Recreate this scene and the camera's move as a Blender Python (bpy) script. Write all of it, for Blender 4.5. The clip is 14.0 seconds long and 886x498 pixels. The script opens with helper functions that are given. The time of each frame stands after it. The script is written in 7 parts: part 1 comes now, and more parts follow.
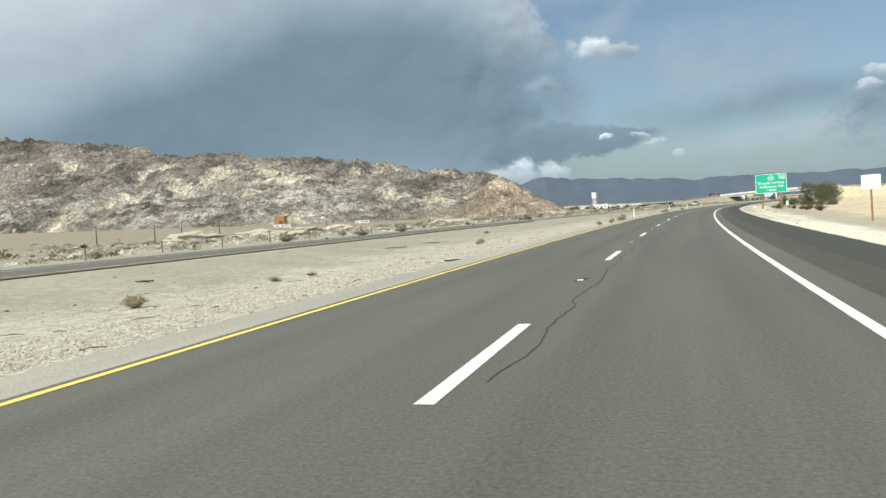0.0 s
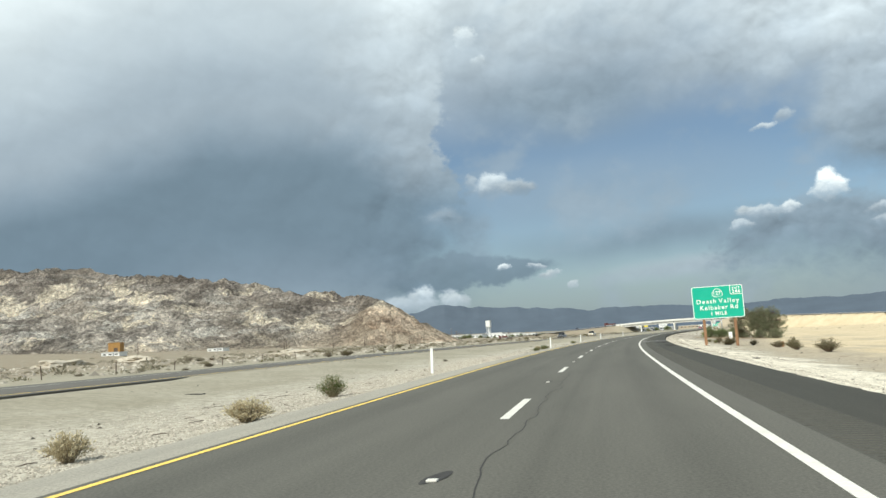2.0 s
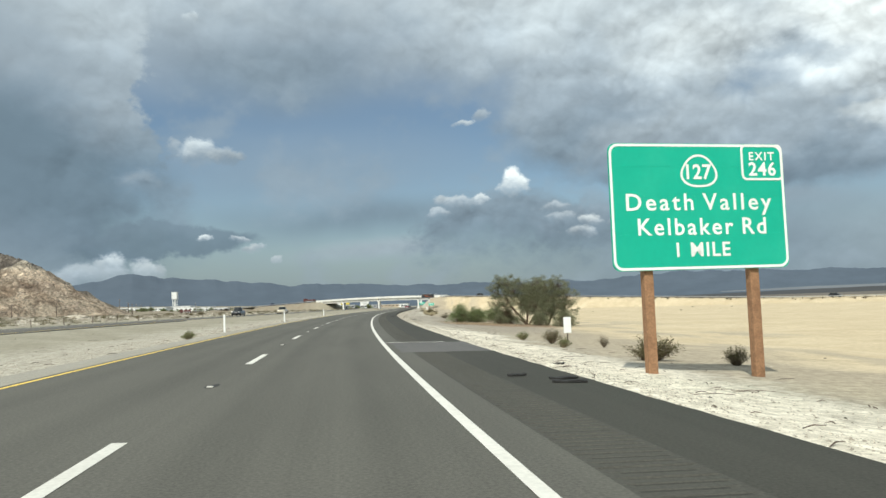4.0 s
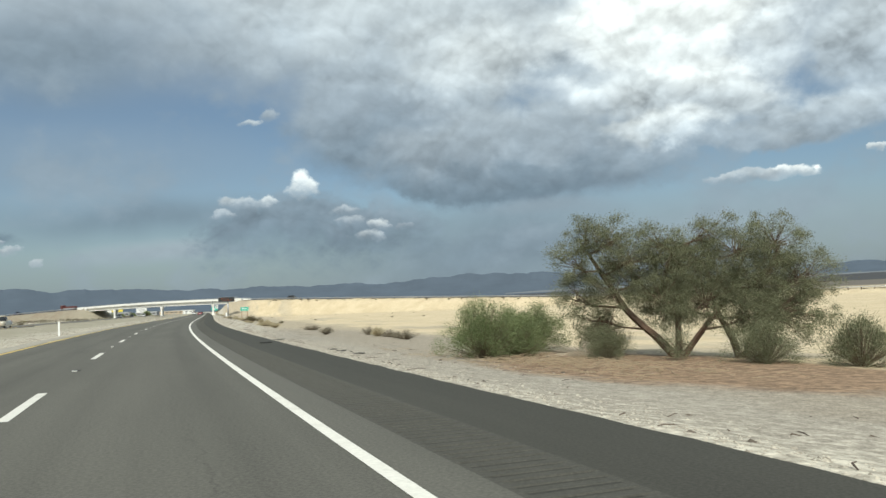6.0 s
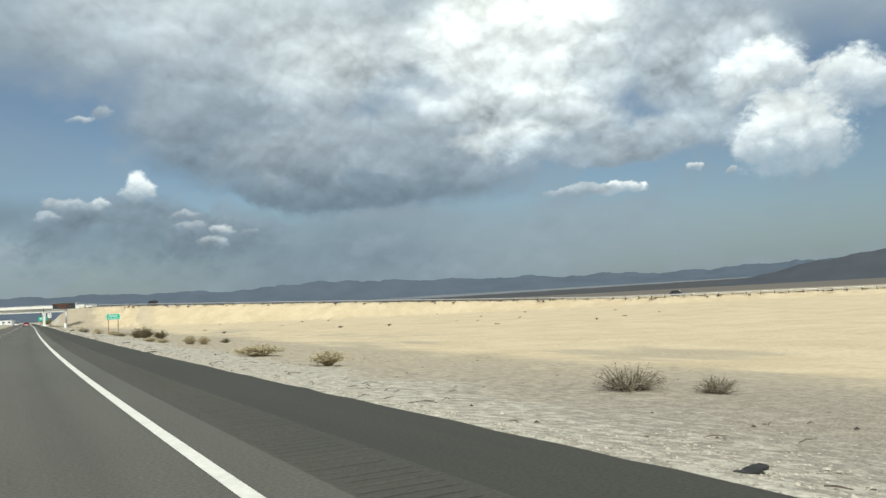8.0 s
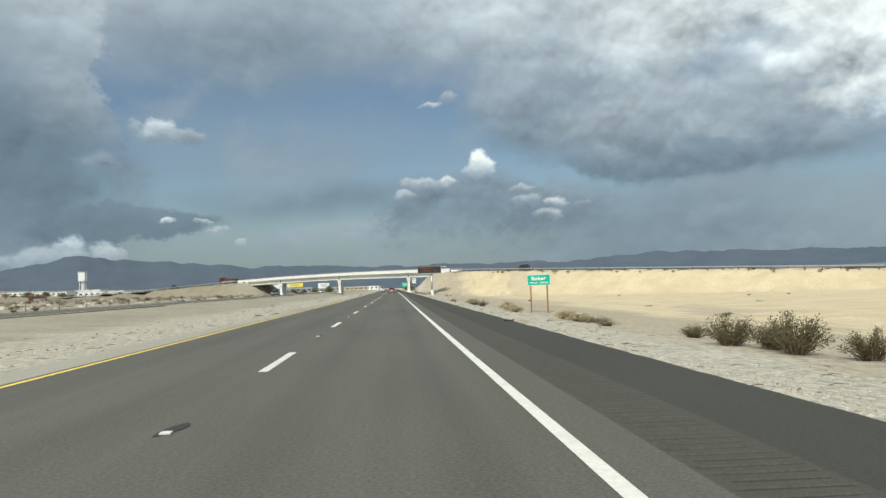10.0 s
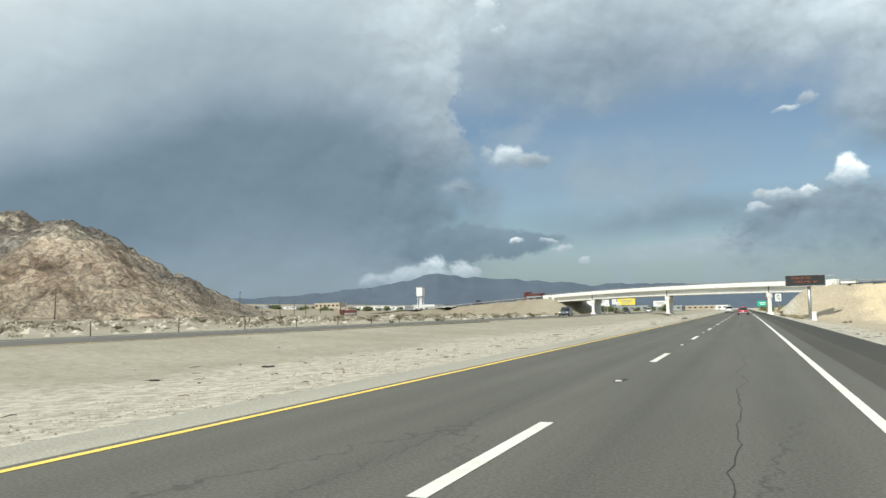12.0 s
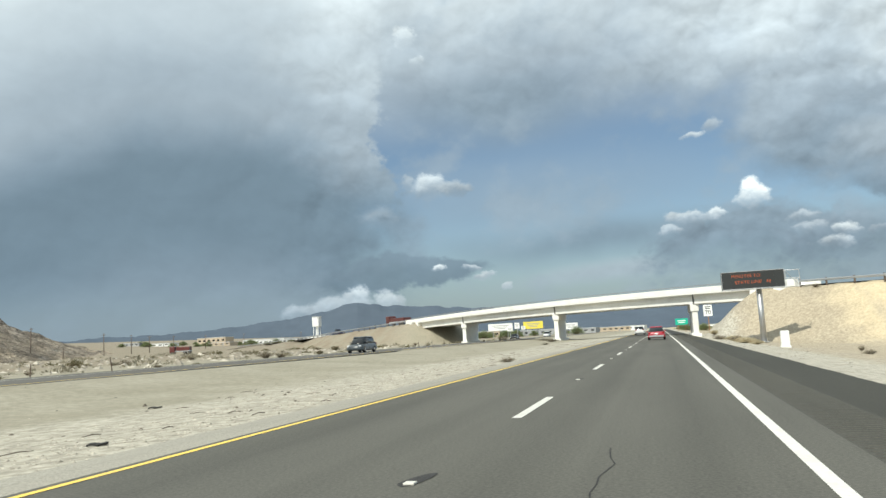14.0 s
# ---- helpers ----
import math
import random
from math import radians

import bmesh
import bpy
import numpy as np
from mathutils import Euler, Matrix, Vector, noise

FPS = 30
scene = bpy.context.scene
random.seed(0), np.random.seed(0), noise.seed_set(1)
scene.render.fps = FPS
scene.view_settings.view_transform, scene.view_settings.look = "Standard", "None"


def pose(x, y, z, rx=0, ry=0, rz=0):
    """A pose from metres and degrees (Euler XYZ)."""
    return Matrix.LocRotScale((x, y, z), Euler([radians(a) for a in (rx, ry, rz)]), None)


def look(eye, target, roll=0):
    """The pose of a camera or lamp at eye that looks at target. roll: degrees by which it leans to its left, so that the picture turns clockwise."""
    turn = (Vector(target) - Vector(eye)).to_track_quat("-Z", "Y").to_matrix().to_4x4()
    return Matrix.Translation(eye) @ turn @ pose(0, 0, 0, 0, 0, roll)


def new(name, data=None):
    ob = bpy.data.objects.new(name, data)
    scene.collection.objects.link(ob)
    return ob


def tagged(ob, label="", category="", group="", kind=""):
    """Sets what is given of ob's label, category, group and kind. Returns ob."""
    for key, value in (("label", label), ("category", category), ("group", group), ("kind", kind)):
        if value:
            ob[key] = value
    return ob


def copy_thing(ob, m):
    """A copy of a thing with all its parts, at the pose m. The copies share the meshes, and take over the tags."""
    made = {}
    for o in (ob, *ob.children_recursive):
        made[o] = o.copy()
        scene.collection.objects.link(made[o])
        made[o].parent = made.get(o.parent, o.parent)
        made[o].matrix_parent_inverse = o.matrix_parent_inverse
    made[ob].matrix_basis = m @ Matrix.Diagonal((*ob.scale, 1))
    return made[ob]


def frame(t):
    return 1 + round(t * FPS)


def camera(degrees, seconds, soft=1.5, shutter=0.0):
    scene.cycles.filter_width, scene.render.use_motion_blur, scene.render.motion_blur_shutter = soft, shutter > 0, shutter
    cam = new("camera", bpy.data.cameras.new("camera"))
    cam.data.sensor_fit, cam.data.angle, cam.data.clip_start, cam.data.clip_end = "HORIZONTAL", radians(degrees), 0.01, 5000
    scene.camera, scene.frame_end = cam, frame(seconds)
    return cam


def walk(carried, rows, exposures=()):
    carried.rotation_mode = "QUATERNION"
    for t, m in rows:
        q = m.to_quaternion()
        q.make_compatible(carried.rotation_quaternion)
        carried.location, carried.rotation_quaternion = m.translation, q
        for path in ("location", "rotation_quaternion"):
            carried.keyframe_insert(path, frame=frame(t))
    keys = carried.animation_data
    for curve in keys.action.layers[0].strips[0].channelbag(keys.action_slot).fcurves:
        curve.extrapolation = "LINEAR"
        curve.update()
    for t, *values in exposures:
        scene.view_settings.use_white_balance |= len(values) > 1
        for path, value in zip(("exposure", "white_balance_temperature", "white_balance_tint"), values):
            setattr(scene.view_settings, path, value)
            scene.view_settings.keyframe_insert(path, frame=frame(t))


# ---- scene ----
# ---- camera: a phone held in a car that drives along the motorway ----
cam = camera(60.55, 14.0)
PATH = [
    (0.00, 1.75, 0.48, 1.32, 87.97, 4.16, 28.37),
    (0.50, -1.49, 16.45, 1.38, 91.05, 4.79, 32.70),
    (1.00, -4.56, 32.55, 1.42, 94.52, 4.20, 32.11),
    (1.50, -7.37, 48.75, 1.45, 96.91, 3.45, 27.17),
    (2.00, -9.98, 64.80, 1.49, 97.05, 3.54, 20.87),
    (2.50, -12.52, 81.58, 1.50, 95.89, 3.29, 15.19),
    (3.00, -14.74, 97.86, 1.52, 95.11, 2.79, 9.67),
    (3.50, -16.93, 114.62, 1.53, 94.55, 2.23, 4.03),
    (4.00, -18.95, 131.01, 1.55, 94.19, 1.96, -1.39),
    (4.20, -19.79, 137.34, 1.56, 94.01, 2.00, -3.49),
    (4.55, -21.17, 148.67, 1.59, 93.81, 2.15, -6.82),
    (4.90, -22.38, 160.14, 1.61, 93.76, 2.35, -9.57),
    (5.25, -23.45, 171.66, 1.62, 93.80, 2.55, -11.97),
    (5.60, -24.38, 183.13, 1.63, 93.83, 2.70, -14.27),
    (5.95, -25.17, 194.46, 1.64, 93.84, 2.80, -16.72),
    (6.30, -25.77, 205.54, 1.65, 93.79, 2.88, -19.57),
    (6.50, -26.08, 211.54, 1.65, 93.80, 2.92, -21.45),
    (7.00, -26.98, 228.21, 1.66, 93.69, 2.94, -25.47),
    (7.20, -27.32, 234.83, 1.66, 93.71, 2.93, -26.87),
    (7.55, -27.89, 246.43, 1.66, 93.77, 2.97, -28.61),
    (7.90, -28.19, 257.99, 1.66, 93.85, 3.01, -28.77),
    (8.25, -28.36, 269.51, 1.67, 93.91, 3.05, -27.44),
    (8.60, -28.45, 280.98, 1.68, 93.91, 3.06, -24.73),
    (8.95, -28.50, 292.39, 1.68, 93.78, 3.00, -20.75),
    (9.30, -28.56, 303.74, 1.66, 93.51, 2.80, -15.58),
    (9.50, -28.61, 310.16, 1.65, 93.40, 2.62, -12.38),
    (10.00, -28.72, 326.52, 1.63, 92.78, 2.18, -3.92),
    (10.50, -28.74, 342.86, 1.63, 92.49, 1.73, 4.31),
    (11.00, -28.74, 359.91, 1.60, 92.66, 1.44, 11.56),
    (11.50, -28.59, 375.91, 1.59, 93.68, 1.29, 17.34),
    (12.00, -28.40, 392.70, 1.58, 94.87, 1.15, 21.54),
    (12.50, -28.25, 409.10, 1.64, 96.00, 1.33, 23.91),
    (13.00, -28.14, 425.50, 1.60, 96.93, 1.70, 24.63),
    (13.50, -28.05, 441.98, 1.58, 97.23, 2.45, 22.76),
    (14.00, -28.02, 458.65, 1.58, 96.79, 3.16, 15.94),
]
walk(cam, [(t, pose(x, y, z, rx, ry, rz)) for t, x, y, z, rx, ry, rz in PATH],
     [(0.0, 0.46, 6580, 4), (1.0, 0.43, 6580, 4), (3.0, 0.30, 6580, 4), (4.0, 0.22, 6580, 4), (6.5, 0.17, 6580, 4), (9.5, 0.07, 6580, 4), (11.0, 0.30, 6580, 4), (12.0, 0.37, 6580, 4), (14.0, 0.40, 6580, 4)])

# ---- node helpers ----
def node(tree, kind, at=None, **inputs):
    """A node with attributes (at) and inputs; an input is a value or another node's output."""
    n = tree.nodes.new(kind)
    at = at or {}
    if "operation" in at:
        n.operation = at["operation"]
    if "use_clamp" in at:
        n.use_clamp = at["use_clamp"]
    if "interpolation_type" in at:
        n.interpolation_type = at["interpolation_type"]
    if "data_type" in at:
        n.data_type = at["data_type"]
    if "blend_type" in at:
        n.blend_type = at["blend_type"]
    if "feature" in at:
        n.feature = at["feature"]
    if "uv_map" in at:
        n.uv_map = at["uv_map"]
    for key, value in inputs.items():
        name = key.replace("_", " ")
        sock = n.inputs[int(key[1:])] if key[0] == "i" and key[1:].isdigit() else n.inputs[name]
        if isinstance(value, bpy.types.NodeSocket):
            tree.links.new(value, sock)
        else:
            sock.default_value = value
    return n


def calc(tree, op, a, b=0.0, c=0.0, clamp=False):
    n = node(tree, "ShaderNodeMath", {"operation": op, "use_clamp": clamp}, i0=a, i1=b)
    if op in ("MULTIPLY_ADD", "SMOOTH_MIN"):
        if isinstance(c, bpy.types.NodeSocket):
            tree.links.new(c, n.inputs[2])
        else:
            n.inputs[2].default_value = c
    return n.outputs[0]


def vec(tree, op, a, b=(0, 0, 0)):
    n = node(tree, "ShaderNodeVectorMath", {"operation": op}, i0=a, i1=b)
    return n.outputs["Value" if op in ("DOT_PRODUCT", "LENGTH") else "Vector"]


def ramp(tree, value, lo, hi, out_lo=0.0, out_hi=1.0, smooth=True):
    n = node(tree, "ShaderNodeMapRange", {"interpolation_type": "SMOOTHSTEP" if smooth else "LINEAR"},
             i0=value, i1=lo, i2=hi, i3=out_lo, i4=out_hi)
    return n.outputs[0]


def noise_tex(tree, vector, scale, detail=4.0, rough=0.55, distort=0.0):
    return node(tree, "ShaderNodeTexNoise", None, Vector=vector, Scale=scale, Detail=detail, Roughness=rough,
                Distortion=distort)


def blend(tree, fac, a, b, mode="MIX"):
    n = node(tree, "ShaderNodeMix", {"data_type": "RGBA", "blend_type": mode})
    for sock, value in ((n.inputs[0], fac), (n.inputs[6], a), (n.inputs[7], b)):
        if isinstance(value, bpy.types.NodeSocket):
            tree.links.new(value, sock)
        else:
            sock.default_value = value if not isinstance(value, tuple) or len(value) == 4 else (*value, 1)
    return n.outputs[2]


# ---- sun ----
SUN_EL, SUN_AZ = 46.0, 197.0      # height, and compass-like turn from +y towards +x, in degrees
sun = new("sun", bpy.data.lights.new("sun", "SUN"))
sun.data.energy, sun.data.angle, sun.data.color = 3.3, radians(0.6), (1.0, 0.955, 0.88)
sun.matrix_world = look((0, 0, 0), (-math.sin(radians(SUN_AZ)) * math.cos(radians(SUN_EL)),
                                    -math.cos(radians(SUN_AZ)) * math.cos(radians(SUN_EL)), -math.sin(radians(SUN_EL))))

# ---- sky: clear blue behind broken storm clouds ----
world = bpy.data.worlds.new("sky")
scene.world = world
world.use_nodes = True
wt = world.node_tree
wt.nodes.clear()
sky_dir = node(wt, "ShaderNodeTexCoord").outputs["Generated"]
axis = node(wt, "ShaderNodeSeparateXYZ", None, Vector=sky_dir)
turn = calc(wt, "MULTIPLY", calc(wt, "ARCTAN2", calc(wt, "MULTIPLY", axis.outputs[0], -1.0), axis.outputs[1]), 57.2958)
rise = calc(wt, "MULTIPLY", calc(wt, "ARCSINE", axis.outputs[2]), 57.2958)
flat_dir = vec(wt, "MULTIPLY", sky_dir, (1.0, 1.0, 1.3))
n_big = noise_tex(wt, flat_dir, 4.5, 3.0, 0.5)
n_mid = noise_tex(wt, flat_dir, 12.0, 7.0, 0.54)
n_fine = noise_tex(wt, flat_dir, 30.0, 8.0, 0.60)


def lumps(vector, scale, detail, rough=0.5):
    """Cauliflower billows: low in the middle of each, high in the gaps."""
    n = node(wt, "ShaderNodeTexVoronoi", {"feature": "F1"}, Vector=vector, Scale=scale)
    n.normalize = True
    n.inputs["Detail"].default_value, n.inputs["Roughness"].default_value, n.inputs["Lacunarity"].default_value = detail, rough, 2.2
    return n.outputs["Distance"]


rolled = vec(wt, "ADD", flat_dir, vec(wt, "MULTIPLY", vec(wt, "SUBTRACT", n_mid.outputs["Color"], (0.5, 0.5, 0.5)), (0.05, 0.05, 0.05)))
puff = lumps(rolled, 10.0, 3.0)
puff_up = lumps(vec(wt, "ADD", rolled, (-0.004, -0.006, 0.014)), 10.0, 3.0)
tuft = lumps(vec(wt, "ADD", rolled, vec(wt, "MULTIPLY", n_fine.outputs["Color"], (0.02, 0.02, 0.02))), 42.0, 2.0, 0.55)
point = node(wt, "ShaderNodeCombineXYZ", None, X=turn, Y=rise, Z=0.0).outputs[0]
warp_big = vec(wt, "MULTIPLY", vec(wt, "SUBTRACT", n_big.outputs["Color"], (0.5, 0.5, 0.5)), (8.0, 4.0, 0.0))
warp_mid = vec(wt, "MULTIPLY", vec(wt, "SUBTRACT", n_mid.outputs["Color"], (0.5, 0.5, 0.5)), (7.5, 4.8, 0.0))
warp_fine = vec(wt, "MULTIPLY", vec(wt, "SUBTRACT", n_fine.outputs["Color"], (0.5, 0.5, 0.5)), (2.6, 1.5, 0.0))
p_soft = vec(wt, "ADD", point, warp_big)
p_mid = vec(wt, "ADD", point, vec(wt, "ADD", warp_mid, vec(wt, "MULTIPLY", warp_fine, (0.6, 0.6, 0.0))))
p_fine = vec(wt, "ADD", point, warp_fine)

blue = node(wt, "ShaderNodeTexSky")
blue.sky_type, blue.sun_disc, blue.altitude, blue.dust_density = "NISHITA", False, 300.0, 1.4
blue.sun_elevation, blue.sun_rotation = radians(SUN_EL), radians(SUN_AZ)
air = vec(wt, "MULTIPLY", blue.outputs[0], (0.070, 0.073, 0.075))
body = calc(wt, "MULTIPLY", rise, 0.0)


clear = air
tone = calc(wt, "MULTIPLY", rise, 0.0)        # brightness of the cloud, weighted by its cover
cover_all = calc(wt, "MULTIPLY", rise, 0.0)


def float_mix(fac, a, b):
    return node(wt, "ShaderNodeMix", {"data_type": "FLOAT"}, i0=fac, i2=a, i3=b).outputs[0]


def lay(state, mask, bright, billow):
    """Lays one bank of cloud over what is there."""
    t, c, b = state
    return float_mix(mask, t, bright), float_mix(mask, c, 1.0), float_mix(mask, b, billow)


def after(where, state):
    """The same place on the sky, worked out only once the banks below are laid: z carries their brightness and counts for nothing."""
    return vec(wt, "ADD", where, node(wt, "ShaderNodeCombineXYZ", None, X=0.0, Y=0.0, Z=state[0]).outputs[0])


def cloud(state, where, at, spread, low, high, full, edge, cover, billow, big=0.0, small=0.0):
    """A bank of cloud round a turn and height in degrees: low and high are its brightness at foot and top,
    full and edge where it is dense and where it ends, big and small how deep its outline is lobed."""
    off = vec(wt, "DIVIDE", vec(wt, "SUBTRACT", after(where, state), (at[0], at[1], 0.0)), (spread[0], spread[1], 1e6))
    d = vec(wt, "LENGTH", off)
    if big:
        d = calc(wt, "MULTIPLY_ADD", puff, big, d)
    if small:
        d = calc(wt, "MULTIPLY_ADD", tuft, small, d)
    shift = 0.33 * (big + small)
    mask = ramp(wt, d, edge + shift, full + shift, 0.0, cover)
    bright = low
    if low != high:
        bright = ramp(wt, node(wt, "ShaderNodeSeparateXYZ", None, Vector=off).outputs[1], -0.8, 0.8, low, high)
    return lay(state, mask, bright, billow)


def heap(state, at, size, low, top, crisp=0.42, cover=0.88, lobes=0.75, flat=1.6, billow=0.5):
    """A small cumulus: a crisp lobed crown over a flat base, round a turn and height in degrees."""
    off = node(wt, "ShaderNodeSeparateXYZ", None, Vector=vec(wt, "DIVIDE", vec(wt, "SUBTRACT", after(p_fine, state), (at[0], at[1], 0.0)), (size[0], size[1], 1.0)))
    y = off.outputs[1]
    up = calc(wt, "MAXIMUM", y, calc(wt, "MULTIPLY", y, -flat))
    d = calc(wt, "SQRT", calc(wt, "ADD", calc(wt, "MULTIPLY", off.outputs[0], off.outputs[0]), calc(wt, "MULTIPLY", up, up)))
    d = calc(wt, "MULTIPLY_ADD", calc(wt, "SUBTRACT", tuft, 0.33), lobes, d)
    ragged_y = calc(wt, "MULTIPLY_ADD", calc(wt, "SUBTRACT", tuft, 0.33), -0.9, y)
    mask = calc(wt, "MULTIPLY", ramp(wt, d, 1.0, 1.0 - crisp, 0.0, cover), ramp(wt, ragged_y, -0.85, 0.45))
    bright = ramp(wt, ragged_y, -0.25, 0.95, low, top)
    return lay(state, mask, bright, billow)


# haze over the horizon, high veil
clear = blend(wt, ramp(wt, rise, 9.0, 0.0, 0.0, 0.75), clear, (0.205, 0.268, 0.325))
smooth_p = node(wt, "ShaderNodeSeparateXYZ", None, Vector=p_soft)
state = lay((tone, cover_all, body), ramp(wt, smooth_p.outputs[1], 13.5, 21.0, 0.0, 0.95), 0.47, 0.3)
# turn, height, width, depth; brightness low, high; dense, end, cover
for az, el, sa, se, low, high, full, edge, cover in (
        (8, 26, 26, 5.0, 0.54, 0.68, 0.0, 1.2, 0.85),
        (10, 17.8, 13, 4.0, 0.255, 0.31, 0.1, 1.15, 0.95),
        (8, 10.5, 16, 4.5, 0.31, 0.34, 0.0, 1.2, 0.5),
        (-22, 3.5, 17, 5.0, 0.255, 0.265, 0.1, 1.2, 0.9),
        (4, 6.3, 13, 2.0, 0.225, 0.245, 0.0, 1.15, 0.8),
        (-38, 4.4, 14, 3.2, 0.33, 0.35, 0.1, 1.3, 0.55),
        (3, 3.8, 7.0, 0.9, 0.38, 0.41, 0.1, 1.2, 0.8)):
    state = cloud(state, p_soft, (az, el), (sa, se), low, high, full, edge, cover, 0.25)

state = lay(state, ramp(wt, n_mid.outputs[0], 0.46, 0.70, 0.0, 0.55), 0.33, 0.2)
# the storm bank that fills the west: a crisp lobed edge high up, slate below, brighter towards the top and the south
flank = node(wt, "ShaderNodeSeparateXYZ", None, Vector=vec(wt, "ADD", point, vec(wt, "ADD", vec(wt, "MULTIPLY", warp_mid, (0.45, 0.5, 0.0)), vec(wt, "MULTIPLY", warp_fine, (0.5, 0.5, 0.0)))))
side = calc(wt, "SUBTRACT", flank.outputs[0], calc(wt, "MULTIPLY", calc(wt, "SUBTRACT", puff, 0.33), 4.0))
side = calc(wt, "SUBTRACT", side, calc(wt, "MULTIPLY", calc(wt, "SUBTRACT", tuft, 0.33), 2.2))
side = calc(wt, "ADD", side, ramp(wt, rise, 14.0, 11.6, 0.0, 0.8))
side = calc(wt, "MULTIPLY_ADD", calc(wt, "SUBTRACT", n_mid.outputs[0], 0.5), 8.0, side)
crisp_edge = ramp(wt, side, 19.9, 21.1)
soft_edge = ramp(wt, side, 16.5, 25.0)
bank_mask = float_mix(ramp(wt, rise, 9.5, 11.5), soft_edge, float_mix(ramp(wt, rise, 19.0, 22.0), crisp_edge, soft_edge))
bank_mask = calc(wt, "MULTIPLY", bank_mask, ramp(wt, rise, 1.0, 6.0, 0.65, 1.0))
tall = calc(wt, "ADD", calc(wt, "ADD", calc(wt, "MULTIPLY", flank.outputs[1], 0.45), calc(wt, "MULTIPLY", smooth_p.outputs[1], 0.55)), ramp(wt, smooth_p.outputs[0], 38.0, 66.0, -1.2, 10.5, False))
tall = calc(wt, "ADD", tall, ramp(wt, side, 31.0, 20.0, 0.0, 3.6))
glow = ramp(wt, tall, 2.0, 8.0, 0.26, 0.205)
for lo, hi, value in ((12.0, 17.5, 0.36), (17.5, 23.0, 0.50), (22.5, 30.0, 0.74)):
    glow = float_mix(ramp(wt, tall, lo, hi), glow, value)
state = lay(state, bank_mask, glow, ramp(wt, side, 31.0, 20.0, 0.10, 0.42))
# great broken clouds in the north and east
for az, el, sa, se, low, high, full, edge, cover, billow in (
        (18.5, 5.1, 8.0, 1.2, 0.195, 0.225, 0.65, 1.0, 0.85, 0.2),
        (-3, 18.5, 8, 3.2, 0.34, 0.42, 0.2, 1.1, 0.85, 0.35),
        (-14, 20.5, 15, 5.5, 0.46, 0.66, 0.3, 1.1, 0.92, 0.5),
        (-15, 14.0, 10.5, 5.8, 0.24, 0.43, 0.62, 1.0, 0.95, 0.45),
        (-24, 10.4, 14, 4.2, 0.245, 0.45, 0.6, 1.0, 0.96, 0.45),
        (-21, 17.0, 9, 4.4, 0.52, 0.80, 0.3, 1.05, 0.9, 0.7),
        (-35, 19.0, 12, 5.6, 0.82, 1.04, 0.4, 1.05, 0.95, 0.75),
        (-37, 13.6, 7.5, 3.4, 0.54, 0.90, 0.5, 1.02, 0.9, 1.0)):
    state = cloud(state, p_mid, (az, el), (sa, se), low, high, full, edge, cover, billow, 0.3, 0.12)
for az, el, sa, se, low, high, full, edge, cover, billow in (
        (-30, 14.5, 5.5, 2.4, 0.56, 0.82, 0.3, 1.05, 0.85, 0.9),
        (-49, 15.5, 6.0, 5.0, 0.42, 0.60, 0.5, 1.02, 0.92, 0.9),
        (-42, 17.0, 3.5, 2.6, 0.58, 0.72, 0.3, 1.02, 0.7, 0.9),
        (-45, 11.2, 7.5, 2.0, 0.36, 0.52, 0.5, 1.02, 0.9, 0.8),
        (-34, 11.4, 4.5, 1.4, 0.50, 0.86, 0.5, 1.0, 0.8, 0.8),
        (-40, 10.2, 6.0, 1.2, 0.34, 0.44, 0.5, 1.0, 0.85, 0.6),
        (-27, 16.2, 4.0, 1.0, 0.30, 0.38, 0.2, 1.1, 0.6, 0.6),
        (-22, 8.6, 11.0, 1.5, 0.215, 0.27, 0.45, 1.0, 0.93, 0.35)):
    state = cloud(state, p_mid, (az, el), (sa, se), low, high, full, edge, cover, billow, 0.35, 0.14)
# pale rain-lit band under the dark base
state = cloud(state, p_soft, (-25.0, 6.4), (8.0, 0.9), 0.32, 0.34, 0.1, 1.1, 0.7, 0.1)
# the cloud ring on the bank's flank, and its dark eye
state = heap(state, (20.4, 9.2), (1.8, 1.3), 0.27, 0.38, 0.6, 0.7, 0.5, 1.2)
state = heap(state, (19.9, 9.3), (0.8, 0.45), 0.22, 0.23, 0.7, 0.7, 0.4, 1.0)
# the long dark cumulus body over the bridge
state = heap(state, (-6.6, 5.0), (8.2, 3.9), 0.23, 0.285, 0.35, 0.92, 0.5, 0.7)
state = heap(state, (-13.0, 4.9), (5.5, 3.0), 0.24, 0.31, 0.5, 0.85, 0.5, 0.7)
# small cumuli: turn, height, half width, half height, brightness at base and crown
for az, el, sa, se, low, high in (
        (16.2, 11.2, 1.75, 1.5, 0.31, 0.66), (14.5, 11.0, 1.55, 0.85, 0.29, 0.50), (18.0, 11.7, 0.6, 0.9, 0.30, 0.42),
        (16.0, 5.3, 0.6, 0.42, 0.46, 0.88), (13.6, 5.15, 1.0, 0.3, 0.36, 0.62), (12.7, 4.5, 1.0, 0.38, 0.40, 0.60), (10.8, 3.6, 0.6, 0.36, 0.42, 0.56),
        (23.2, 2.7, 3.0, 1.2, 0.38, 0.52), (22.3, 3.5, 1.3, 1.0, 0.40, 0.62), (19.7, 2.8, 1.3, 1.2, 0.40, 0.60), (25.8, 2.4, 2.2, 0.8, 0.34, 0.44)):
    state = heap(state, (az, el), (sa, se), low, high)
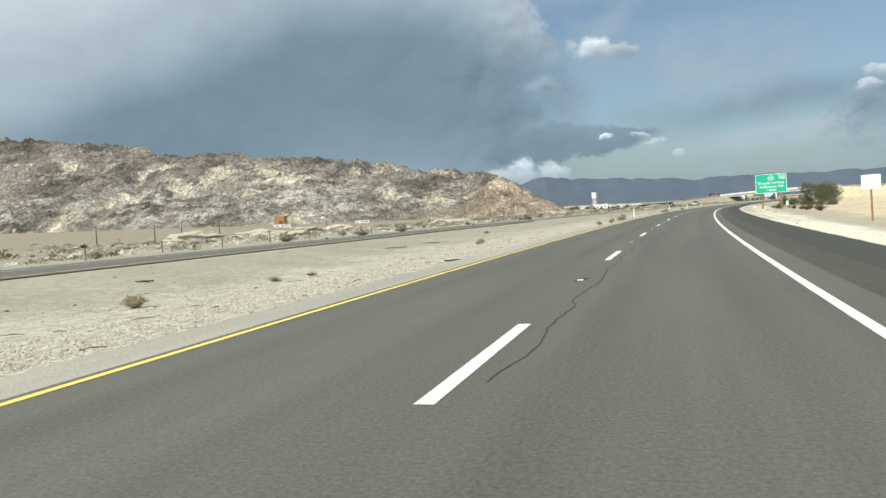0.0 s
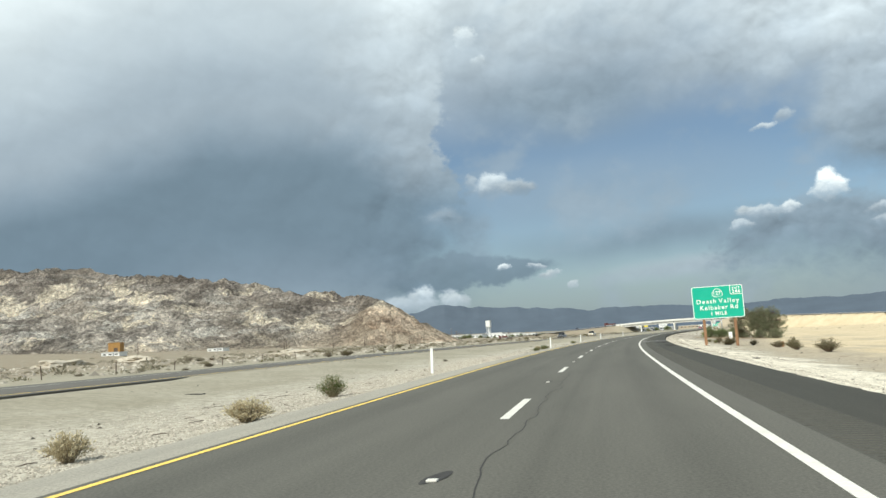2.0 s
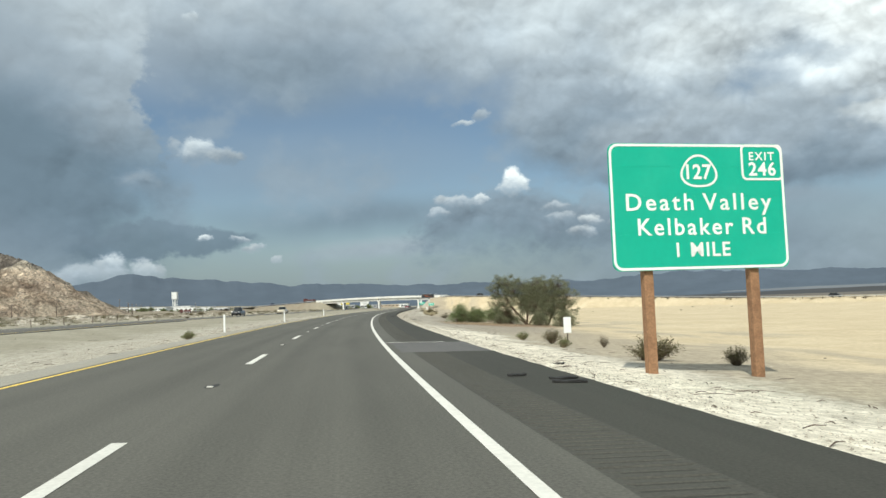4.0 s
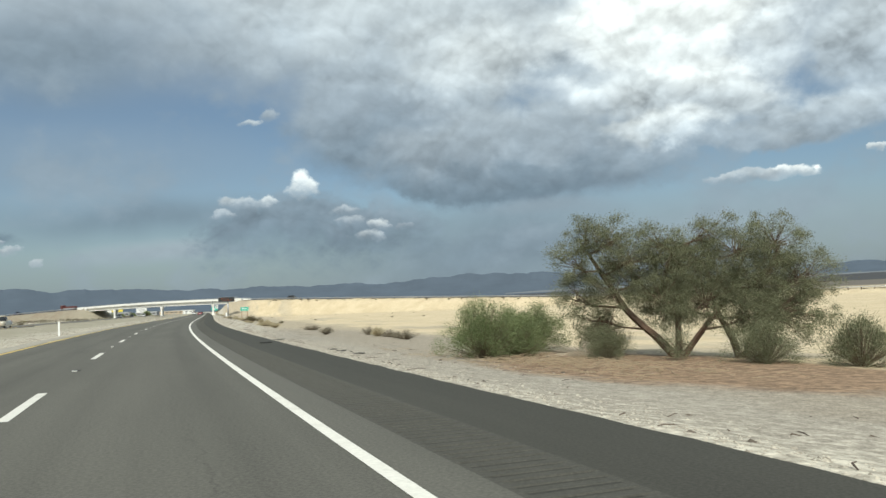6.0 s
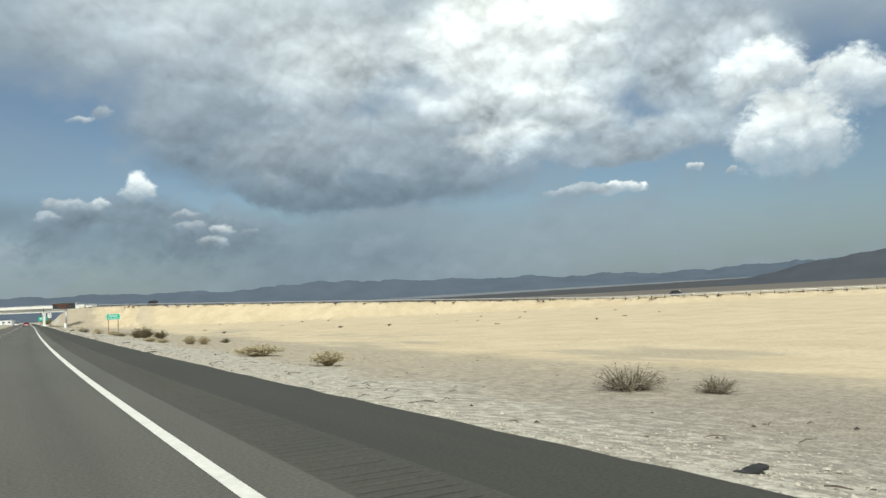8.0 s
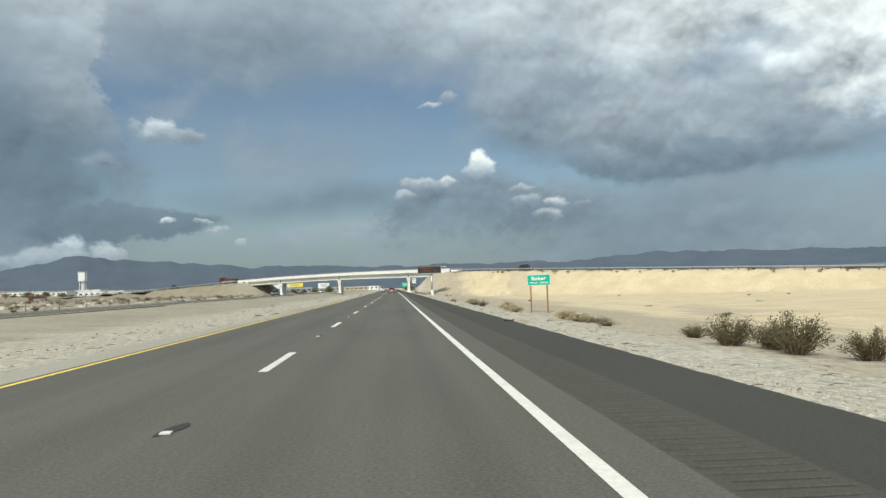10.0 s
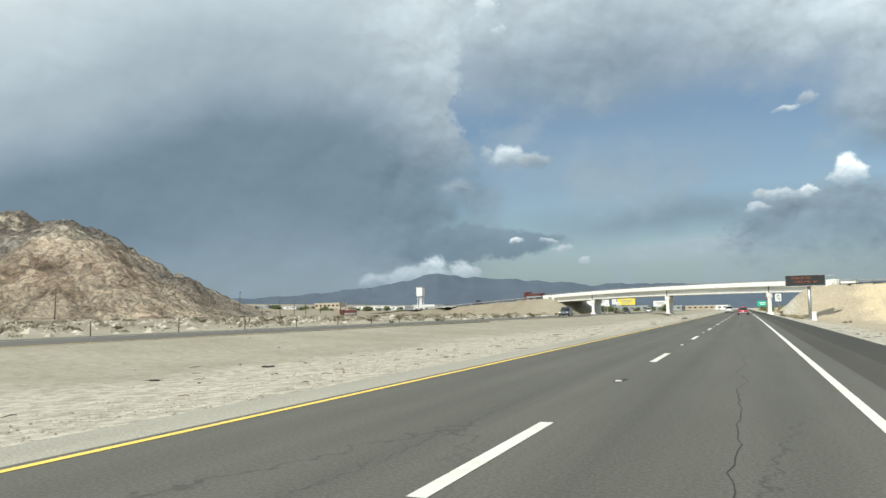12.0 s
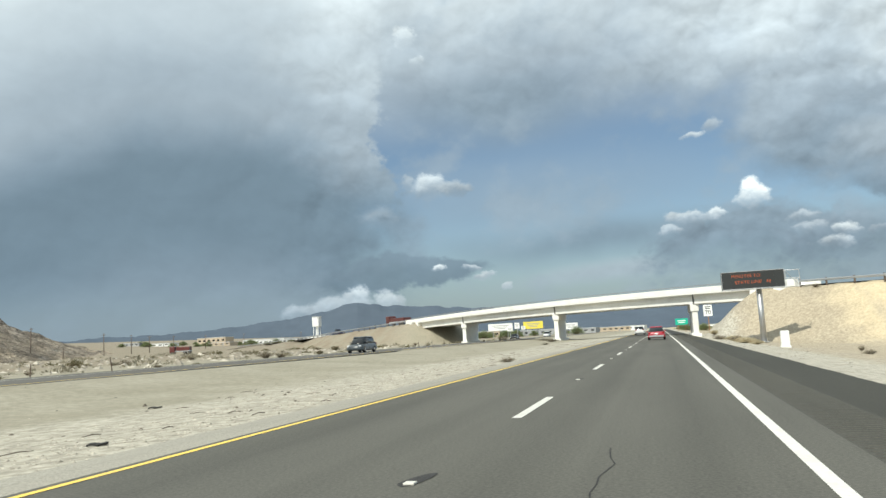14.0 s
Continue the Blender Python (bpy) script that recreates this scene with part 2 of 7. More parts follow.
for az, el, sa, se, low, high in (
        (-7.0, 8.7, 1.15, 1.5, 0.52, 1.02), (-2.6, 7.6, 2.1, 0.65, 0.34, 0.62), (-4.4, 7.95, 0.8, 0.45, 0.46, 0.78), (-1.2, 6.7, 0.9, 0.5, 0.32, 0.52),
        (-10.2, 7.0, 1.5, 0.5, 0.32, 0.52), (-10.5, 6.2, 1.5, 0.5, 0.30, 0.50), (-12.7, 5.8, 1.0, 0.62, 0.38, 0.78), (-11.7, 5.0, 1.2, 0.6, 0.36, 0.62), (-14.6, 5.7, 0.9, 0.5, 0.30, 0.40),
        (-3.3, 13.5, 1.0, 0.38, 0.42, 0.66), (-4.9, 14.0, 0.9, 0.9, 0.36, 0.46)):
    state = heap(state, (az, el), (sa, se), low, high)
for az, el, sa, se, low, high in (
        (-42.2, 7.5, 2.0, 0.62, 0.55, 0.98), (-39.2, 7.5, 3.2, 0.6, 0.36, 0.56), (-47.6, 8.6, 0.8, 0.42, 0.5, 0.82), (-50.0, 8.0, 0.7, 0.25, 0.4, 0.55),
        (-54.0, 9.4, 4.4, 4.2, 0.60, 1.04), (-52.5, 13.6, 3.6, 3.4, 0.62, 0.98), (-58.0, 12.5, 3.2, 3.0, 0.60, 0.95), (17.6, 22.2, 1.3, 1.2, 0.50, 0.68), (16.8, 20.6, 0.8, 0.7, 0.44, 0.54)):
    state = heap(state, (az, el), (sa, se), low, high, 0.3, 0.9, 0.7, 1.6, 0.6)
tone, cover_all, body = state
# billows: lit tops and shaded undersides inside the clouds
lift = calc(wt, "MULTIPLY", calc(wt, "SUBTRACT", puff_up, puff), 3.0)
lift = calc(wt, "ADD", lift, ramp(wt, puff, 0.1, 0.6, 0.16, -0.22))
lift = calc(wt, "ADD", lift, ramp(wt, n_mid.outputs[0], 0.25, 0.75, -0.22, 0.22))
lift = calc(wt, "ADD", lift, ramp(wt, n_fine.outputs[0], 0.3, 0.7, -0.07, 0.07))
relief = calc(wt, "ADD", calc(wt, "MULTIPLY", lift, body), 1.0)
tone = calc(wt, "DIVIDE", tone, calc(wt, "MAXIMUM", cover_all, 0.001))
tint = node(wt, "ShaderNodeValToRGB", None, Fac=tone)
# slate blue where the cloud is dark, white where it is bright
while len(tint.color_ramp.elements) < 5:
    tint.color_ramp.elements.new(0.5)
for el_, (at_, red_, blue_) in zip(tint.color_ramp.elements, ((0.18, 0.70, 1.30), (0.25, 0.76, 1.265), (0.35, 0.83, 1.19), (0.55, 0.89, 1.10), (1.0, 0.96, 1.0))):
    el_.position, el_.color = at_, (red_ / 1.3, 1.0 / 1.3, blue_ / 1.3, 1.0)
cloudy = vec(wt, "SCALE", tint.outputs["Color"])
wt.links.new(calc(wt, "MULTIPLY", calc(wt, "MULTIPLY", tone, relief), 1.3), cloudy.node.inputs["Scale"])
air = blend(wt, cover_all, clear, cloudy)
# below the horizon: dim desert floor
air = blend(wt, ramp(wt, rise, -0.5, -3.0), air, (0.22, 0.20, 0.16))
back = node(wt, "ShaderNodeBackground", None, Color=air, Strength=1.0)
node(wt, "ShaderNodeOutputWorld", None, Surface=back.outputs[0])

# ---- materials ----
def material(name):
    m = bpy.data.materials.new(name)
    m.use_nodes = True
    t = m.node_tree
    return m, t, t.nodes["Principled BSDF"]


def finish(t, bsdf, colour=None, rough=None, height=None, strength=0.3, distance=0.02):
    for sock, value in (("Base Color", colour), ("Roughness", rough)):
        if value is not None:
            if isinstance(value, bpy.types.NodeSocket):
                t.links.new(value, bsdf.inputs[sock])
            else:
                bsdf.inputs[sock].default_value = (*value, 1) if isinstance(value, tuple) else value
    if height is not None:
        b = node(t, "ShaderNodeBump", None, Height=height, Strength=strength, Distance=distance)
        t.links.new(b.outputs[0], bsdf.inputs["Normal"])


def coords(t, kind="Object"):
    return node(t, "ShaderNodeTexCoord").outputs[kind]


def worn(name, base, vary=0.12, scale=3.0, rough=0.7, metal=0.0, dirt=None, dirt_amount=0.35, bump=0.15, spread=0.06):
    """Paint, metal, wood and the like: a base colour with fine grain, broad stains and a light relief."""
    m, t, b = material(name)
    p = coords(t)
    fine = noise_tex(t, p, scale * 9, 5.0, 0.6)
    wide = noise_tex(t, p, scale, 4.0, 0.6)
    rnd = node(t, "ShaderNodeObjectInfo").outputs["Random"]
    val = calc(t, "ADD", ramp(t, fine.outputs[0], 0.25, 0.75, 1 - vary, 1 + vary), ramp(t, rnd, 0.0, 1.0, -spread, spread, False))
    col = node(t, "ShaderNodeVectorMath", {"operation": "SCALE"}, i0=base)
    t.links.new(val, col.inputs["Scale"])
    col = col.outputs[0]
    if dirt:
        col = blend(t, ramp(t, wide.outputs[0], 0.45, 0.75, 0.0, dirt_amount), col, dirt)
    b.inputs["Metallic"].default_value = metal
    finish(t, b, col, ramp(t, wide.outputs[0], 0.2, 0.8, rough - 0.08, rough + 0.08), fine.outputs[0], bump, 0.01)
    return m


def asphalt(name, tone, tint=(1.0, 0.985, 0.95), lanes=True):
    m, t, b = material(name)
    uv = node(t, "ShaderNodeUVMap", {"uv_map": "run"}).outputs[0]     # x: across, y: along, in metres
    grain = noise_tex(t, uv, 26.0, 3.0, 0.7)
    speck = node(t, "ShaderNodeTexVoronoi", None, Vector=uv, Scale=55.0)
    patch = noise_tex(t, vec(t, "MULTIPLY", uv, (1.0, 0.12, 1.0)), 0.55, 5.0, 0.6)
    streak = noise_tex(t, vec(t, "MULTIPLY", uv, (3.0, 0.02, 1.0)), 1.0, 4.0, 0.6)
    val = calc(t, "ADD", ramp(t, grain.outputs[0], 0.3, 0.7, 0.80, 1.20), ramp(t, patch.outputs[0], 0.3, 0.7, -0.08, 0.08))
    val = calc(t, "ADD", val, ramp(t, streak.outputs[0], 0.3, 0.7, -0.035, 0.035))
    val = calc(t, "ADD", val, ramp(t, speck.outputs["Distance"], 0.0, 0.5, 0.12, -0.08))
    if lanes:
        # tyre tracks polished darker, oil line in the lane's middle
        x = node(t, "ShaderNodeSeparateXYZ", None, Vector=uv).outputs[0]
        lane = calc(t, "PINGPONG", calc(t, "ADD", x, 0.0), 1.83)
        track = calc(t, "SUBTRACT", 1.0, calc(t, "MULTIPLY", calc(t, "ABSOLUTE", calc(t, "SUBTRACT", lane, 0.95)), 2.2), clamp=True)
        val = calc(t, "SUBTRACT", val, calc(t, "MULTIPLY", track, 0.11))
    # long thin cracks
    crack = node(t, "ShaderNodeTexVoronoi", {"feature": "DISTANCE_TO_EDGE"}, Vector=vec(t, "ADD", vec(t, "MULTIPLY", uv, (1.0, 0.16, 1.0)),
                 vec(t, "MULTIPLY", noise_tex(t, uv, 2.5, 4.0, 0.6).outputs["Color"], (0.5, 0.5, 0.0))), Scale=0.28)
    where = ramp(t, noise_tex(t, vec(t, "MULTIPLY", uv, (1.0, 0.3, 1.0)), 0.13, 2.0).outputs[0], 0.58, 0.68)
    cr = calc(t, "MULTIPLY", ramp(t, crack.outputs[0], 0.0, 0.008, 1.0, 0.0), where)
    val = calc(t, "MULTIPLY", val, calc(t, "SUBTRACT", 1.0, calc(t, "MULTIPLY", cr, 0.35)))
    # tar stains
    stain = ramp(t, noise_tex(t, vec(t, "MULTIPLY", uv, (1.0, 0.45, 1.0)), 0.75, 4.0, 0.65).outputs[0], 0.72, 0.78)
    val = calc(t, "MULTIPLY", val, calc(t, "SUBTRACT", 1.0, calc(t, "MULTIPLY", stain, 0.4)))
    col = node(t, "ShaderNodeVectorMath", {"operation": "SCALE"}, i0=tuple(tone * c for c in tint))
    t.links.new(val, col.inputs["Scale"])
    finish(t, b, col.outputs[0], 0.86, calc(t, "ADD", grain.outputs[0], speck.outputs["Distance"]), 0.10, 0.008)
    b.inputs["Specular IOR Level"].default_value = 0.3
    return m


def desert(name):
    """Sand and gravel: pale sand, greyer gravel by the roads, darker crusts and scattered stones."""
    m, t, b = material(name)
    p = coords(t)
    uv = node(t, "ShaderNodeUVMap", {"uv_map": "run"}).outputs[0]
    d = node(t, "ShaderNodeSeparateXYZ", None, Vector=uv).outputs[0]
    s = node(t, "ShaderNodeSeparateXYZ", None, Vector=uv).outputs[1]
    wide = noise_tex(t, p, 0.02, 5.0, 0.6)
    mid = noise_tex(t, p, 0.22, 5.0, 0.62)
    fine = noise_tex(t, p, 3.2, 5.0, 0.7)
    grit = noise_tex(t, p, 17.0, 3.0, 0.7)
    stone = node(t, "ShaderNodeTexVoronoi", None, Vector=p, Scale=9.0)
    pebble = ramp(t, stone.outputs["Distance"], 0.10, 0.24, 1.0, 0.0)
    pick = ramp(t, node(t, "ShaderNodeSeparateColor", None, Color=stone.outputs["Color"]).outputs[0], 0.50, 0.54)
    sand = blend(t, ramp(t, mid.outputs[0], 0.3, 0.7), (0.52, 0.425, 0.28), (0.61, 0.51, 0.35))
    median = blend(t, ramp(t, mid.outputs[0], 0.3, 0.7), (0.285, 0.262, 0.20), (0.345, 0.318, 0.25))
    gravel = blend(t, ramp(t, fine.outputs[0], 0.3, 0.7), (0.31, 0.285, 0.235), (0.53, 0.495, 0.415))
    crust = blend(t, ramp(t, fine.outputs[0], 0.3, 0.7), (0.27, 0.235, 0.185), (0.40, 0.35, 0.27))
    wob = calc(t, "ADD", d, calc(t, "MULTIPLY", calc(t, "SUBTRACT", mid.outputs[0], 0.5), 9.0))
    right = ramp(t, d, -1.0, 1.0)
    col = blend(t, right, median, sand)
    # gravel verges: outside the right shoulder and along the median's edge
    col = blend(t, calc(t, "MULTIPLY", ramp(t, wob, 16.0, 11.0), right), col, gravel)
    pale = calc(t, "MULTIPLY", calc(t, "MULTIPLY", ramp(t, s, 222.0, 180.0), right), ramp(t, wob, 13.0, 10.0))
    col = blend(t, calc(t, "MULTIPLY", pale, 0.8), col, blend(t, ramp(t, fine.outputs[0], 0.3, 0.7), (0.62, 0.565, 0.455), (0.86, 0.795, 0.66)))
    # brown crust strip between verge and sand flat
    strip = calc(t, "MULTIPLY", ramp(t, wob, 11.0, 13.5), ramp(t, calc(t, "SUBTRACT", wob, calc(t, "MULTIPLY", ramp(t, s, 60.0, 260.0, 0.0, 1.0), 6.0)), 21.0, 15.0))
    col = blend(t, calc(t, "MULTIPLY", strip, 0.75), col, crust)
    puddle = calc(t, "MULTIPLY", ramp(t, noise_tex(t, vec(t, "MULTIPLY", uv, (1.0, 0.35, 1.0)), 0.09, 4.0, 0.6).outputs[0], 0.52, 0.60), calc(t, "MULTIPLY", ramp(t, d, 14.0, 18.0), ramp(t, d, 46.0, 34.0)))
    col = blend(t, calc(t, "MULTIPLY", puddle, 0.65), col, (0.36, 0.315, 0.245))
    # trodden grey-brown ground round the tamarisks
    trod = vec(t, "LENGTH", vec(t, "DIVIDE", vec(t, "SUBTRACT", uv, (15.0, 236.0, 0.0)), (10.0, 52.0, 1.0)))
    trod = calc(t, "ADD", trod, calc(t, "MULTIPLY", calc(t, "SUBTRACT", fine.outputs[0], 0.5), 0.8))
    col = blend(t, ramp(t, trod, 1.1, 0.7, 0.0, 0.65), col, blend(t, ramp(t, grit.outputs[0], 0.35, 0.65), (0.18, 0.155, 0.125), (0.36, 0.325, 0.275)))
    # red-brown soil under the tamarisks
    soil = vec(t, "LENGTH", vec(t, "DIVIDE", vec(t, "SUBTRACT", uv, (18.5, 221.0, 0.0)), (6.8, 11.0, 1.0)))
    soil = calc(t, "ADD", soil, calc(t, "MULTIPLY", calc(t, "SUBTRACT", mid.outputs[0], 0.5), 0.9))
    col = blend(t, ramp(t, soil, 1.05, 0.75, 0.0, 0.85), col, blend(t, ramp(t, fine.outputs[0], 0.35, 0.65), (0.15, 0.095, 0.06), (0.34, 0.225, 0.14)))
    left_v = calc(t, "MULTIPLY", ramp(t, wob, -15.0, -10.0), ramp(t, d, 0.0, -1.0))
    col = blend(t, calc(t, "MULTIPLY", left_v, 0.75), col, gravel)
    # scrub plain far to the left, with darker soil
    scrub = calc(t, "MULTIPLY", ramp(t, d, -48.0, -75.0), ramp(t, mid.outputs[0], 0.38, 0.60, 0.25, 0.95))
    col = blend(t, scrub, col, (0.25, 0.205, 0.15))
    # dark gravel plain far out to the right
    col = blend(t, ramp(t, d, 330.0, 900.0, 0.0, 0.9), col, (0.10, 0.095, 0.09))
    shade = calc(t, "ADD", ramp(t, fine.outputs[0], 0.3, 0.7, 0.84, 1.12), ramp(t, grit.outputs[0], 0.3, 0.7, -0.08, 0.08))
    near = ramp(t, calc(t, "ABSOLUTE", d), 9.0, 17.0, 1.0, 0.25)
    stones = calc(t, "MULTIPLY", calc(t, "MULTIPLY", pebble, pick), near)
    tone = node(t, "ShaderNodeSeparateColor", None, Color=stone.outputs["Color"]).outputs[1]
    shade = calc(t, "ADD", shade, calc(t, "MULTIPLY", stones, ramp(t, tone, 0.0, 1.0, -0.6, 0.5, False)))
    out = node(t, "ShaderNodeVectorMath", {"operation": "SCALE"}, i0=col)
    t.links.new(shade, out.inputs["Scale"])
    height = calc(t, "ADD", calc(t, "MULTIPLY", fine.outputs[0], 0.6), calc(t, "ADD", calc(t, "MULTIPLY", grit.outputs[0], 0.15), calc(t, "MULTIPLY", stones, 0.8)))
    finish(t, b, out.outputs[0], 0.95, height, 0.6, 0.06)
    b.inputs["Specular IOR Level"].default_value = 0.15
    return m


def hill_rock(name):
    m, t, b = material(name)
    p = coords(t)
    x = node(t, "ShaderNodeSeparateXYZ", None, Vector=p).outputs[0]
    z = node(t, "ShaderNodeSeparateXYZ", None, Vector=p).outputs[2]
    bent = vec(t, "ADD", p, vec(t, "MULTIPLY", noise_tex(t, p, 0.014, 3.0).outputs["Color"], (70.0, 70.0, 50.0)))
    beds = node(t, "ShaderNodeMapping", None, Vector=bent, Rotation=(0.35, 0.5, 0.0), Scale=(0.35, 0.35, 2.6)).outputs[0]
    strata = noise_tex(t, beds, 0.050, 6.0, 0.62)
    lumps = noise_tex(t, p, 0.085, 7.0, 0.64)
    block = node(t, "ShaderNodeTexVoronoi", None, Vector=vec(t, "ADD", p, vec(t, "MULTIPLY", lumps.outputs["Color"], (10.0, 10.0, 10.0))), Scale=0.085)
    wide = noise_tex(t, p, 0.011, 4.0, 0.55)
    patches = noise_tex(t, bent, 0.026, 6.0, 0.60)
    small = noise_tex(t, p, 0.45, 6.0, 0.7)
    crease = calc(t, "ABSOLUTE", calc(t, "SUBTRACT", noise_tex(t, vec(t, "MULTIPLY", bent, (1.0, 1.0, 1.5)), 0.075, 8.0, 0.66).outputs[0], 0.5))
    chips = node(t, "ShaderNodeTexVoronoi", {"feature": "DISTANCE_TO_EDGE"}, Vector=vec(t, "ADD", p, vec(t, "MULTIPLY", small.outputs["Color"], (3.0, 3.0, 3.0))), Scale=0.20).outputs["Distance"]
    base = blend(t, ramp(t, lumps.outputs[0], 0.40, 0.61), (0.215, 0.193, 0.17), (0.62, 0.562, 0.49))
    base = blend(t, ramp(t, strata.outputs[0], 0.53, 0.60, 0.0, 0.75), base, blend(t, ramp(t, small.outputs[0], 0.35, 0.6), (0.50, 0.465, 0.41), (0.74, 0.705, 0.635)))
    base = blend(t, ramp(t, strata.outputs[0], 0.42, 0.36, 0.0, 0.75), base, (0.125, 0.11, 0.10))
    # dark varnish along the crest
    col = blend(t, ramp(t, calc(t, "ADD", calc(t, "ADD", z, ramp(t, x, -420.0, -330.0, 0.0, 27.0)), calc(t, "MULTIPLY", strata.outputs[0], 40.0)), 62.0, 92.0, 0.0, 0.6), base, (0.19, 0.158, 0.135))
    # cream outcrops on the middle and lower slopes
    cream = calc(t, "MULTIPLY", ramp(t, patches.outputs[0], 0.545, 0.585), ramp(t, calc(t, "ADD", z, calc(t, "MULTIPLY", x, 0.10)), 30.0, 12.0))
    # smooth grey-brown scree between the outcrops
    scree = calc(t, "MULTIPLY", ramp(t, wide.outputs[0], 0.44, 0.56), ramp(t, strata.outputs[0], 0.56, 0.48))
    col = blend(t, calc(t, "MULTIPLY", scree, 0.7), col, blend(t, ramp(t, small.outputs[0], 0.3, 0.7), (0.30, 0.262, 0.22), (0.46, 0.405, 0.34)))
    col = blend(t, calc(t, "MULTIPLY", cream, ramp(t, lumps.outputs[0], 0.36, 0.46, 0.35, 1.0)), col, blend(t, ramp(t, small.outputs[0], 0.35, 0.65), (0.62, 0.53, 0.41), (0.86, 0.78, 0.64)))
    # buff rock on the eastern nose
    nose = calc(t, "MULTIPLY", ramp(t, calc(t, "ADD", x, calc(t, "MULTIPLY", wide.outputs[0], 60.0)), -275.0, -232.0), ramp(t, z, 36.0, 29.0))
    nose = calc(t, "MULTIPLY", nose, ramp(t, node(t, "ShaderNodeSeparateXYZ", None, Vector=p).outputs[1], 655.0, 615.0, 0.1, 0.9))
    buff = blend(t, ramp(t, lumps.outputs[0], 0.38, 0.62), (0.34, 0.25, 0.18), (0.72, 0.58, 0.44))
    col = blend(t, nose, col, blend(t, ramp(t, strata.outputs[0], 0.44, 0.38, 0.0, 0.6), buff, (0.22, 0.165, 0.13)))
    # brown soil and talus at the foot
    col = blend(t, calc(t, "MULTIPLY", ramp(t, z, 22.0, 5.0), ramp(t, lumps.outputs[0], 0.35, 0.6, 0.3, 0.85)), col, (0.43, 0.36, 0.275))
    # Shade in block gaps, creases and chip edges is painted into the colour.
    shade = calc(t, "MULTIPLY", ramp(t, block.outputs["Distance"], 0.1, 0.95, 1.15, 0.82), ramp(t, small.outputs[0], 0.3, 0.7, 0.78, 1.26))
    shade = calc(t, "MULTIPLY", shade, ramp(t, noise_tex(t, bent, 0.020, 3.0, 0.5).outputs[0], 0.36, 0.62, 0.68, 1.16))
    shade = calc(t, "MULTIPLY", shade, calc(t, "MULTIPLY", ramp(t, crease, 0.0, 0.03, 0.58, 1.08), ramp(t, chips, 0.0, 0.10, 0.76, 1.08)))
    out = node(t, "ShaderNodeVectorMath", {"operation": "SCALE"}, i0=col)
    t.links.new(shade, out.inputs["Scale"])
    height = calc(t, "ADD", calc(t, "MULTIPLY", ramp(t, crease, 0.0, 0.12, 0.0, 1.0), 0.5), calc(t, "ADD", calc(t, "MULTIPLY", lumps.outputs[0], 0.7), calc(t, "MULTIPLY", strata.outputs[0], 0.9)))
    height = calc(t, "ADD", height, calc(t, "ADD", calc(t, "MULTIPLY", small.outputs[0], 0.35), calc(t, "MULTIPLY", ramp(t, chips, 0.0, 0.25), 0.3)))
    finish(t, b, out.outputs[0], 0.95, height, 1.0, 4.0)
    b.inputs["Specular IOR Level"].default_value = 0.1
    return m


# Far land in one tone; the tone itself carries the haze of distance.
def far_rock_hazed(name, tone):
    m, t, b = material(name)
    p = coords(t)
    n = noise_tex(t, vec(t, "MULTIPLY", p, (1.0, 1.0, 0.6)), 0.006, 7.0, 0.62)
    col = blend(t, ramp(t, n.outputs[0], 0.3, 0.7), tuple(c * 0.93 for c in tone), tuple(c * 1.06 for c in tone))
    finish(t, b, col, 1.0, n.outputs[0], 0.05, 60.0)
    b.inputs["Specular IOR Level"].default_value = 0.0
    return m


def leafy(name, a, c):
    m, t, b = material(name)
    rnd = node(t, "ShaderNodeNewGeometry").outputs["Random Per Island"]
    col = blend(t, rnd, a, c)
    finish(t, b, col, 0.75)
    b.inputs["Specular IOR Level"].default_value = 0.2
    tr = node(t, "ShaderNodeBsdfTranslucent", None, Color=col)
    mix = node(t, "ShaderNodeMixShader", None, i0=0.22, i1=b.outputs[0], i2=tr.outputs[0])
    t.links.new(mix.outputs[0], t.nodes["Material Output"].inputs[0])
    return m


ASPHALT = asphalt("asphalt_lanes", 0.114, (1.0, 0.965, 0.82))
ASPHALT_SHOULDER = asphalt("asphalt_shoulder", 0.055, (1.0, 0.965, 0.79), False)
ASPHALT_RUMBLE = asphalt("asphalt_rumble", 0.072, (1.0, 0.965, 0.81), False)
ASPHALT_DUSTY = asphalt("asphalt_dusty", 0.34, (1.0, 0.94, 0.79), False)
# Darker asphalt for the milled grooves: their shade put into the colour.
GROOVE_SHADE = asphalt("asphalt_groove_shade", 0.042, (1.0, 0.965, 0.80), False)
TAR = asphalt("tar_stain", 0.045, (1.0, 0.97, 0.93), False)
PATCH = asphalt("pale_patch", 0.13, (1.0, 0.97, 0.92), False)
ASPHALT_OLD = asphalt("asphalt_old", 0.125, (1.0, 0.95, 0.84))
DESERT = desert("desert_ground")
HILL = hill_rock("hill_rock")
# Distance haze is put into these base colours as a blue-grey tint.
FAR = far_rock_hazed("far_mountain_hazed", (0.092, 0.116, 0.148))
FAR_DARK = far_rock_hazed("far_plain", (0.080, 0.083, 0.088))
LAKE = far_rock_hazed("far_lake", (0.165, 0.18, 0.195))
NEAR_HILL = far_rock_hazed("near_hill", (0.075, 0.085, 0.10))
WHITE_LINE = worn("white_road_paint", (0.66, 0.645, 0.585), 0.10, 2.0, 0.75, 0.0, (0.45, 0.43, 0.38), 0.35)
YELLOW_LINE = worn("yellow_road_paint", (0.86, 0.60, 0.12), 0.10, 2.0, 0.75, 0.0, (0.62, 0.46, 0.18), 0.4)
CONCRETE = worn("concrete", (0.80, 0.795, 0.76), 0.05, 0.5, 0.85, 0.0, (0.58, 0.56, 0.51), 0.35)
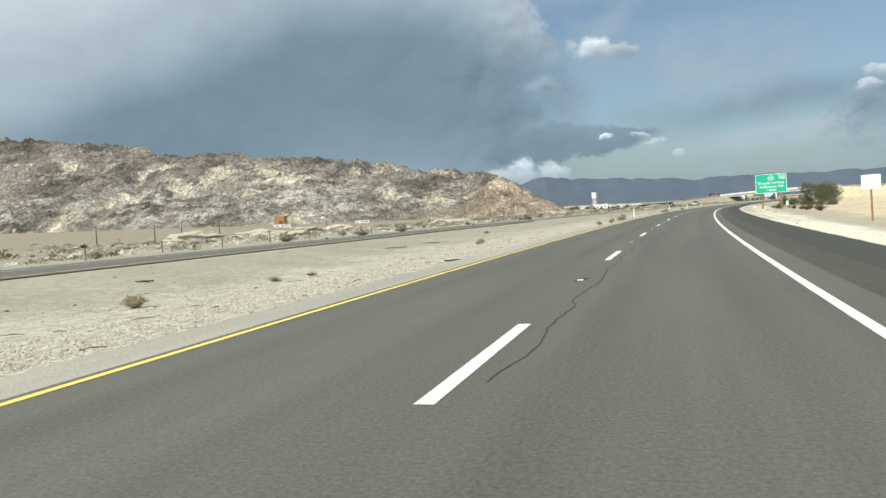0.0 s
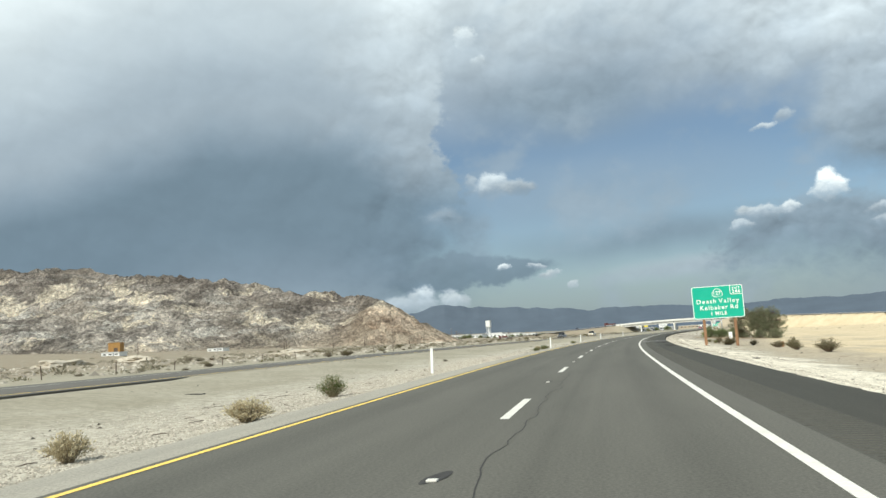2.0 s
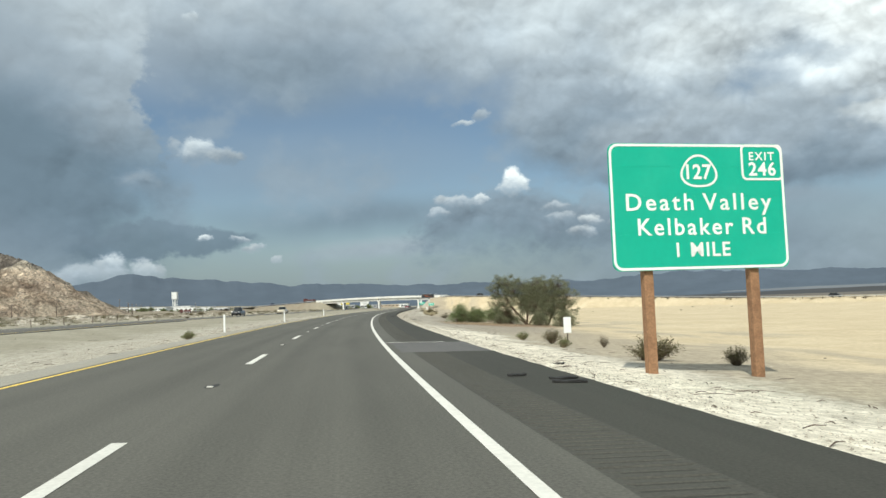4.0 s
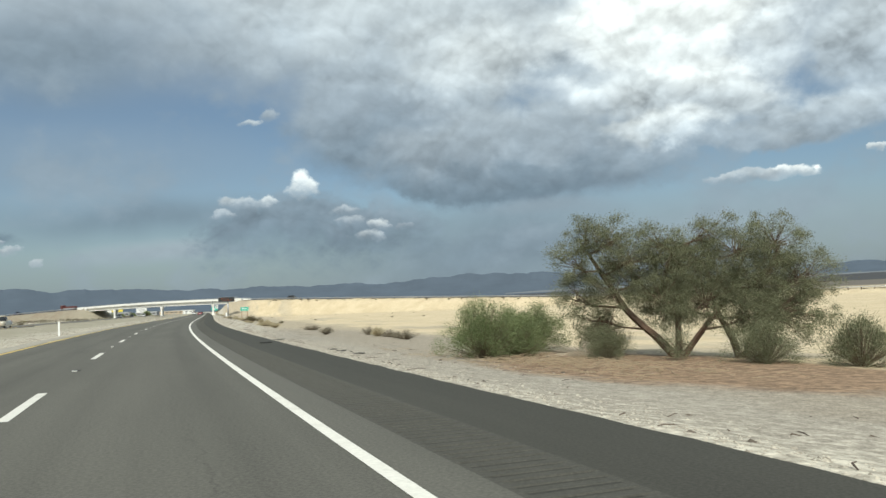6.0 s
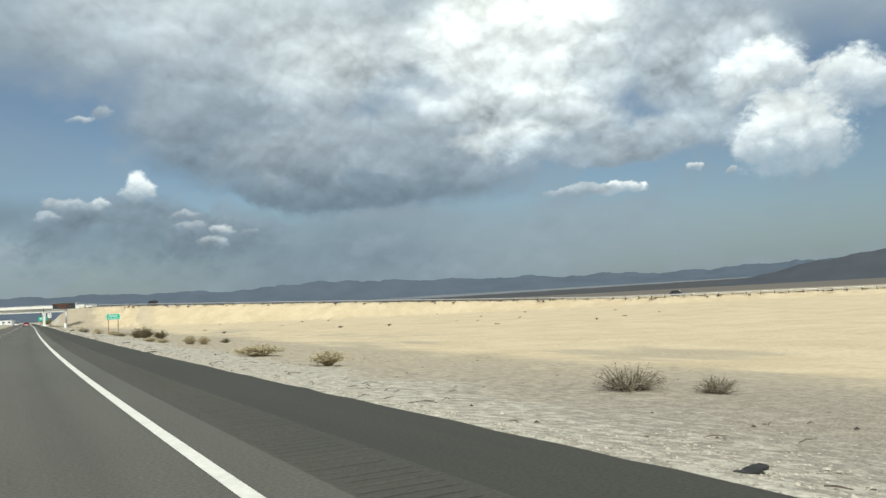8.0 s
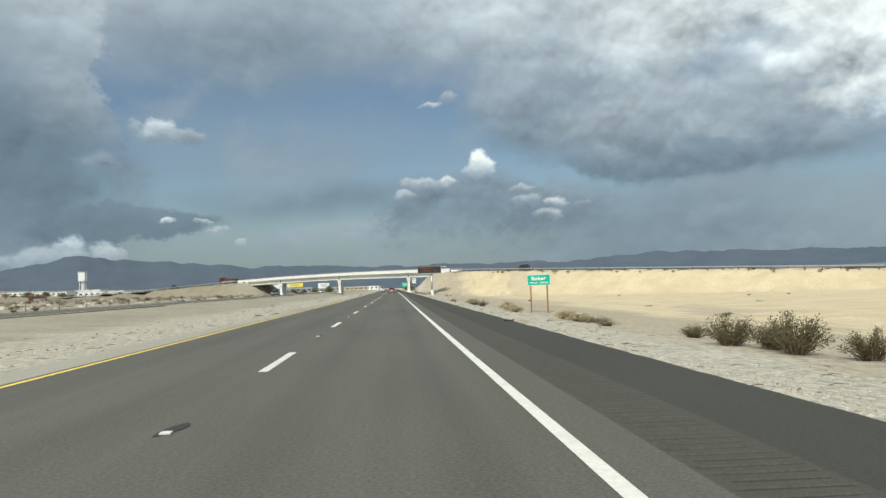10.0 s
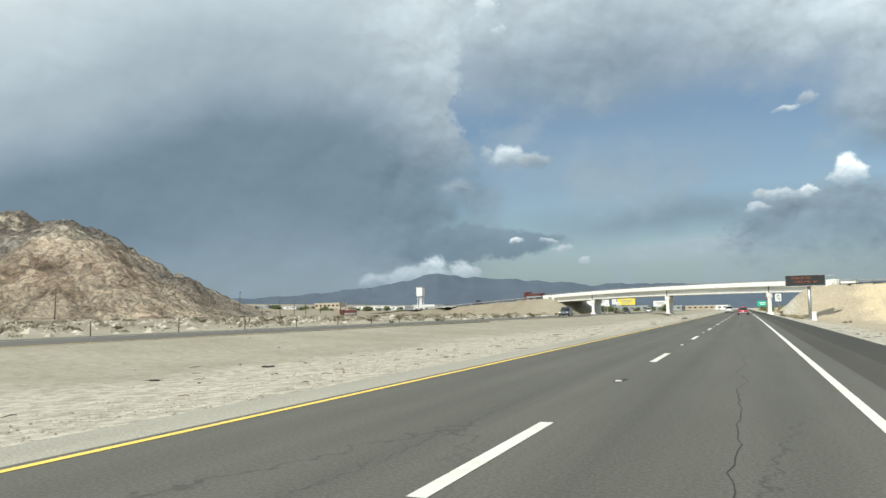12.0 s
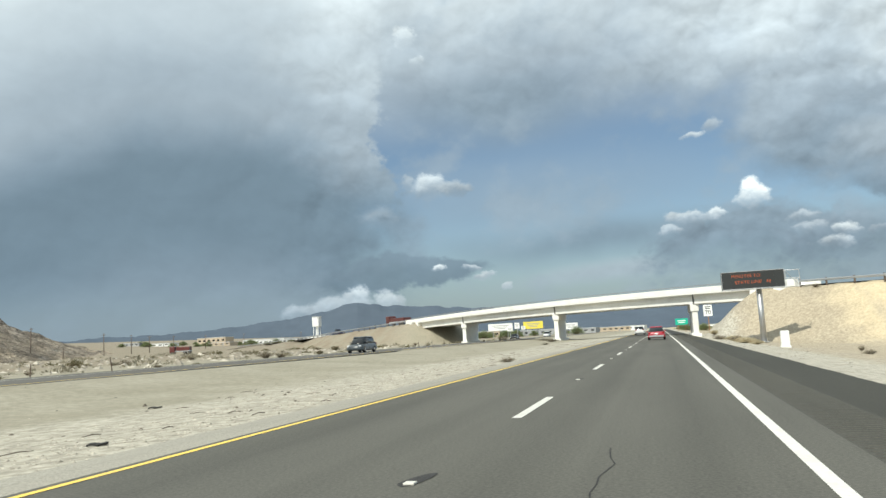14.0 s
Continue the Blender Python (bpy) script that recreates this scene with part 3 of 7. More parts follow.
SIGN_GREEN = worn("sign_green", (0.006, 0.42, 0.285), 0.03, 0.6, 0.45, 0.0, (0.03, 0.50, 0.34), 0.4, 0.03)
SIGN_WHITE = worn("sign_white", (0.82, 0.84, 0.82), 0.03, 1.0, 0.5, 0.0, None, 0.0, 0.03)
SIGN_BACK = worn("sign_metal", (0.42, 0.43, 0.43), 0.05, 1.0, 0.45, 0.7)
POST_WOOD = worn("post_wood", (0.30, 0.165, 0.088), 0.25, 2.0, 0.85, 0.0, (0.12, 0.06, 0.035), 0.5, 0.4)
POLE_WOOD = worn("pole_wood", (0.115, 0.085, 0.065), 0.25, 1.0, 0.9, 0.0, (0.07, 0.055, 0.045), 0.5, 0.4)
STEEL = worn("galvanised_steel", (0.50, 0.51, 0.52), 0.08, 2.0, 0.45, 0.85, (0.35, 0.34, 0.33), 0.3)
PANEL_BLACK = worn("panel_black", (0.022, 0.025, 0.026), 0.15, 1.0, 0.5)
RUBBER = worn("rubber", (0.022, 0.021, 0.020), 0.25, 4.0, 0.85)
WHITE_PAINT = worn("white_paint", (0.78, 0.79, 0.78), 0.05, 0.5, 0.6, 0.0, (0.6, 0.58, 0.52), 0.35)
TAN_PAINT = worn("tan_paint", (0.52, 0.43, 0.32), 0.06, 0.5, 0.8, 0.0, (0.4, 0.33, 0.25), 0.35)
GREY_PAINT = worn("grey_paint", (0.33, 0.34, 0.35), 0.06, 0.5, 0.7)
ORANGE = worn("orange_paint", (0.36, 0.20, 0.06), 0.15, 0.5, 0.75, 0.0, (0.35, 0.17, 0.06), 0.5)

# ---- meshes and parts ----
def mesh_of(name, verts, faces, material_, smooth=False, uv=None):
    me = bpy.data.meshes.new(name)
    me.from_pydata([tuple(v) for v in verts], [], [tuple(f) for f in faces])
    if material_:
        me.materials.append(material_)
    if smooth:
        me.polygons.foreach_set("use_smooth", [True] * len(me.polygons))
    if uv is not None:
        layer = me.uv_layers.new(name="run")
        idx = np.empty(len(me.loops), dtype=np.int32)
        me.loops.foreach_get("vertex_index", idx)
        layer.data.foreach_set("uv", np.asarray(uv, dtype=np.float32)[idx].ravel())
    me.update()
    return me


def part(name, bm, material_, parent=None, label="", smooth=False):
    """Links a bmesh (or a ready mesh) as one object under a thing or a part."""
    if isinstance(bm, bmesh.types.BMesh):
        me = bpy.data.meshes.new(name)
        bm.to_mesh(me)
        bm.free()
        if material_:
            me.materials.append(material_)
        if smooth:
            me.polygons.foreach_set("use_smooth", [True] * len(me.polygons))
    else:
        me = bm
    ob = new(name, me)
    if parent is not None:
        ob.parent = parent
    if label:
        tagged(ob, label)
    return ob


def thing(name, label, category, m=None, group="", kind=""):
    ob = new(name)
    ob.empty_display_size = 0.2
    if m is not None:
        ob.matrix_world = m
    return tagged(ob, label, category, group, kind)


def box(size, at=(0, 0, 0), bevel=0.0, bm=None, turn_z=0.0):
    """A bevelled box about at."""
    bm = bm or bmesh.new()
    m = Matrix.Translation(at) @ Matrix.Rotation(radians(turn_z), 4, "Z") @ Matrix.Diagonal((*size, 1))
    made = bmesh.ops.create_cube(bm, size=1, matrix=m)
    if bevel:
        edges = list({e for v in made["verts"] for e in v.link_edges})
        bmesh.ops.bevel(bm, geom=edges, offset=bevel, segments=2, affect="EDGES", profile=0.5)
    return bm


def rod(a, b, r0, r1=None, sides=8, bm=None):
    """A tapered round bar from a to b."""
    bm = bm or bmesh.new()
    a, b = Vector(a), Vector(b)
    way = b - a
    m = Matrix.Translation((a + b) / 2) @ way.to_track_quat("Z", "Y").to_matrix().to_4x4()
    bmesh.ops.create_cone(bm, cap_ends=True, segments=sides, radius1=r0, radius2=r0 if r1 is None else r1, depth=way.length, matrix=m)
    return bm


# ---- the road's line: a gentle bend to the right, then straight along +y ----
RUN = np.arange(-300.0, 1200.0, 1.0)
BEND = np.interp(RUN, [-60, 0, 60, 120, 180, 240, 300, 360, 420, 480, 600],
                 [14.41, 11.47, 9.23, 7.53, 4.41, 2.51, 0.10, -0.24, -0.30, -0.09, 0.0])
BEND = np.radians(np.convolve(np.pad(BEND, 20, mode="edge"), np.ones(41) / 41, "valid"))
LINE_X = np.concatenate([[0], np.cumsum(-np.sin(BEND))[:-1]])
LINE_Y = np.concatenate([[0], np.cumsum(np.cos(BEND))[:-1]])
LINE_X, LINE_Y = LINE_X - LINE_X[300], LINE_Y - LINE_Y[300]


def on_road(s, d):
    """World x, y and heading of a place s metres along the road and d metres right of the lane line."""
    s, d = np.asarray(s, dtype=float), np.asarray(d, dtype=float)
    a = np.interp(s, RUN, BEND)
    x = np.interp(s, RUN, LINE_X) - np.sin(a) * (np.maximum(s - RUN[-1], 0) + np.minimum(s - RUN[0], 0))
    y = np.interp(s, RUN, LINE_Y) + np.cos(a) * (np.maximum(s - RUN[-1], 0) + np.minimum(s - RUN[0], 0))
    side = a * np.exp(-(d / 350.0) ** 2)
    return x + d * np.cos(side), y + d * np.sin(side), a


def road_z(s, d):
    """Height of the carriageway: a slight rise, and a fall to the right."""
    return (np.interp(s, [-60, 0, 100, 200, 300, 400, 500, 650, 800], [-0.19, 0, 0.22, 0.33, 0.355, 0.27, 0.26, 0.24, 0.22])
            - np.interp(s, [0, 120, 240, 330, 450], [0.0124, 0.0205, 0.0171, 0.0124, 0.0128]) * d)


# the other carriageway, beyond the median
def west_edge(s):
    return np.interp(s, [0, 100, 300, 450, 560, 700, 1000], [-19.0, -19.5, -21.0, -23.0, -25.5, -28.0, -30.0])


def west_z(s):
    return np.interp(s, [0, 200, 450, 600, 800], [0.50, 0.62, 0.66, 0.60, 0.5])


# the bridge's line: right end, left end and the way between
BR_R, BR_L = np.array([-10.8, 579.2]), np.array([-84.4, 649.7])
BR_U = (BR_R - BR_L) / np.linalg.norm(BR_R - BR_L)
BR_N = np.array([-BR_U[1], BR_U[0]])          # away from the camera
BR_LEN = float(np.linalg.norm(BR_R - BR_L))


def bank(x, y):
    """Height of the two earth banks that carry the side road up to the bridge."""
    qx, qy = x - BR_R[0], y - BR_R[1]
    k, q = qx * BR_U[0] + qy * BR_U[1], np.abs(qx * BR_N[0] + qy * BR_N[1])
    fall = np.maximum(q - 5.9, 0) / 1.42
    right = np.interp(k, [0, 18, 63, 100, 150, 200, 300, 500], [6.35, 5.9, 4.3, 3.0, 1.1, -0.7, -1.7, -2.4])
    right = np.where(k < 0, 6.35 + k / 1.5, right) - fall
    kl = -(k + BR_LEN)
    left = np.interp(kl, [0, 40, 77, 203, 400], [6.4, 5.5, 4.5, 2.2, 0.5])
    left = np.where(kl < 0, 6.4 + kl / 1.5, left) - fall
    return np.where(k > -BR_LEN / 2, right, left)


def land(s, d):
    """Height of the ground."""
    x, y, _ = on_road(s, d)
    w = west_edge(s)
    zr = road_z(s, 0.0)
    ridge = np.where(d > 0,
                     np.interp(d, [0, 6.5, 7.6, 9.0, 12.5, 20, 32, 90, 300, 900, 5000], [-0.12, -0.30, -0.36, -0.62, -1.0, -1.5, -2.2, -2.8, -3.4, -6, 6]),
                     0.0) + zr
    t = np.clip((-4.4 - d) / (-4.4 - w), 0, 1)
    mid = zr * (1 - t) + west_z(s) * t - 0.42 * np.sin(np.pi * np.clip(t, 0, 1)) ** 1.4 + 0.02
    far = west_z(s) - 0.06 + np.interp(w - 12.5 - d, [0, 4, 20, 150, 300, 480, 900, 5000], [0, -0.15, 0.0, 1.3, 6.0, 14.0, 30.0, 60.0])
    base = np.where(d > 0, ridge, np.where(d > -4.4, road_z(s, d) - 0.12, np.where(d > w, mid, np.where(d > w - 12.5, west_z(s) - 0.12, far))))
    return np.maximum(base, bank(x, y))


def ground_z(x, y):
    """Height of the ground below a place in the world."""
    s = float(y)
    for _ in range(6):
        cx, cy, a = on_road(s, 0.0)
        s += float(-math.sin(a) * (x - cx) + math.cos(a) * (y - cy))
    cx, cy, a = on_road(s, 0.0)
    d = float(math.cos(a) * (x - cx) + math.sin(a) * (y - cy))
    return float(land(np.array([s]), np.array([d]))[0])


def spot(s, d, dz=0.0):
    """A place on the ground, by the road's own measure."""
    x, y, a = on_road(s, d)
    return Vector((float(x), float(y), float(land(np.array([float(s)]), np.array([float(d)]))[0]) + dz)), float(a)


# ---- ground: one sheet to the horizon ----
def sheet(ss, dd, height, material_, name):
    S, D = np.meshgrid(ss, dd, indexing="ij")
    X, Y, _ = on_road(S, D)
    Zh = height(S, D)
    n, m = S.shape
    i = np.arange(n * m).reshape(n, m)
    quads = np.stack([i[:-1, :-1], i[:-1, 1:], i[1:, 1:], i[1:, :-1]], -1).reshape(-1, 4)
    return mesh_of(name, np.stack([X, Y, Zh], -1).reshape(-1, 3).tolist(), quads.tolist(), material_, True,
                   np.stack([D, S], -1).reshape(-1, 2))


def lumpy(S, D):
    z = land(S, D)
    away = np.clip((np.abs(D) - 8.0) / 10.0, 0, 1) * np.clip((np.abs(D - west_edge(S) + 6) - 7.5) / 4.0, 0, 1)
    bump = np.array([noise.fractal(Vector((s * 0.11, d * 0.11, 3.0)), 0.9, 2.0, 4) for s, d in zip(S.ravel(), D.ravel())]).reshape(S.shape)
    return z + bump * 0.16 * away


far_s = [720, 745, 780, 830, 900, 1000, 1150, 1350, 1650, 2100, 2800, 3800, 4990]
S_LINES = np.array(sorted([-v for v in (40, 60, 100, 180, 320, 600, 1200, 2400, 4700)] + list(np.arange(-24, 702, 3.0)) + far_s))
d_pos = [0, 3, 6.4, 6.9, 7.6, 8.4, 9.2, 10.2, 11.4, 12.6, 14, 15.6, 17.4, 19.5, 22, 25, 28, 31.5] + list(np.arange(35, 220, 4.0)) + [230, 250, 280, 330, 400, 500, 650, 900, 1300, 2000, 3200, 4900]
d_neg = [-3, -4.3, -4.45, -4.9, -5.6, -6.5, -7.8, -9.3, -11, -13, -15, -17, -18.5, -19.5, -20.5, -21.5, -22.5, -23.5, -25, -27, -29, -31, -33, -35, -37, -39, -41.5, -44, -47] + list(np.arange(-50.5, -260, -4.0)) + [-275, -300, -330, -370, -420, -500, -600, -800, -1100, -1600, -2400, -3500, -4900]
ground = new("ground", sheet(S_LINES, np.array(sorted(d_neg + d_pos)), lumpy, DESERT, "ground"))
tagged(ground, "pale desert sand and gravel on both sides of the motorway", "ground", kind="structure")


# ---- carriageways ----
def ribbon(s0, s1, d0, d1, lift, material_, name, step=3.0, cross=2, thick=0.0, height=road_z, edge=None):
    """A strip along the road. edge: a function that gives the strip's left side; d0 and d1 then count from it."""
    ss = np.arange(s0, s1 + step * 0.5, step)
    dd = np.linspace(d0, d1, cross)
    S, D = np.meshgrid(ss, dd, indexing="ij")
    if edge is not None:
        D = D + edge(S)
    X, Y, _ = on_road(S, D)
    Zr = height(S, D) + lift
    n, m = S.shape
    i = np.arange(n * m).reshape(n, m)
    verts = np.stack([X, Y, Zr], -1).reshape(-1, 3)
    quads = np.stack([i[:-1, :-1], i[:-1, 1:], i[1:, 1:], i[1:, :-1]], -1).reshape(-1, 4).tolist()
    uv = np.stack([D, S], -1).reshape(-1, 2)
    if thick:
        low = verts.copy()
        low[:, 2] -= thick
        verts, uv = np.concatenate([verts, low]), np.concatenate([uv, uv])
        for col in (0, m - 1):
            for r in range(n - 1):
                a, b = i[r, col], i[r + 1, col]
                quads.append((a, b, b + n * m, a + n * m) if col == 0 else (b, a, a + n * m, b + n * m))
    return mesh_of(name, verts.tolist(), quads, material_, False, uv)


road = new("road", ribbon(-60, 1150, -3.86, 3.90, 0.0, ASPHALT, "road", 3.0, 6, 0.2))
tagged(road, "grey asphalt carriageway of a desert motorway", "road", kind="structure")
yellow_line = part("yellow_edge_line", ribbon(-60, 1150, -3.73, -3.62, 0.005, YELLOW_LINE, "yellow_edge_line"), None, road, "solid yellow edge line")
white_line = part("white_edge_line", ribbon(-60, 1150, 3.56, 3.71, 0.005, WHITE_LINE, "white_edge_line"), None, road, "solid white edge line")
west_road = new("west_road", ribbon(-60, 1100, -11.8, 0.0, 0.0, ASPHALT_OLD, "west_road", 3.0, 4, 0.2, lambda s, d: west_z(s), west_edge))
tagged(west_road, "worn grey asphalt of the opposite carriageway", "road", kind="structure")
part("west_yellow_line", ribbon(-60, 1100, -1.25, -1.05, 0.005, YELLOW_LINE, "west_yellow_line", 3.0, 2, 0.0, lambda s, d: west_z(s), west_edge), None, west_road)
part("west_white_line", ribbon(-60, 1100, -8.75, -8.55, 0.005, WHITE_LINE, "west_white_line", 3.0, 2, 0.0, lambda s, d: west_z(s), west_edge), None, west_road)


def strip(name, s0, s1, d0, d1, material_, wobble=0.0, side=1, step=0.5):
    """A shoulder strip; its outer edge wanders by wobble metres."""
    me = ribbon(s0, s1, d0, d1, 0.0, material_, name, step, 3, 0.15)
    if wobble:
        n = len(me.vertices)
        rows = n // 6
        for r in range(rows):
            w = wobble * noise.fractal(Vector((r * step * 0.9, d1, 4.0)), 0.8, 2.0, 4)
            for layer_at in (0, rows * 3):
                v = me.vertices[layer_at + r * 3 + (2 if side > 0 else 0)]
                v.co.x += w
    return me


def rumble(s0, s1, d0, d1, name, material_, depth=0.012, pitch=0.20, groove=None):
    """A strip milled with cross grooves whose ends are uneven."""
    rng = np.random.default_rng(7)
    prof = ((0.0, 0.0), (0.115, 0.0), (0.130, -1.0), (0.185, -1.0))
    count = int((s1 - s0) / pitch)
    ss = (s0 + np.arange(count)[:, None] * pitch + np.array([o for o, _ in prof])[None]).ravel()
    dz = np.tile([h for _, h in prof], count) * np.repeat(depth * rng.uniform(0.5, 1.1, count), 4)
    wide = min(0.16, (d1 - d0) * 0.2)
    left, right = (np.repeat(rng.uniform(0.25, 1.0, count) * wide, 4) for _ in range(2))
    D = np.stack([np.full(ss.shape, d0), d0 + left, d1 - right, np.full(ss.shape, d1)], 1)
    S = np.repeat(ss[:, None], 4, 1)
    X, Y, _ = on_road(S, D)
    drop = np.stack([dz * 0, dz, dz, dz * 0], 1)
    Zr = road_z(S, D) + drop
    i = np.arange(S.size).reshape(S.shape)
    quads = np.stack([i[:-1, :-1], i[:-1, 1:], i[1:, 1:], i[1:, :-1]], -1)
    me = mesh_of(name, np.stack([X, Y, Zr], -1).reshape(-1, 3).tolist(), quads.reshape(-1, 4).tolist(), material_, False, np.stack([D, S], -1).reshape(-1, 2))
    # Groove faces take the darker material, which paints in the shade there.
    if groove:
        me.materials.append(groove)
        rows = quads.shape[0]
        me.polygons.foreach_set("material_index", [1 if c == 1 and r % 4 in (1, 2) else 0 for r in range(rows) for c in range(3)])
    return me


shoulder = new("shoulder", strip("shoulder", -60, 1000, 5.15, 6.62, ASPHALT_SHOULDER, 0.05, 1))
tagged(shoulder, "darker asphalt hard shoulder beside the white line", "road", kind="structure")
part("shoulder_inner", ribbon(-60, 1000, 3.90, 4.25, 0.0, ASPHALT, "shoulder_inner", 3.0, 2, 0.2), None, shoulder)
part("rumble_strip", rumble(-20, 620, 4.25, 5.15, "rumble_strip", ASPHALT_RUMBLE, 0.012, 0.20, GROOVE_SHADE), None, shoulder, "milled cross grooves of the rumble strip")
part("rumble_base", ribbon(-60, 1000, 4.25, 5.15, -0.014, TAR, "rumble_base", 3.0, 2), None, shoulder)
left_shoulder = new("left_shoulder", strip("left_shoulder", -60, 1000, -4.75, -4.35, ASPHALT_DUSTY, 0.08, -1))
tagged(left_shoulder, "narrow dusty shoulder strip beside the yellow line", "road", kind="structure")
part("left_rumble", rumble(-20, 620, -4.35, -3.86, "left_rumble", ASPHALT_DUSTY, 0.009, 0.26), None, left_shoulder, "faint milled grooves under dust")
part("left_base", ribbon(-60, 1000, -4.35, -3.86, -0.014, ASPHALT_DUSTY, "left_base", 3.0, 2), None, left_shoulder)
part("shoulder_patch", ribbon(154.6, 160.6, 3.92, 6.6, 0.005, PATCH, "shoulder_patch", 1.0), None, shoulder, "pale patch of worn asphalt")

part("shoulder_mark", ribbon(160.7, 160.9, 3.75, 5.9, 0.006, WHITE_LINE, "shoulder_mark", 0.1), None, shoulder, "thin white cross mark on the shoulder")


def tar_crack(s0, s1, d, wide, seed):
    """A sealed crack that wanders along the lane."""
    ss = np.arange(s0, s1, 0.35)
    mid = np.array([d + 0.16 * noise.fractal(Vector((s * 0.45, seed, 1.0)), 0.7, 2.0, 4) for s in ss])
    half = np.array([wide * (0.6 + 0.5 * abs(noise.noise(Vector((s * 1.3, seed, 5.0))))) for s in ss])
    S, D = np.repeat(ss[:, None], 2, 1), np.stack([mid - half, mid + half], 1)
    X, Y, _ = on_road(S, D)
    i = np.arange(S.size).reshape(S.shape)
    quads = np.stack([i[:-1, 0], i[:-1, 1], i[1:, 1], i[1:, 0]], -1)
    me = mesh_of("tar_crack", np.stack([X, Y, road_z(S, D) + 0.003], -1).reshape(-1, 3).tolist(), quads.tolist(), TAR, False, np.stack([D, S], -1).reshape(-1, 2))
    return part("tar_crack", me, None, road, "dark sealed crack in the asphalt")


for s0, s1, d, wide, seed in ((6, 44, 0.34, 0.016, 1.0), (60, 92, 0.42, 0.012, 4.0), (446, 470, 1.75, 0.012, 7.0), (398, 420, 2.1, 0.010, 9.0)):
    tar_crack(s0, s1, d, wide, seed)

DASH0, DASH_STEP, DASH_LEN = 5.16, 14.616, 3.85
for k in range(-3, 60):
    s0 = DASH0 + 0.1 + k * DASH_STEP
    part("lane_dash", ribbon(s0, s0 + DASH_LEN, -0.08, 0.08, 0.005, WHITE_LINE, "lane_dash", DASH_LEN / 2), None, road)
    mid = s0 + DASH_LEN + 5.4
    x, y, a = on_road(mid, 0.0)
    stain = []
    for j in range(14):
        ang = 2 * math.pi * j / 14
        r = 1.0 + 0.35 * noise.noise(Vector((k * 3.1, math.cos(ang), math.sin(ang))))
        stain.append((0.10 * r * math.cos(ang) + 0.06 * math.sin(ang), 0.36 * r * math.sin(ang) + 0.22, 0.004))
    st = part("tar_stain", mesh_of("tar_stain", stain, [tuple(range(14))], TAR, False, [(v[0], v[1] + mid) for v in stain]), None, road)
    st.matrix_world = pose(float(x), float(y), float(road_z(mid, 0.0)), 0, 0, math.degrees(float(a)))
    mk = part("lane_marker", box((0.11, 0.10, 0.022), (0, 0, 0.012), 0.006), WHITE_LINE, road)
    mk.matrix_world = pose(float(x), float(y), float(road_z(mid, 0.0)), 0, 0, math.degrees(float(a)))

# ---- rocky hill ----
RIDGE = ((-222, 574, 4), (-240, 592, 17), (-268, 606, 36), (-304, 636, 44), (-405, 628, 64), (-470, 606, 75), (-530, 592, 84), (-600, 576, 90), (-650, 575, 94), (-690, 575, 110), (-760, 560, 120), (-860, 545, 136), (-980, 540, 150))
SPUR = ((-304, 636, 44), (-340, 690, 42), (-339, 703, 38), (-337, 717, 32), (-330, 728, 24), (-317, 738, 17), (-300, 748, 10), (-280, 757, 5), (-258, 764, 1))
FOLDS = ((-470, 606, 68), (-492, 520, 37), (-500, 490, 22), (-612, 575, 82), (-640, 500, 50), (-660, 450, 30), (-405, 628, 58), (-425, 560, 33), (-430, 530, 20))


def crest(x, y, line, slope):
    best = np.full(x.shape, -50.0)
    for (x0, y0, z0), (x1, y1, z1) in zip(line[:-1], line[1:]):
        vx, vy = x1 - x0, y1 - y0
        t = np.clip(((x - x0) * vx + (y - y0) * vy) / (vx * vx + vy * vy), 0, 1)
        dist = np.hypot(x - x0 - t * vx, y - y0 - t * vy)
        h = z0 + t * (z1 - z0)
        best = np.maximum(best, h - slope * dist * (1.15 - 0.25 * np.clip(dist / 120.0, 0, 1)))
    return best


def gap(at):
    """How far a place is from the cracks between blocks, up to a flat top."""
    near = noise.voronoi(at)[0]
    return min(near[1] - near[0], 0.34)


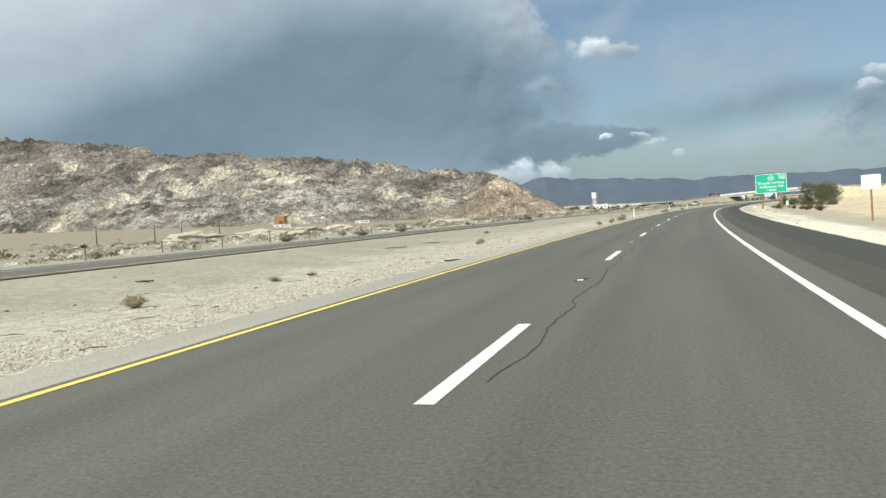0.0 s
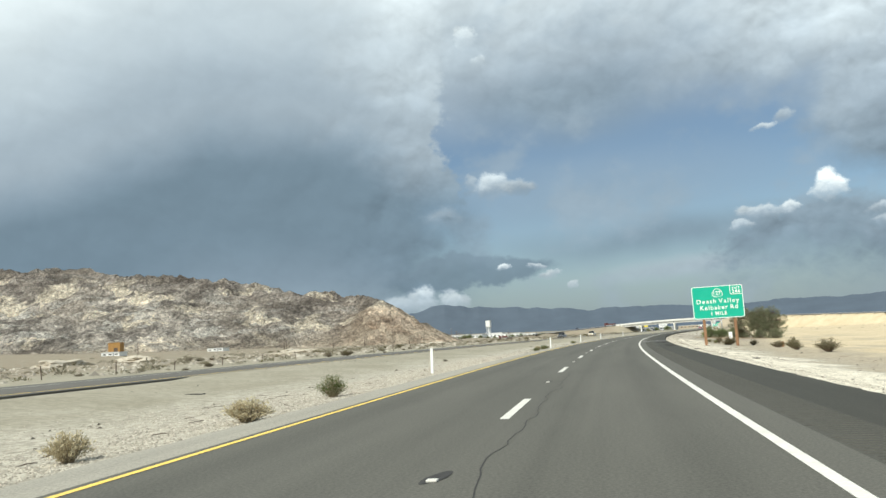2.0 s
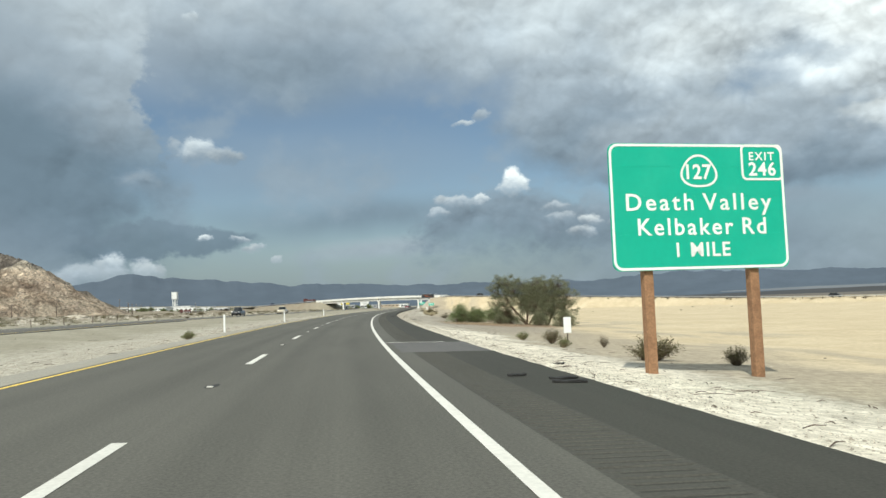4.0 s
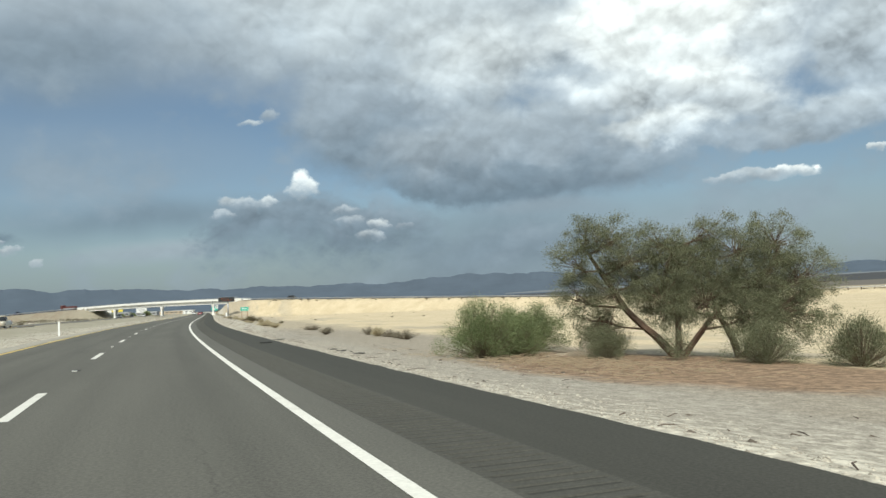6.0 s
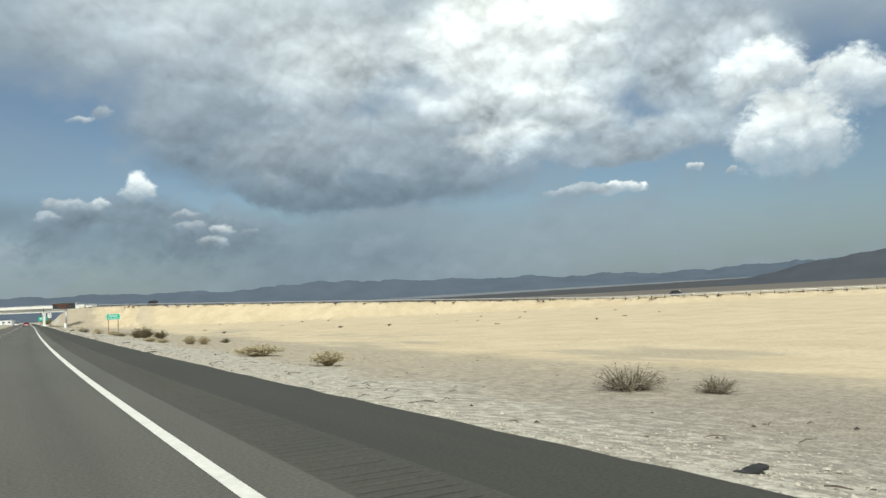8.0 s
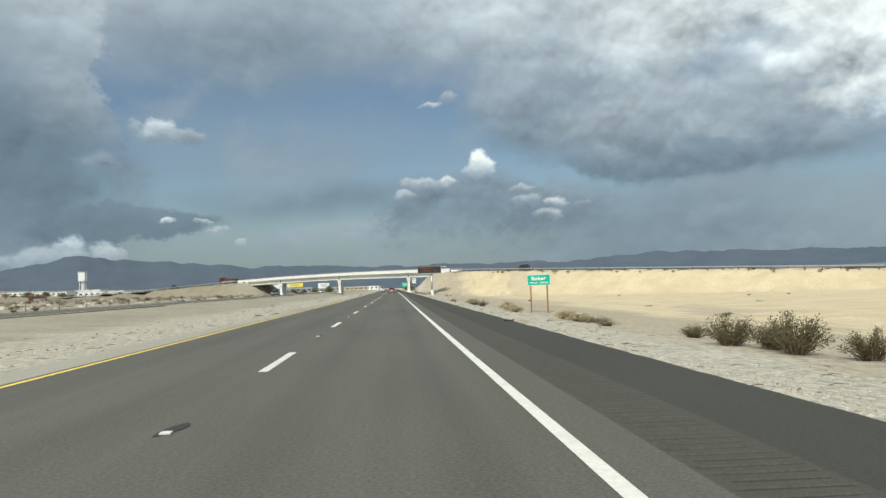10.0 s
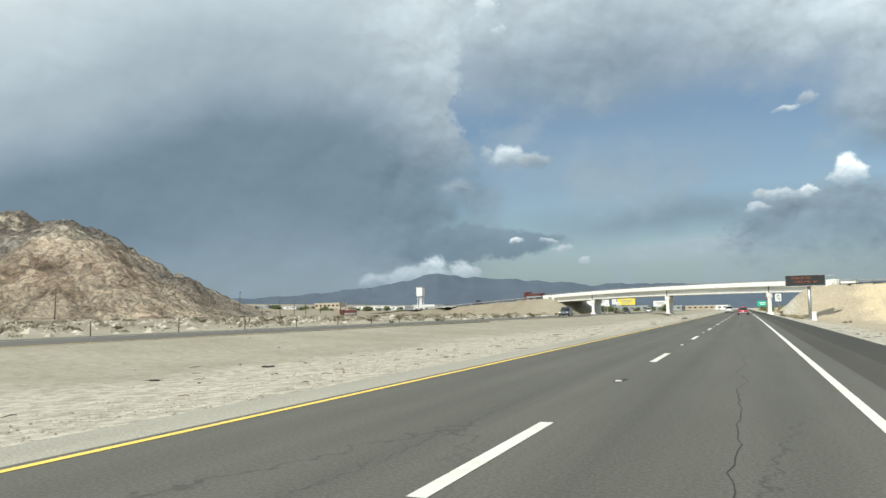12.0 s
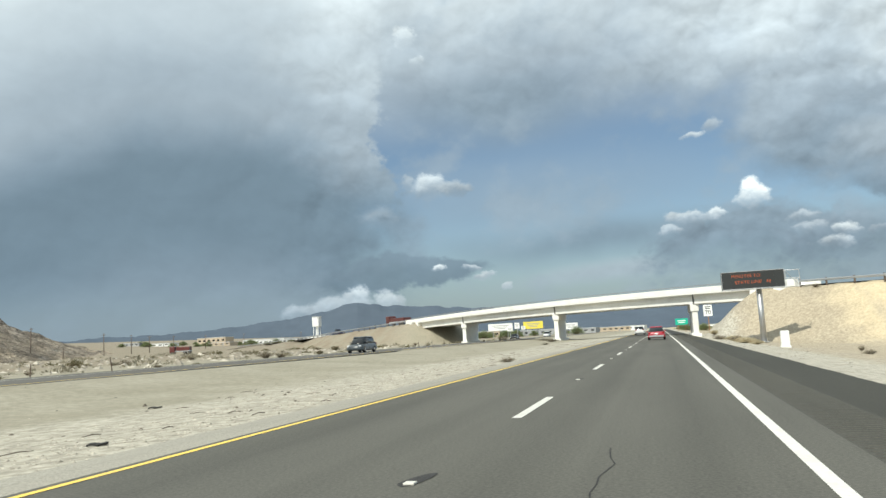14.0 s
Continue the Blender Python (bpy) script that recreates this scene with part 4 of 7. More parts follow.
def hill_mesh():
    xs, ys = np.arange(-1000, -196, 2.6), np.arange(392, 800, 2.6)
    X, Y = np.meshgrid(xs, ys, indexing="ij")
    wx = np.array([noise.noise_vector(Vector((x * 0.018, y * 0.018, 5.0))) for x, y in zip(X.ravel(), Y.ravel())])
    Xw, Yw = X + wx[:, 0].reshape(X.shape) * 11, Y + wx[:, 1].reshape(X.shape) * 11
    z = np.maximum(crest(Xw, Yw, RIDGE, 0.56), crest(Xw, Yw, SPUR, 0.47))
    for k in range(0, len(FOLDS), 3):
        z = np.maximum(z, crest(Xw, Yw, FOLDS[k:k + 3], 0.75))
    rough = np.array([noise.ridged_multi_fractal(Vector((x * 0.022, y * 0.022, zz * 0.03)), 0.85, 2.1, 6, 1.0, 2.0) for x, y, zz in zip(X.ravel(), Y.ravel(), z.ravel())]).reshape(X.shape)
    crags = np.array([noise.turbulence(Vector((x * 0.10, y * 0.10, zz * 0.14)), 4, True) for x, y, zz in zip(X.ravel(), Y.ravel(), z.ravel())]).reshape(X.shape)
    # tilted rock beds that break out as ribs across the slopes
    across, down = 0.055, 0.013
    ribs = np.array([noise.ridged_multi_fractal(Vector(((x * 0.75 + y * 0.65) * down + w[0] * 0.8, (y * 0.75 - x * 0.65) * across + zz * 0.035 + w[1], 1.0)), 0.8, 2.1, 5, 1.0, 2.0)
                     for x, y, zz, w in zip(X.ravel(), Y.ravel(), z.ravel(), wx)]).reshape(X.shape)
    # great blocks of rock, broken into smaller ones
    blocks = np.array([gap(Vector((x + w[0] * 14, y + w[1] * 14, zz * 1.3)) / 24.0) * 8.0
                       + gap(Vector((x + w[1] * 6, y + w[0] * 6, zz * 1.3)) / 11.0) * 4.6 - 2.6
                       for x, y, zz, w in zip(X.ravel(), Y.ravel(), z.ravel(), wx)]).reshape(X.shape)
    soil = np.interp(-X, [200, 300, 450, 1000], [0.5, 3.0, 9.0, 30.0])
    up = np.clip((z - soil) / 18.0, 0, 1)
    z = z + up * (np.minimum(rough - 1.1, 0.4) * 3.0 + (crags - 0.5) * 2.0 + np.minimum(ribs - 1.1, 0.45) * 3.4 + blocks)
    z = z - np.clip((424 - Y) / 32.0, 0, 1) * np.maximum(z - soil + 9, 0)
    z = np.where(z < soil - 6, soil - 6, z)
    n, m = X.shape
    i = np.arange(n * m).reshape(n, m)
    quads = np.stack([i[:-1, :-1], i[1:, :-1], i[1:, 1:], i[:-1, 1:]], -1).reshape(-1, 4)
    keep = (z.ravel()[quads].max(axis=1) > soil.ravel()[quads[:, 0]] - 5.5)
    return mesh_of("rocky_hill", np.stack([X, Y, z], -1).reshape(-1, 3).tolist(), quads[keep].tolist(), HILL, True)


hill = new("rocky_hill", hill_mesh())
tagged(hill, "craggy grey and buff desert hill with pale outcrops", "hill")


# ---- far mountains, all round the horizon ----
def range_mesh(name, profile, radius, base_el, depth, material_, rough):
    """A range seen far off. profile: turn and height of its crest, in degrees."""
    az = np.arange(profile[0][0], profile[-1][0], 0.12)
    top = np.interp(az, [p[0] for p in profile], [p[1] for p in profile])
    n_cross = 14
    verts, faces = [], []
    for a, e in zip(az, top):
        jag = noise.fractal(Vector((a * 0.55, 2.0, radius * 0.01)), 0.8, 2.1, 6) * rough
        for j in range(n_cross):
            f = j / (n_cross - 1)
            r = radius - depth * (1 - f)
            gull = noise.ridged_multi_fractal(Vector((a * 0.5, f * 2.5, 7.0)), 0.9, 2.0, 4, 1.0, 2.0) - 1.1
            el = base_el + (e - base_el) * f ** 1.5 + jag * f ** 8 + gull * 0.035 * f * (1 - f) * 2
            x, y = -math.sin(radians(a)) * r, math.cos(radians(a)) * r
            verts.append((x - 25.0, y + 230.0, 1.6 + r * math.tan(radians(el))))
    for k in range(len(az) - 1):
        for j in range(n_cross - 1):
            b = k * n_cross + j
            faces.append((b, b + n_cross, b + n_cross + 1, b + 1))
    return mesh_of(name, verts, faces, material_, True)


SKYLINE = ((-80, 2.5), (-66, 2.0), (-58, 1.65), (-55, 1.5), (-48, 1.2), (-41, 1.32), (-33, 1.48), (-26, 1.68), (-20, 1.82), (-16.4, 1.86), (-14.5, 1.52), (-11, 1.55), (-6, 1.6), (0, 1.55), (4.7, 1.75), (10, 1.9), (14, 2.2), (18, 2.5), (21.2, 2.95), (23.5, 2.5), (26, 2.05), (29, 1.7), (33, 1.35), (40, 1.2), (55, 1.5), (80, 1.8))
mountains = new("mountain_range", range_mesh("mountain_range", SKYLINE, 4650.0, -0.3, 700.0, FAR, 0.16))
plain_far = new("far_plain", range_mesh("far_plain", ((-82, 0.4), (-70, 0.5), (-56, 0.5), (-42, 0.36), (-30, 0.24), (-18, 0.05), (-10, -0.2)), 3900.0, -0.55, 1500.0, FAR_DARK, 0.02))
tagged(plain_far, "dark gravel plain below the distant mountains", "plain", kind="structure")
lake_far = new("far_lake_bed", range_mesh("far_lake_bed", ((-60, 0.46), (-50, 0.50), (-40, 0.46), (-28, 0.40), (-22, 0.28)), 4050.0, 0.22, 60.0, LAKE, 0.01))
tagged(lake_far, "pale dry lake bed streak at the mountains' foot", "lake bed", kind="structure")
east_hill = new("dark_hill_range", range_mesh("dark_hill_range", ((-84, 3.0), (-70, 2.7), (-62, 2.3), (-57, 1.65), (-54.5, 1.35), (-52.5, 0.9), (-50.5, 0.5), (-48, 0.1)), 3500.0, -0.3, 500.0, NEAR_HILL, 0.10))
tagged(east_hill, "darker rocky hills in front of the far range", "hill", kind="structure")
tagged(mountains, "hazy blue-grey mountain range across the horizon", "mountain", kind="structure")

# ---- bridge over both carriageways ----
def along(k, q, z):
    """A place k metres from the bridge's right end along it (to the left: minus), q metres towards its far side."""
    p = BR_R + BR_U * k + BR_N * q
    return Vector((p[0], p[1], z))


def deck_z(k):
    """Height of the roadway on the bridge: a gentle crest."""
    u = (k + BR_LEN / 2) / (BR_LEN / 2)
    return 7.0 - 0.55 * u * u


bridge = thing("bridge", "white concrete road bridge on slender piers over the motorway", "bridge")


def beam(name, k0, k1, section, material_, label="", steps=24):
    """A bar of the given section (q, z above the roadway) along the bridge."""
    ks = np.linspace(k0, k1, steps)
    verts = [along(k, q, deck_z(k) + z) for k in ks for q, z in section]
    n = len(section)
    faces = [(r * n + j, r * n + (j + 1) % n, (r + 1) * n + (j + 1) % n, (r + 1) * n + j) for r in range(steps - 1) for j in range(n)]
    faces += [tuple(range(n - 1, -1, -1)), tuple((steps - 1) * n + j for j in range(n))]
    return part(name, mesh_of(name, verts, faces, material_), None, bridge, label)


HALF = 5.6
beam("deck", -BR_LEN, 0.0, ((-HALF, -0.02), (HALF, -0.02), (HALF, -0.30), (-HALF, -0.30)), CONCRETE)
for side in (-1, 1):
    q0, q1 = (-HALF, -HALF + 0.3) if side < 0 else (HALF - 0.3, HALF)
    beam("parapet", -BR_LEN - 3.0, 3.0, ((q0, 0.0), (q1, 0.0), (q1 - 0.04, 0.72), (q0 + 0.04, 0.72)), CONCRETE, "white concrete parapet")
    beam("handrail", -BR_LEN - 3.0, 3.0, ((q0 + 0.1, 0.95), (q0 + 0.2, 0.95), (q0 + 0.2, 1.05), (q0 + 0.1, 1.05)), STEEL, "steel handrail")
    for k in np.arange(-BR_LEN - 2.5, 3.0, 2.4):
        part("rail_post", box((0.08, 0.08, 0.26), tuple(along(k, q0 + 0.15, deck_z(k) + 0.84)), 0.01), STEEL, bridge)
for q in (-4.2, -1.4, 1.4, 4.2):
    beam("girder", -BR_LEN + 0.4, -0.4, ((q - 0.55, -0.29), (q + 0.55, -0.29), (q + 0.42, -1.75), (q - 0.42, -1.75)), CONCRETE)
# wall piers that stand along the motorway's line, so askew to the bridge
for k in (-12.0, -46.5, -80.6):
    z_top = deck_z(k) - 1.74
    c = along(k, -4.6, 0)
    base = ground_z(c.x, c.y) - 0.4
    part("pier_cap", box((1.25, 12.6, 1.15), (c.x, c.y + 6.3, z_top - 0.575), 0.05), CONCRETE, bridge)
    part("pier_wall", box((0.82, 12.2, z_top - 1.13 - base), (c.x, c.y + 6.3, (z_top - 1.13 + base) / 2), 0.06), CONCRETE, bridge)
    part("pier_footing", box((1.5, 13.2, 0.8), (c.x, c.y + 6.3, base + 0.45), 0.05), CONCRETE, bridge)
    j0 = along(k, -4.76, deck_z(k) - 1.03)
    part("expansion_joint", box((0.16, 0.12, 1.44), tuple(j0), 0.0, None, math.degrees(math.atan2(BR_U[1], BR_U[0]))), PANEL_BLACK, bridge, "dark open joint between girders")
for k, name in ((0.0, "abutment"), (-BR_LEN, "abutment")):
    c = along(k, 0, 0)
    skew = math.degrees(math.atan2(BR_N[1], BR_N[0]))
    part(name, box((2 * HALF + 0.3, 1.6, 4.2), (c.x, c.y, deck_z(k) - 2.05), 0.04, None, skew), CONCRETE, bridge)
for k0, k1 in ((1.6, 330.0), (-BR_LEN - 330.0, -BR_LEN - 1.6)):
    ks = np.arange(k0, k1, 4.0)
    pts = [[along(k, q, 0) for q in (-3.8, 0, 3.8)] for k in ks]
    verts = [(p.x, p.y, float(bank(np.array([p.x]), np.array([p.y]))[0]) + 0.06) for row in pts for p in row]
    faces = [(r * 3 + j, r * 3 + j + 1, r * 3 + j + 4, r * 3 + j + 3) for r in range(len(ks) - 1) for j in range(2)]
    side_road = new("side_road", mesh_of("side_road", verts, faces, ASPHALT_OLD, False, [(v[0], v[1]) for v in verts]))
    tagged(side_road, "narrow asphalt side road on top of the sandy bank", "road", kind="structure")

# ---- lettering ----
def word(text, height, material_, parent, m, spread=1.0, weight=0.0, wide=1.0, align="CENTER"):
    """Raised lettering on a board, as a mesh. m: the pose of its middle; x along the line, y up. Returns its width."""
    cu = bpy.data.curves.new("lettering", "FONT")
    cu.body, cu.size, cu.align_x, cu.align_y = text, height / 0.70, align, "CENTER"
    cu.space_character, cu.offset, cu.extrude, cu.resolution_u = spread, weight, 0.004, 3
    tmp = new("lettering", cu)
    me = bpy.data.meshes.new_from_object(tmp.evaluated_get(bpy.context.evaluated_depsgraph_get()))
    bpy.data.objects.remove(tmp)
    bpy.data.curves.remove(cu)
    xs = [v.co.x * wide for v in me.vertices]
    me.transform(m @ Matrix.Diagonal((wide, 1, 1, 1)))
    me.materials.clear()
    me.materials.append(material_)
    ob = part("word_" + "".join(c for c in text.lower() if c.isalnum()), me, None, parent)
    return ob, min(xs), max(xs)


def letters(text, height, material_, parent, m, spread=1.0, weight=0.0, wide=1.0):
    """A line of words, each an object of its own, about the middle m."""
    made, at = [], 0.0
    for w in text.split():
        ob, lo, hi = word(w, height, material_, parent, m, spread, weight, wide)
        made.append((ob, at - lo))
        at += hi - lo + height * 0.62 * (2.4 if w in ("LINE", "600") else 1.5 if w == "1" else 1.0)
    total = made[-1][1] + hi
    for ob, shift in made:
        ob.data.transform(Matrix.Translation((shift - total / 2, 0, 0)))


def rounded(w, h, r, steps=6):
    """Outline of a rounded board, anticlockwise."""
    pts = []
    for cx, cy, a0 in ((w / 2 - r, h / 2 - r, 0), (-w / 2 + r, h / 2 - r, 90), (-w / 2 + r, -h / 2 + r, 180), (w / 2 - r, -h / 2 + r, 270)):
        for k in range(steps + 1):
            a = radians(a0 + 90 * k / steps)
            pts.append((cx + r * math.cos(a), cy + r * math.sin(a)))
    return pts


def plate(pts, front, back, at=(0, 0)):
    """A flat board with the outline pts in x and z, between y = front and y = back."""
    n = len(pts)
    verts = [(x + at[0], front, z + at[1]) for x, z in pts] + [(x + at[0], back, z + at[1]) for x, z in pts]
    faces = [tuple(range(n)), tuple(range(2 * n - 1, n - 1, -1))]
    faces += [((j + 1) % n, j, n + j, n + (j + 1) % n) for j in range(n)]
    return verts, faces


def band(outer, inner, front, back, at=(0, 0)):
    """A flat ring between two outlines of as many points."""
    n = len(outer)
    verts = [(x + at[0], y, z + at[1]) for y in (front, back) for ring in (outer, inner) for x, z in ring]
    faces = []
    for j in range(n):
        k = (j + 1) % n
        faces += [(j, k, n + k, n + j), (k, j, 2 * n + j, 2 * n + k), (n + j, n + k, 3 * n + k, 3 * n + j)]
    return verts, faces


UPRIGHT = pose(0, 0, 0, 90, 0, 0)


def guide_sign():
    w, h = 5.26, 3.49
    t = thing("guide_sign", "large green motorway exit sign with white lettering on two brown posts", "road sign",
              pose(-11.27, 151.65, 2.27, 0, 0, 9.5))
    panel = part("panel", mesh_of("panel", *plate(rounded(w, h, 0.22), -0.03, 0.03, (0, h / 2)), SIGN_GREEN), None, t, "green retroreflective panel")
    part("back_sheet", mesh_of("back_sheet", *plate(rounded(w - 0.1, h - 0.1, 0.2), 0.032, 0.05, (0, h / 2)), SIGN_BACK), None, t)
    part("border", mesh_of("border", *band(rounded(w - 0.03, h - 0.03, 0.26), rounded(w - 0.17, h - 0.17, 0.20), -0.038, -0.031, (0, h / 2)), SIGN_WHITE), None, panel, "white border")
    tab_w, tab_h = 1.30, 1.02
    part("exit_tab", mesh_of("exit_tab", *band(rounded(tab_w, tab_h, 0.16), rounded(tab_w - 0.13, tab_h - 0.13, 0.1), -0.040, -0.031,
                                               (w / 2 - tab_w / 2 - 0.01, h - tab_h / 2 - 0.01)), SIGN_WHITE), None, panel, "white outline of the exit number")
    # route shield: a spade with a pointed top
    spade = []
    for k in range(28):
        a = 2 * math.pi * k / 28 + math.pi / 2
        r = 0.50 + 0.035 * math.cos(3 * (a - math.pi / 2)) 
        spade.append((r * math.cos(a) * 1.10, r * math.sin(a) * 0.92))
    part("route_shield", mesh_of("route_shield", *band(spade, [(x * 0.885, z * 0.87) for x, z in spade], -0.038, -0.031, (0.02, 2.70)), SIGN_WHITE), None, panel, "white outline of the route shield")
    for text, size, x, z, sp, wt_, wide in (("127", 0.40, 0.02, 2.68, 1.05, 0.012, 0.95), ("EXIT", 0.23, w / 2 - 0.66, 3.13, 1.25, 0.006, 1.0),
                                            ("246", 0.37, w / 2 - 0.66, 2.76, 1.12, 0.012, 1.0), ("Death Valley", 0.46, 0.0, 1.84, 1.26, 0.008, 1.04),
                                            ("Kelbaker Rd", 0.46, 0.05, 1.16, 1.22, 0.008, 0.99), ("1 MILE", 0.38, 0.03, 0.53, 1.15, 0.010, 1.0)):
        letters(text, size, SIGN_WHITE, panel, Matrix.Translation((x, -0.036, z)) @ UPRIGHT, sp, wt_, wide)
    for z in (0.98, 2.04, 2.86):
        part("panel_seam", box((w - 0.2, 0.006, 0.012), (0, -0.031, z)), SIGN_GREEN, panel, "thin seam between the panel's planks")
    for x in (-1.58, 1.60):
        g = t.matrix_world @ Vector((x, 0.2, 0))
        z = ground_z(g.x, g.y) - 2.30 - 0.3
        part("post", box((0.27, 0.26, 3.3 - z), (x, 0.20, (3.3 + z) / 2), 0.02), POST_WOOD, t, "brown painted timber post")
    for z in (0.5, 1.7, 2.9):
        part("cross_rail", box((w - 0.3, 0.05, 0.1), (0, 0.075, z), 0.01), SIGN_BACK, t)
    return t


def place_sign():
    w, h = 1.92, 0.90
    t = thing("place_sign", "small green town sign with white border on two thin posts", "road sign", pose(-16.68, 387.8, 1.36, 0, 0, 0))
    panel = part("panel", mesh_of("panel", *plate(rounded(w, h, 0.08), -0.015, 0.015, (0, h / 2)), SIGN_GREEN), None, t, "green panel")
    part("border", mesh_of("border", *band(rounded(w - 0.02, h - 0.02, 0.09), rounded(w - 0.08, h - 0.08, 0.07), -0.022, -0.016, (0, h / 2)), SIGN_WHITE), None, panel)
    letters("Baker", 0.30, SIGN_WHITE, panel, Matrix.Translation((0, -0.02, 0.58)) @ UPRIGHT, 1.22, 0.010, 1.0)
    letters("POP  600   ELEV  923", 0.125, SIGN_WHITE, panel, Matrix.Translation((0, -0.02, 0.22)) @ UPRIGHT, 1.05, 0.005, 0.92)
    for x in (-0.68, 0.68):
        g = t.matrix_world @ Vector((x, 0, 0))
        z = ground_z(g.x, g.y) - 1.36 - 0.25
        part("post", box((0.11, 0.11, h - 0.05 - z), (x, 0.08, (h - 0.05 + z) / 2), 0.01), POST_WOOD, t, "weathered wooden post")
    return t


LED, led_t, led_b = material("led_amber")
led_b.inputs["Base Color"].default_value = (0.25, 0.05, 0.02, 1)
led_b.inputs["Emission Color"].default_value = (1.0, 0.22, 0.06, 1)
led_b.inputs["Emission Strength"].default_value = 0.2


def message_sign():
    w, h = 7.05, 2.11
    t = thing("message_sign", "black electronic message board with amber letters on one steel post", "message board", pose(-16.99, 556.0, 5.55))
    case = part("case", box((w, 0.9, h), (0, 0, h / 2), 0.05), PANEL_BLACK, t, "black display case")
    part("frame_edge", mesh_of("frame_edge", *band(rounded(w, h, 0.1), rounded(w - 0.12, h - 0.12, 0.06), -0.475, -0.452, (0, h / 2)), GREY_PAINT), None, case)
    for k in range(7):
        part("display_module", box((w / 7 - 0.2, 0.02, h - 0.34), (-w / 2 + 0.17 + (k + 0.5) * (w - 0.34) / 7, -0.452, h / 2), 0.008), PANEL_BLACK, case)
    letters("MINUTES TO:", 0.37, LED, case, Matrix.Translation((-0.7, -0.47, 1.52)) @ UPRIGHT, 1.15, 0.0, 0.95)
    letters("STATE LINE     46", 0.37, LED, case, Matrix.Translation((0.0, -0.47, 0.78)) @ UPRIGHT, 1.15, 0.0, 0.98)
    z = ground_z(-16.34, 556.3) - 5.55 - 0.3
    part("post", rod((0.65, 0.3, z), (0.65, 0.3, 0.2), 0.34, 0.32, 16), STEEL, t, "grey steel post", True)
    part("base_plate", box((1.1, 1.1, 0.06), (0.65, 0.3, z + 0.36), 0.01), STEEL, t)
    part("catwalk", box((w + 1.7, 0.9, 0.08), (0.75, -0.1, -0.06), 0.01), STEEL, t, "steel service walkway")
    rail = rod((w / 2 + 0.1, -0.4, 0.0), (w / 2 + 0.1, -0.4, 1.9), 0.04)
    for a, b in (((w / 2 + 1.6, -0.4, 0), (w / 2 + 1.6, -0.4, 1.9)), ((w / 2, -0.4, 1.9), (w / 2 + 1.6, -0.4, 1.9)), ((w / 2 + 0.1, -0.4, 1.8), (w / 2 + 1.5, -0.4, 0.1)), ((w / 2, -0.4, 0.95), (w / 2 + 1.6, -0.4, 0.95))):
        rod(a, b, 0.04, None, 8, rail)
    part("walkway_rail", rail, STEEL, t)
    return t


guide_sign(), place_sign(), message_sign()


# ---- delineators, markers and other small roadside things ----
def delineator(s, d, h=1.1, label="white plastic delineator post at the edge of the median"):
    p, a = spot(s, d)
    t = thing("delineator_post", label, "post", pose(*p, 0, random.uniform(-2, 2), math.degrees(a)), "delineator posts")
    part("blade", mesh_of("blade", *plate(rounded(0.115, h + 0.2, 0.03), -0.012, 0.012, (0, h / 2 - 0.1)), WHITE_PAINT), None, t)
    part("reflector", box((0.07, 0.006, 0.16), (0, -0.016, h - 0.16), 0.002), SIGN_WHITE, t)
    return t


for s, d in ((98.6, -6.0), (147.0, -5.5), (181.0, -5.5), (214.0, -5.6), (262.0, -5.7)):
    delineator(s, d)
p, a = spot(177.2, 15.2)
t = thing("marker_panel", "flat white marker panel on a short post beside a bush", "marker", pose(*p, 0, 0, math.degrees(a)))
part("panel", box((0.46, 0.04, 0.95), (0, 0, 0.95), 0.015), WHITE_PAINT, t)
part("stake", box((0.08, 0.05, 1.4), (0, 0.045, 0.5), 0.01), POLE_WOOD, t)
p, a = spot(533.0, 12.6)
t = thing("utility_cabinet", "white metal control cabinet beside the message board", "cabinet", pose(*p, 0, 0, 0))
part("case", box((0.68, 0.55, 1.4), (0, 0, 0.75), 0.03), WHITE_PAINT, t)
part("door", box((0.56, 0.02, 1.2), (0, -0.285, 0.78), 0.006), WHITE_PAINT, t)
part("plinth", box((0.8, 0.7, 0.3), (0, 0, 0.0), 0.02), CONCRETE, t)
p, a = spot(150.7, 17.8)
t = thing("wooden_stub", "short red-brown wooden stub post in the sand", "post", pose(*p, 0, 2, 20))
part("stake", box((0.26, 0.22, 0.85), (0, 0, 0.15), 0.02), POST_WOOD, t)
p, a = spot(69.0, 15.5)
t = thing("white_sign", "plain white roadside sign on a wooden post", "road sign", pose(*p, 0, 0, math.degrees(a)))
part("panel", box((1.4, 0.03, 1.15), (0, -0.08, 3.1), 0.01), SIGN_WHITE, t)
part("post", box((0.14, 0.14, 4.0), (0, 0, 1.6), 0.01), POST_WOOD, t)
# speed plate on the bridge's near pier
p = along(-11.5, -5.0, 0)
t = thing("speed_sign", "white speed limit sign in front of a bridge pier", "road sign", pose(p.x + 1.6, p.y - 3.4, ground_z(p.x + 1.6, p.y - 3.4)))
panel = part("panel", mesh_of("panel", *plate(rounded(1.25, 1.7, 0.08), -0.02, 0.02, (0, 3.0)), SIGN_WHITE), None, t)
letters("70", 0.62, PANEL_BLACK, panel, Matrix.Translation((0, -0.026, 2.7)) @ UPRIGHT, 1.0, 0.01)
part("dark_bar", box((0.85, 0.008, 0.13), (0, -0.024, 3.55), 0.002), PANEL_BLACK, panel)
part("dark_bar", box((0.7, 0.008, 0.13), (0, -0.024, 3.3), 0.002), PANEL_BLACK, panel)
part("post", box((0.12, 0.12, 3.6), (0, 0.09, 1.6), 0.01), POST_WOOD, t)


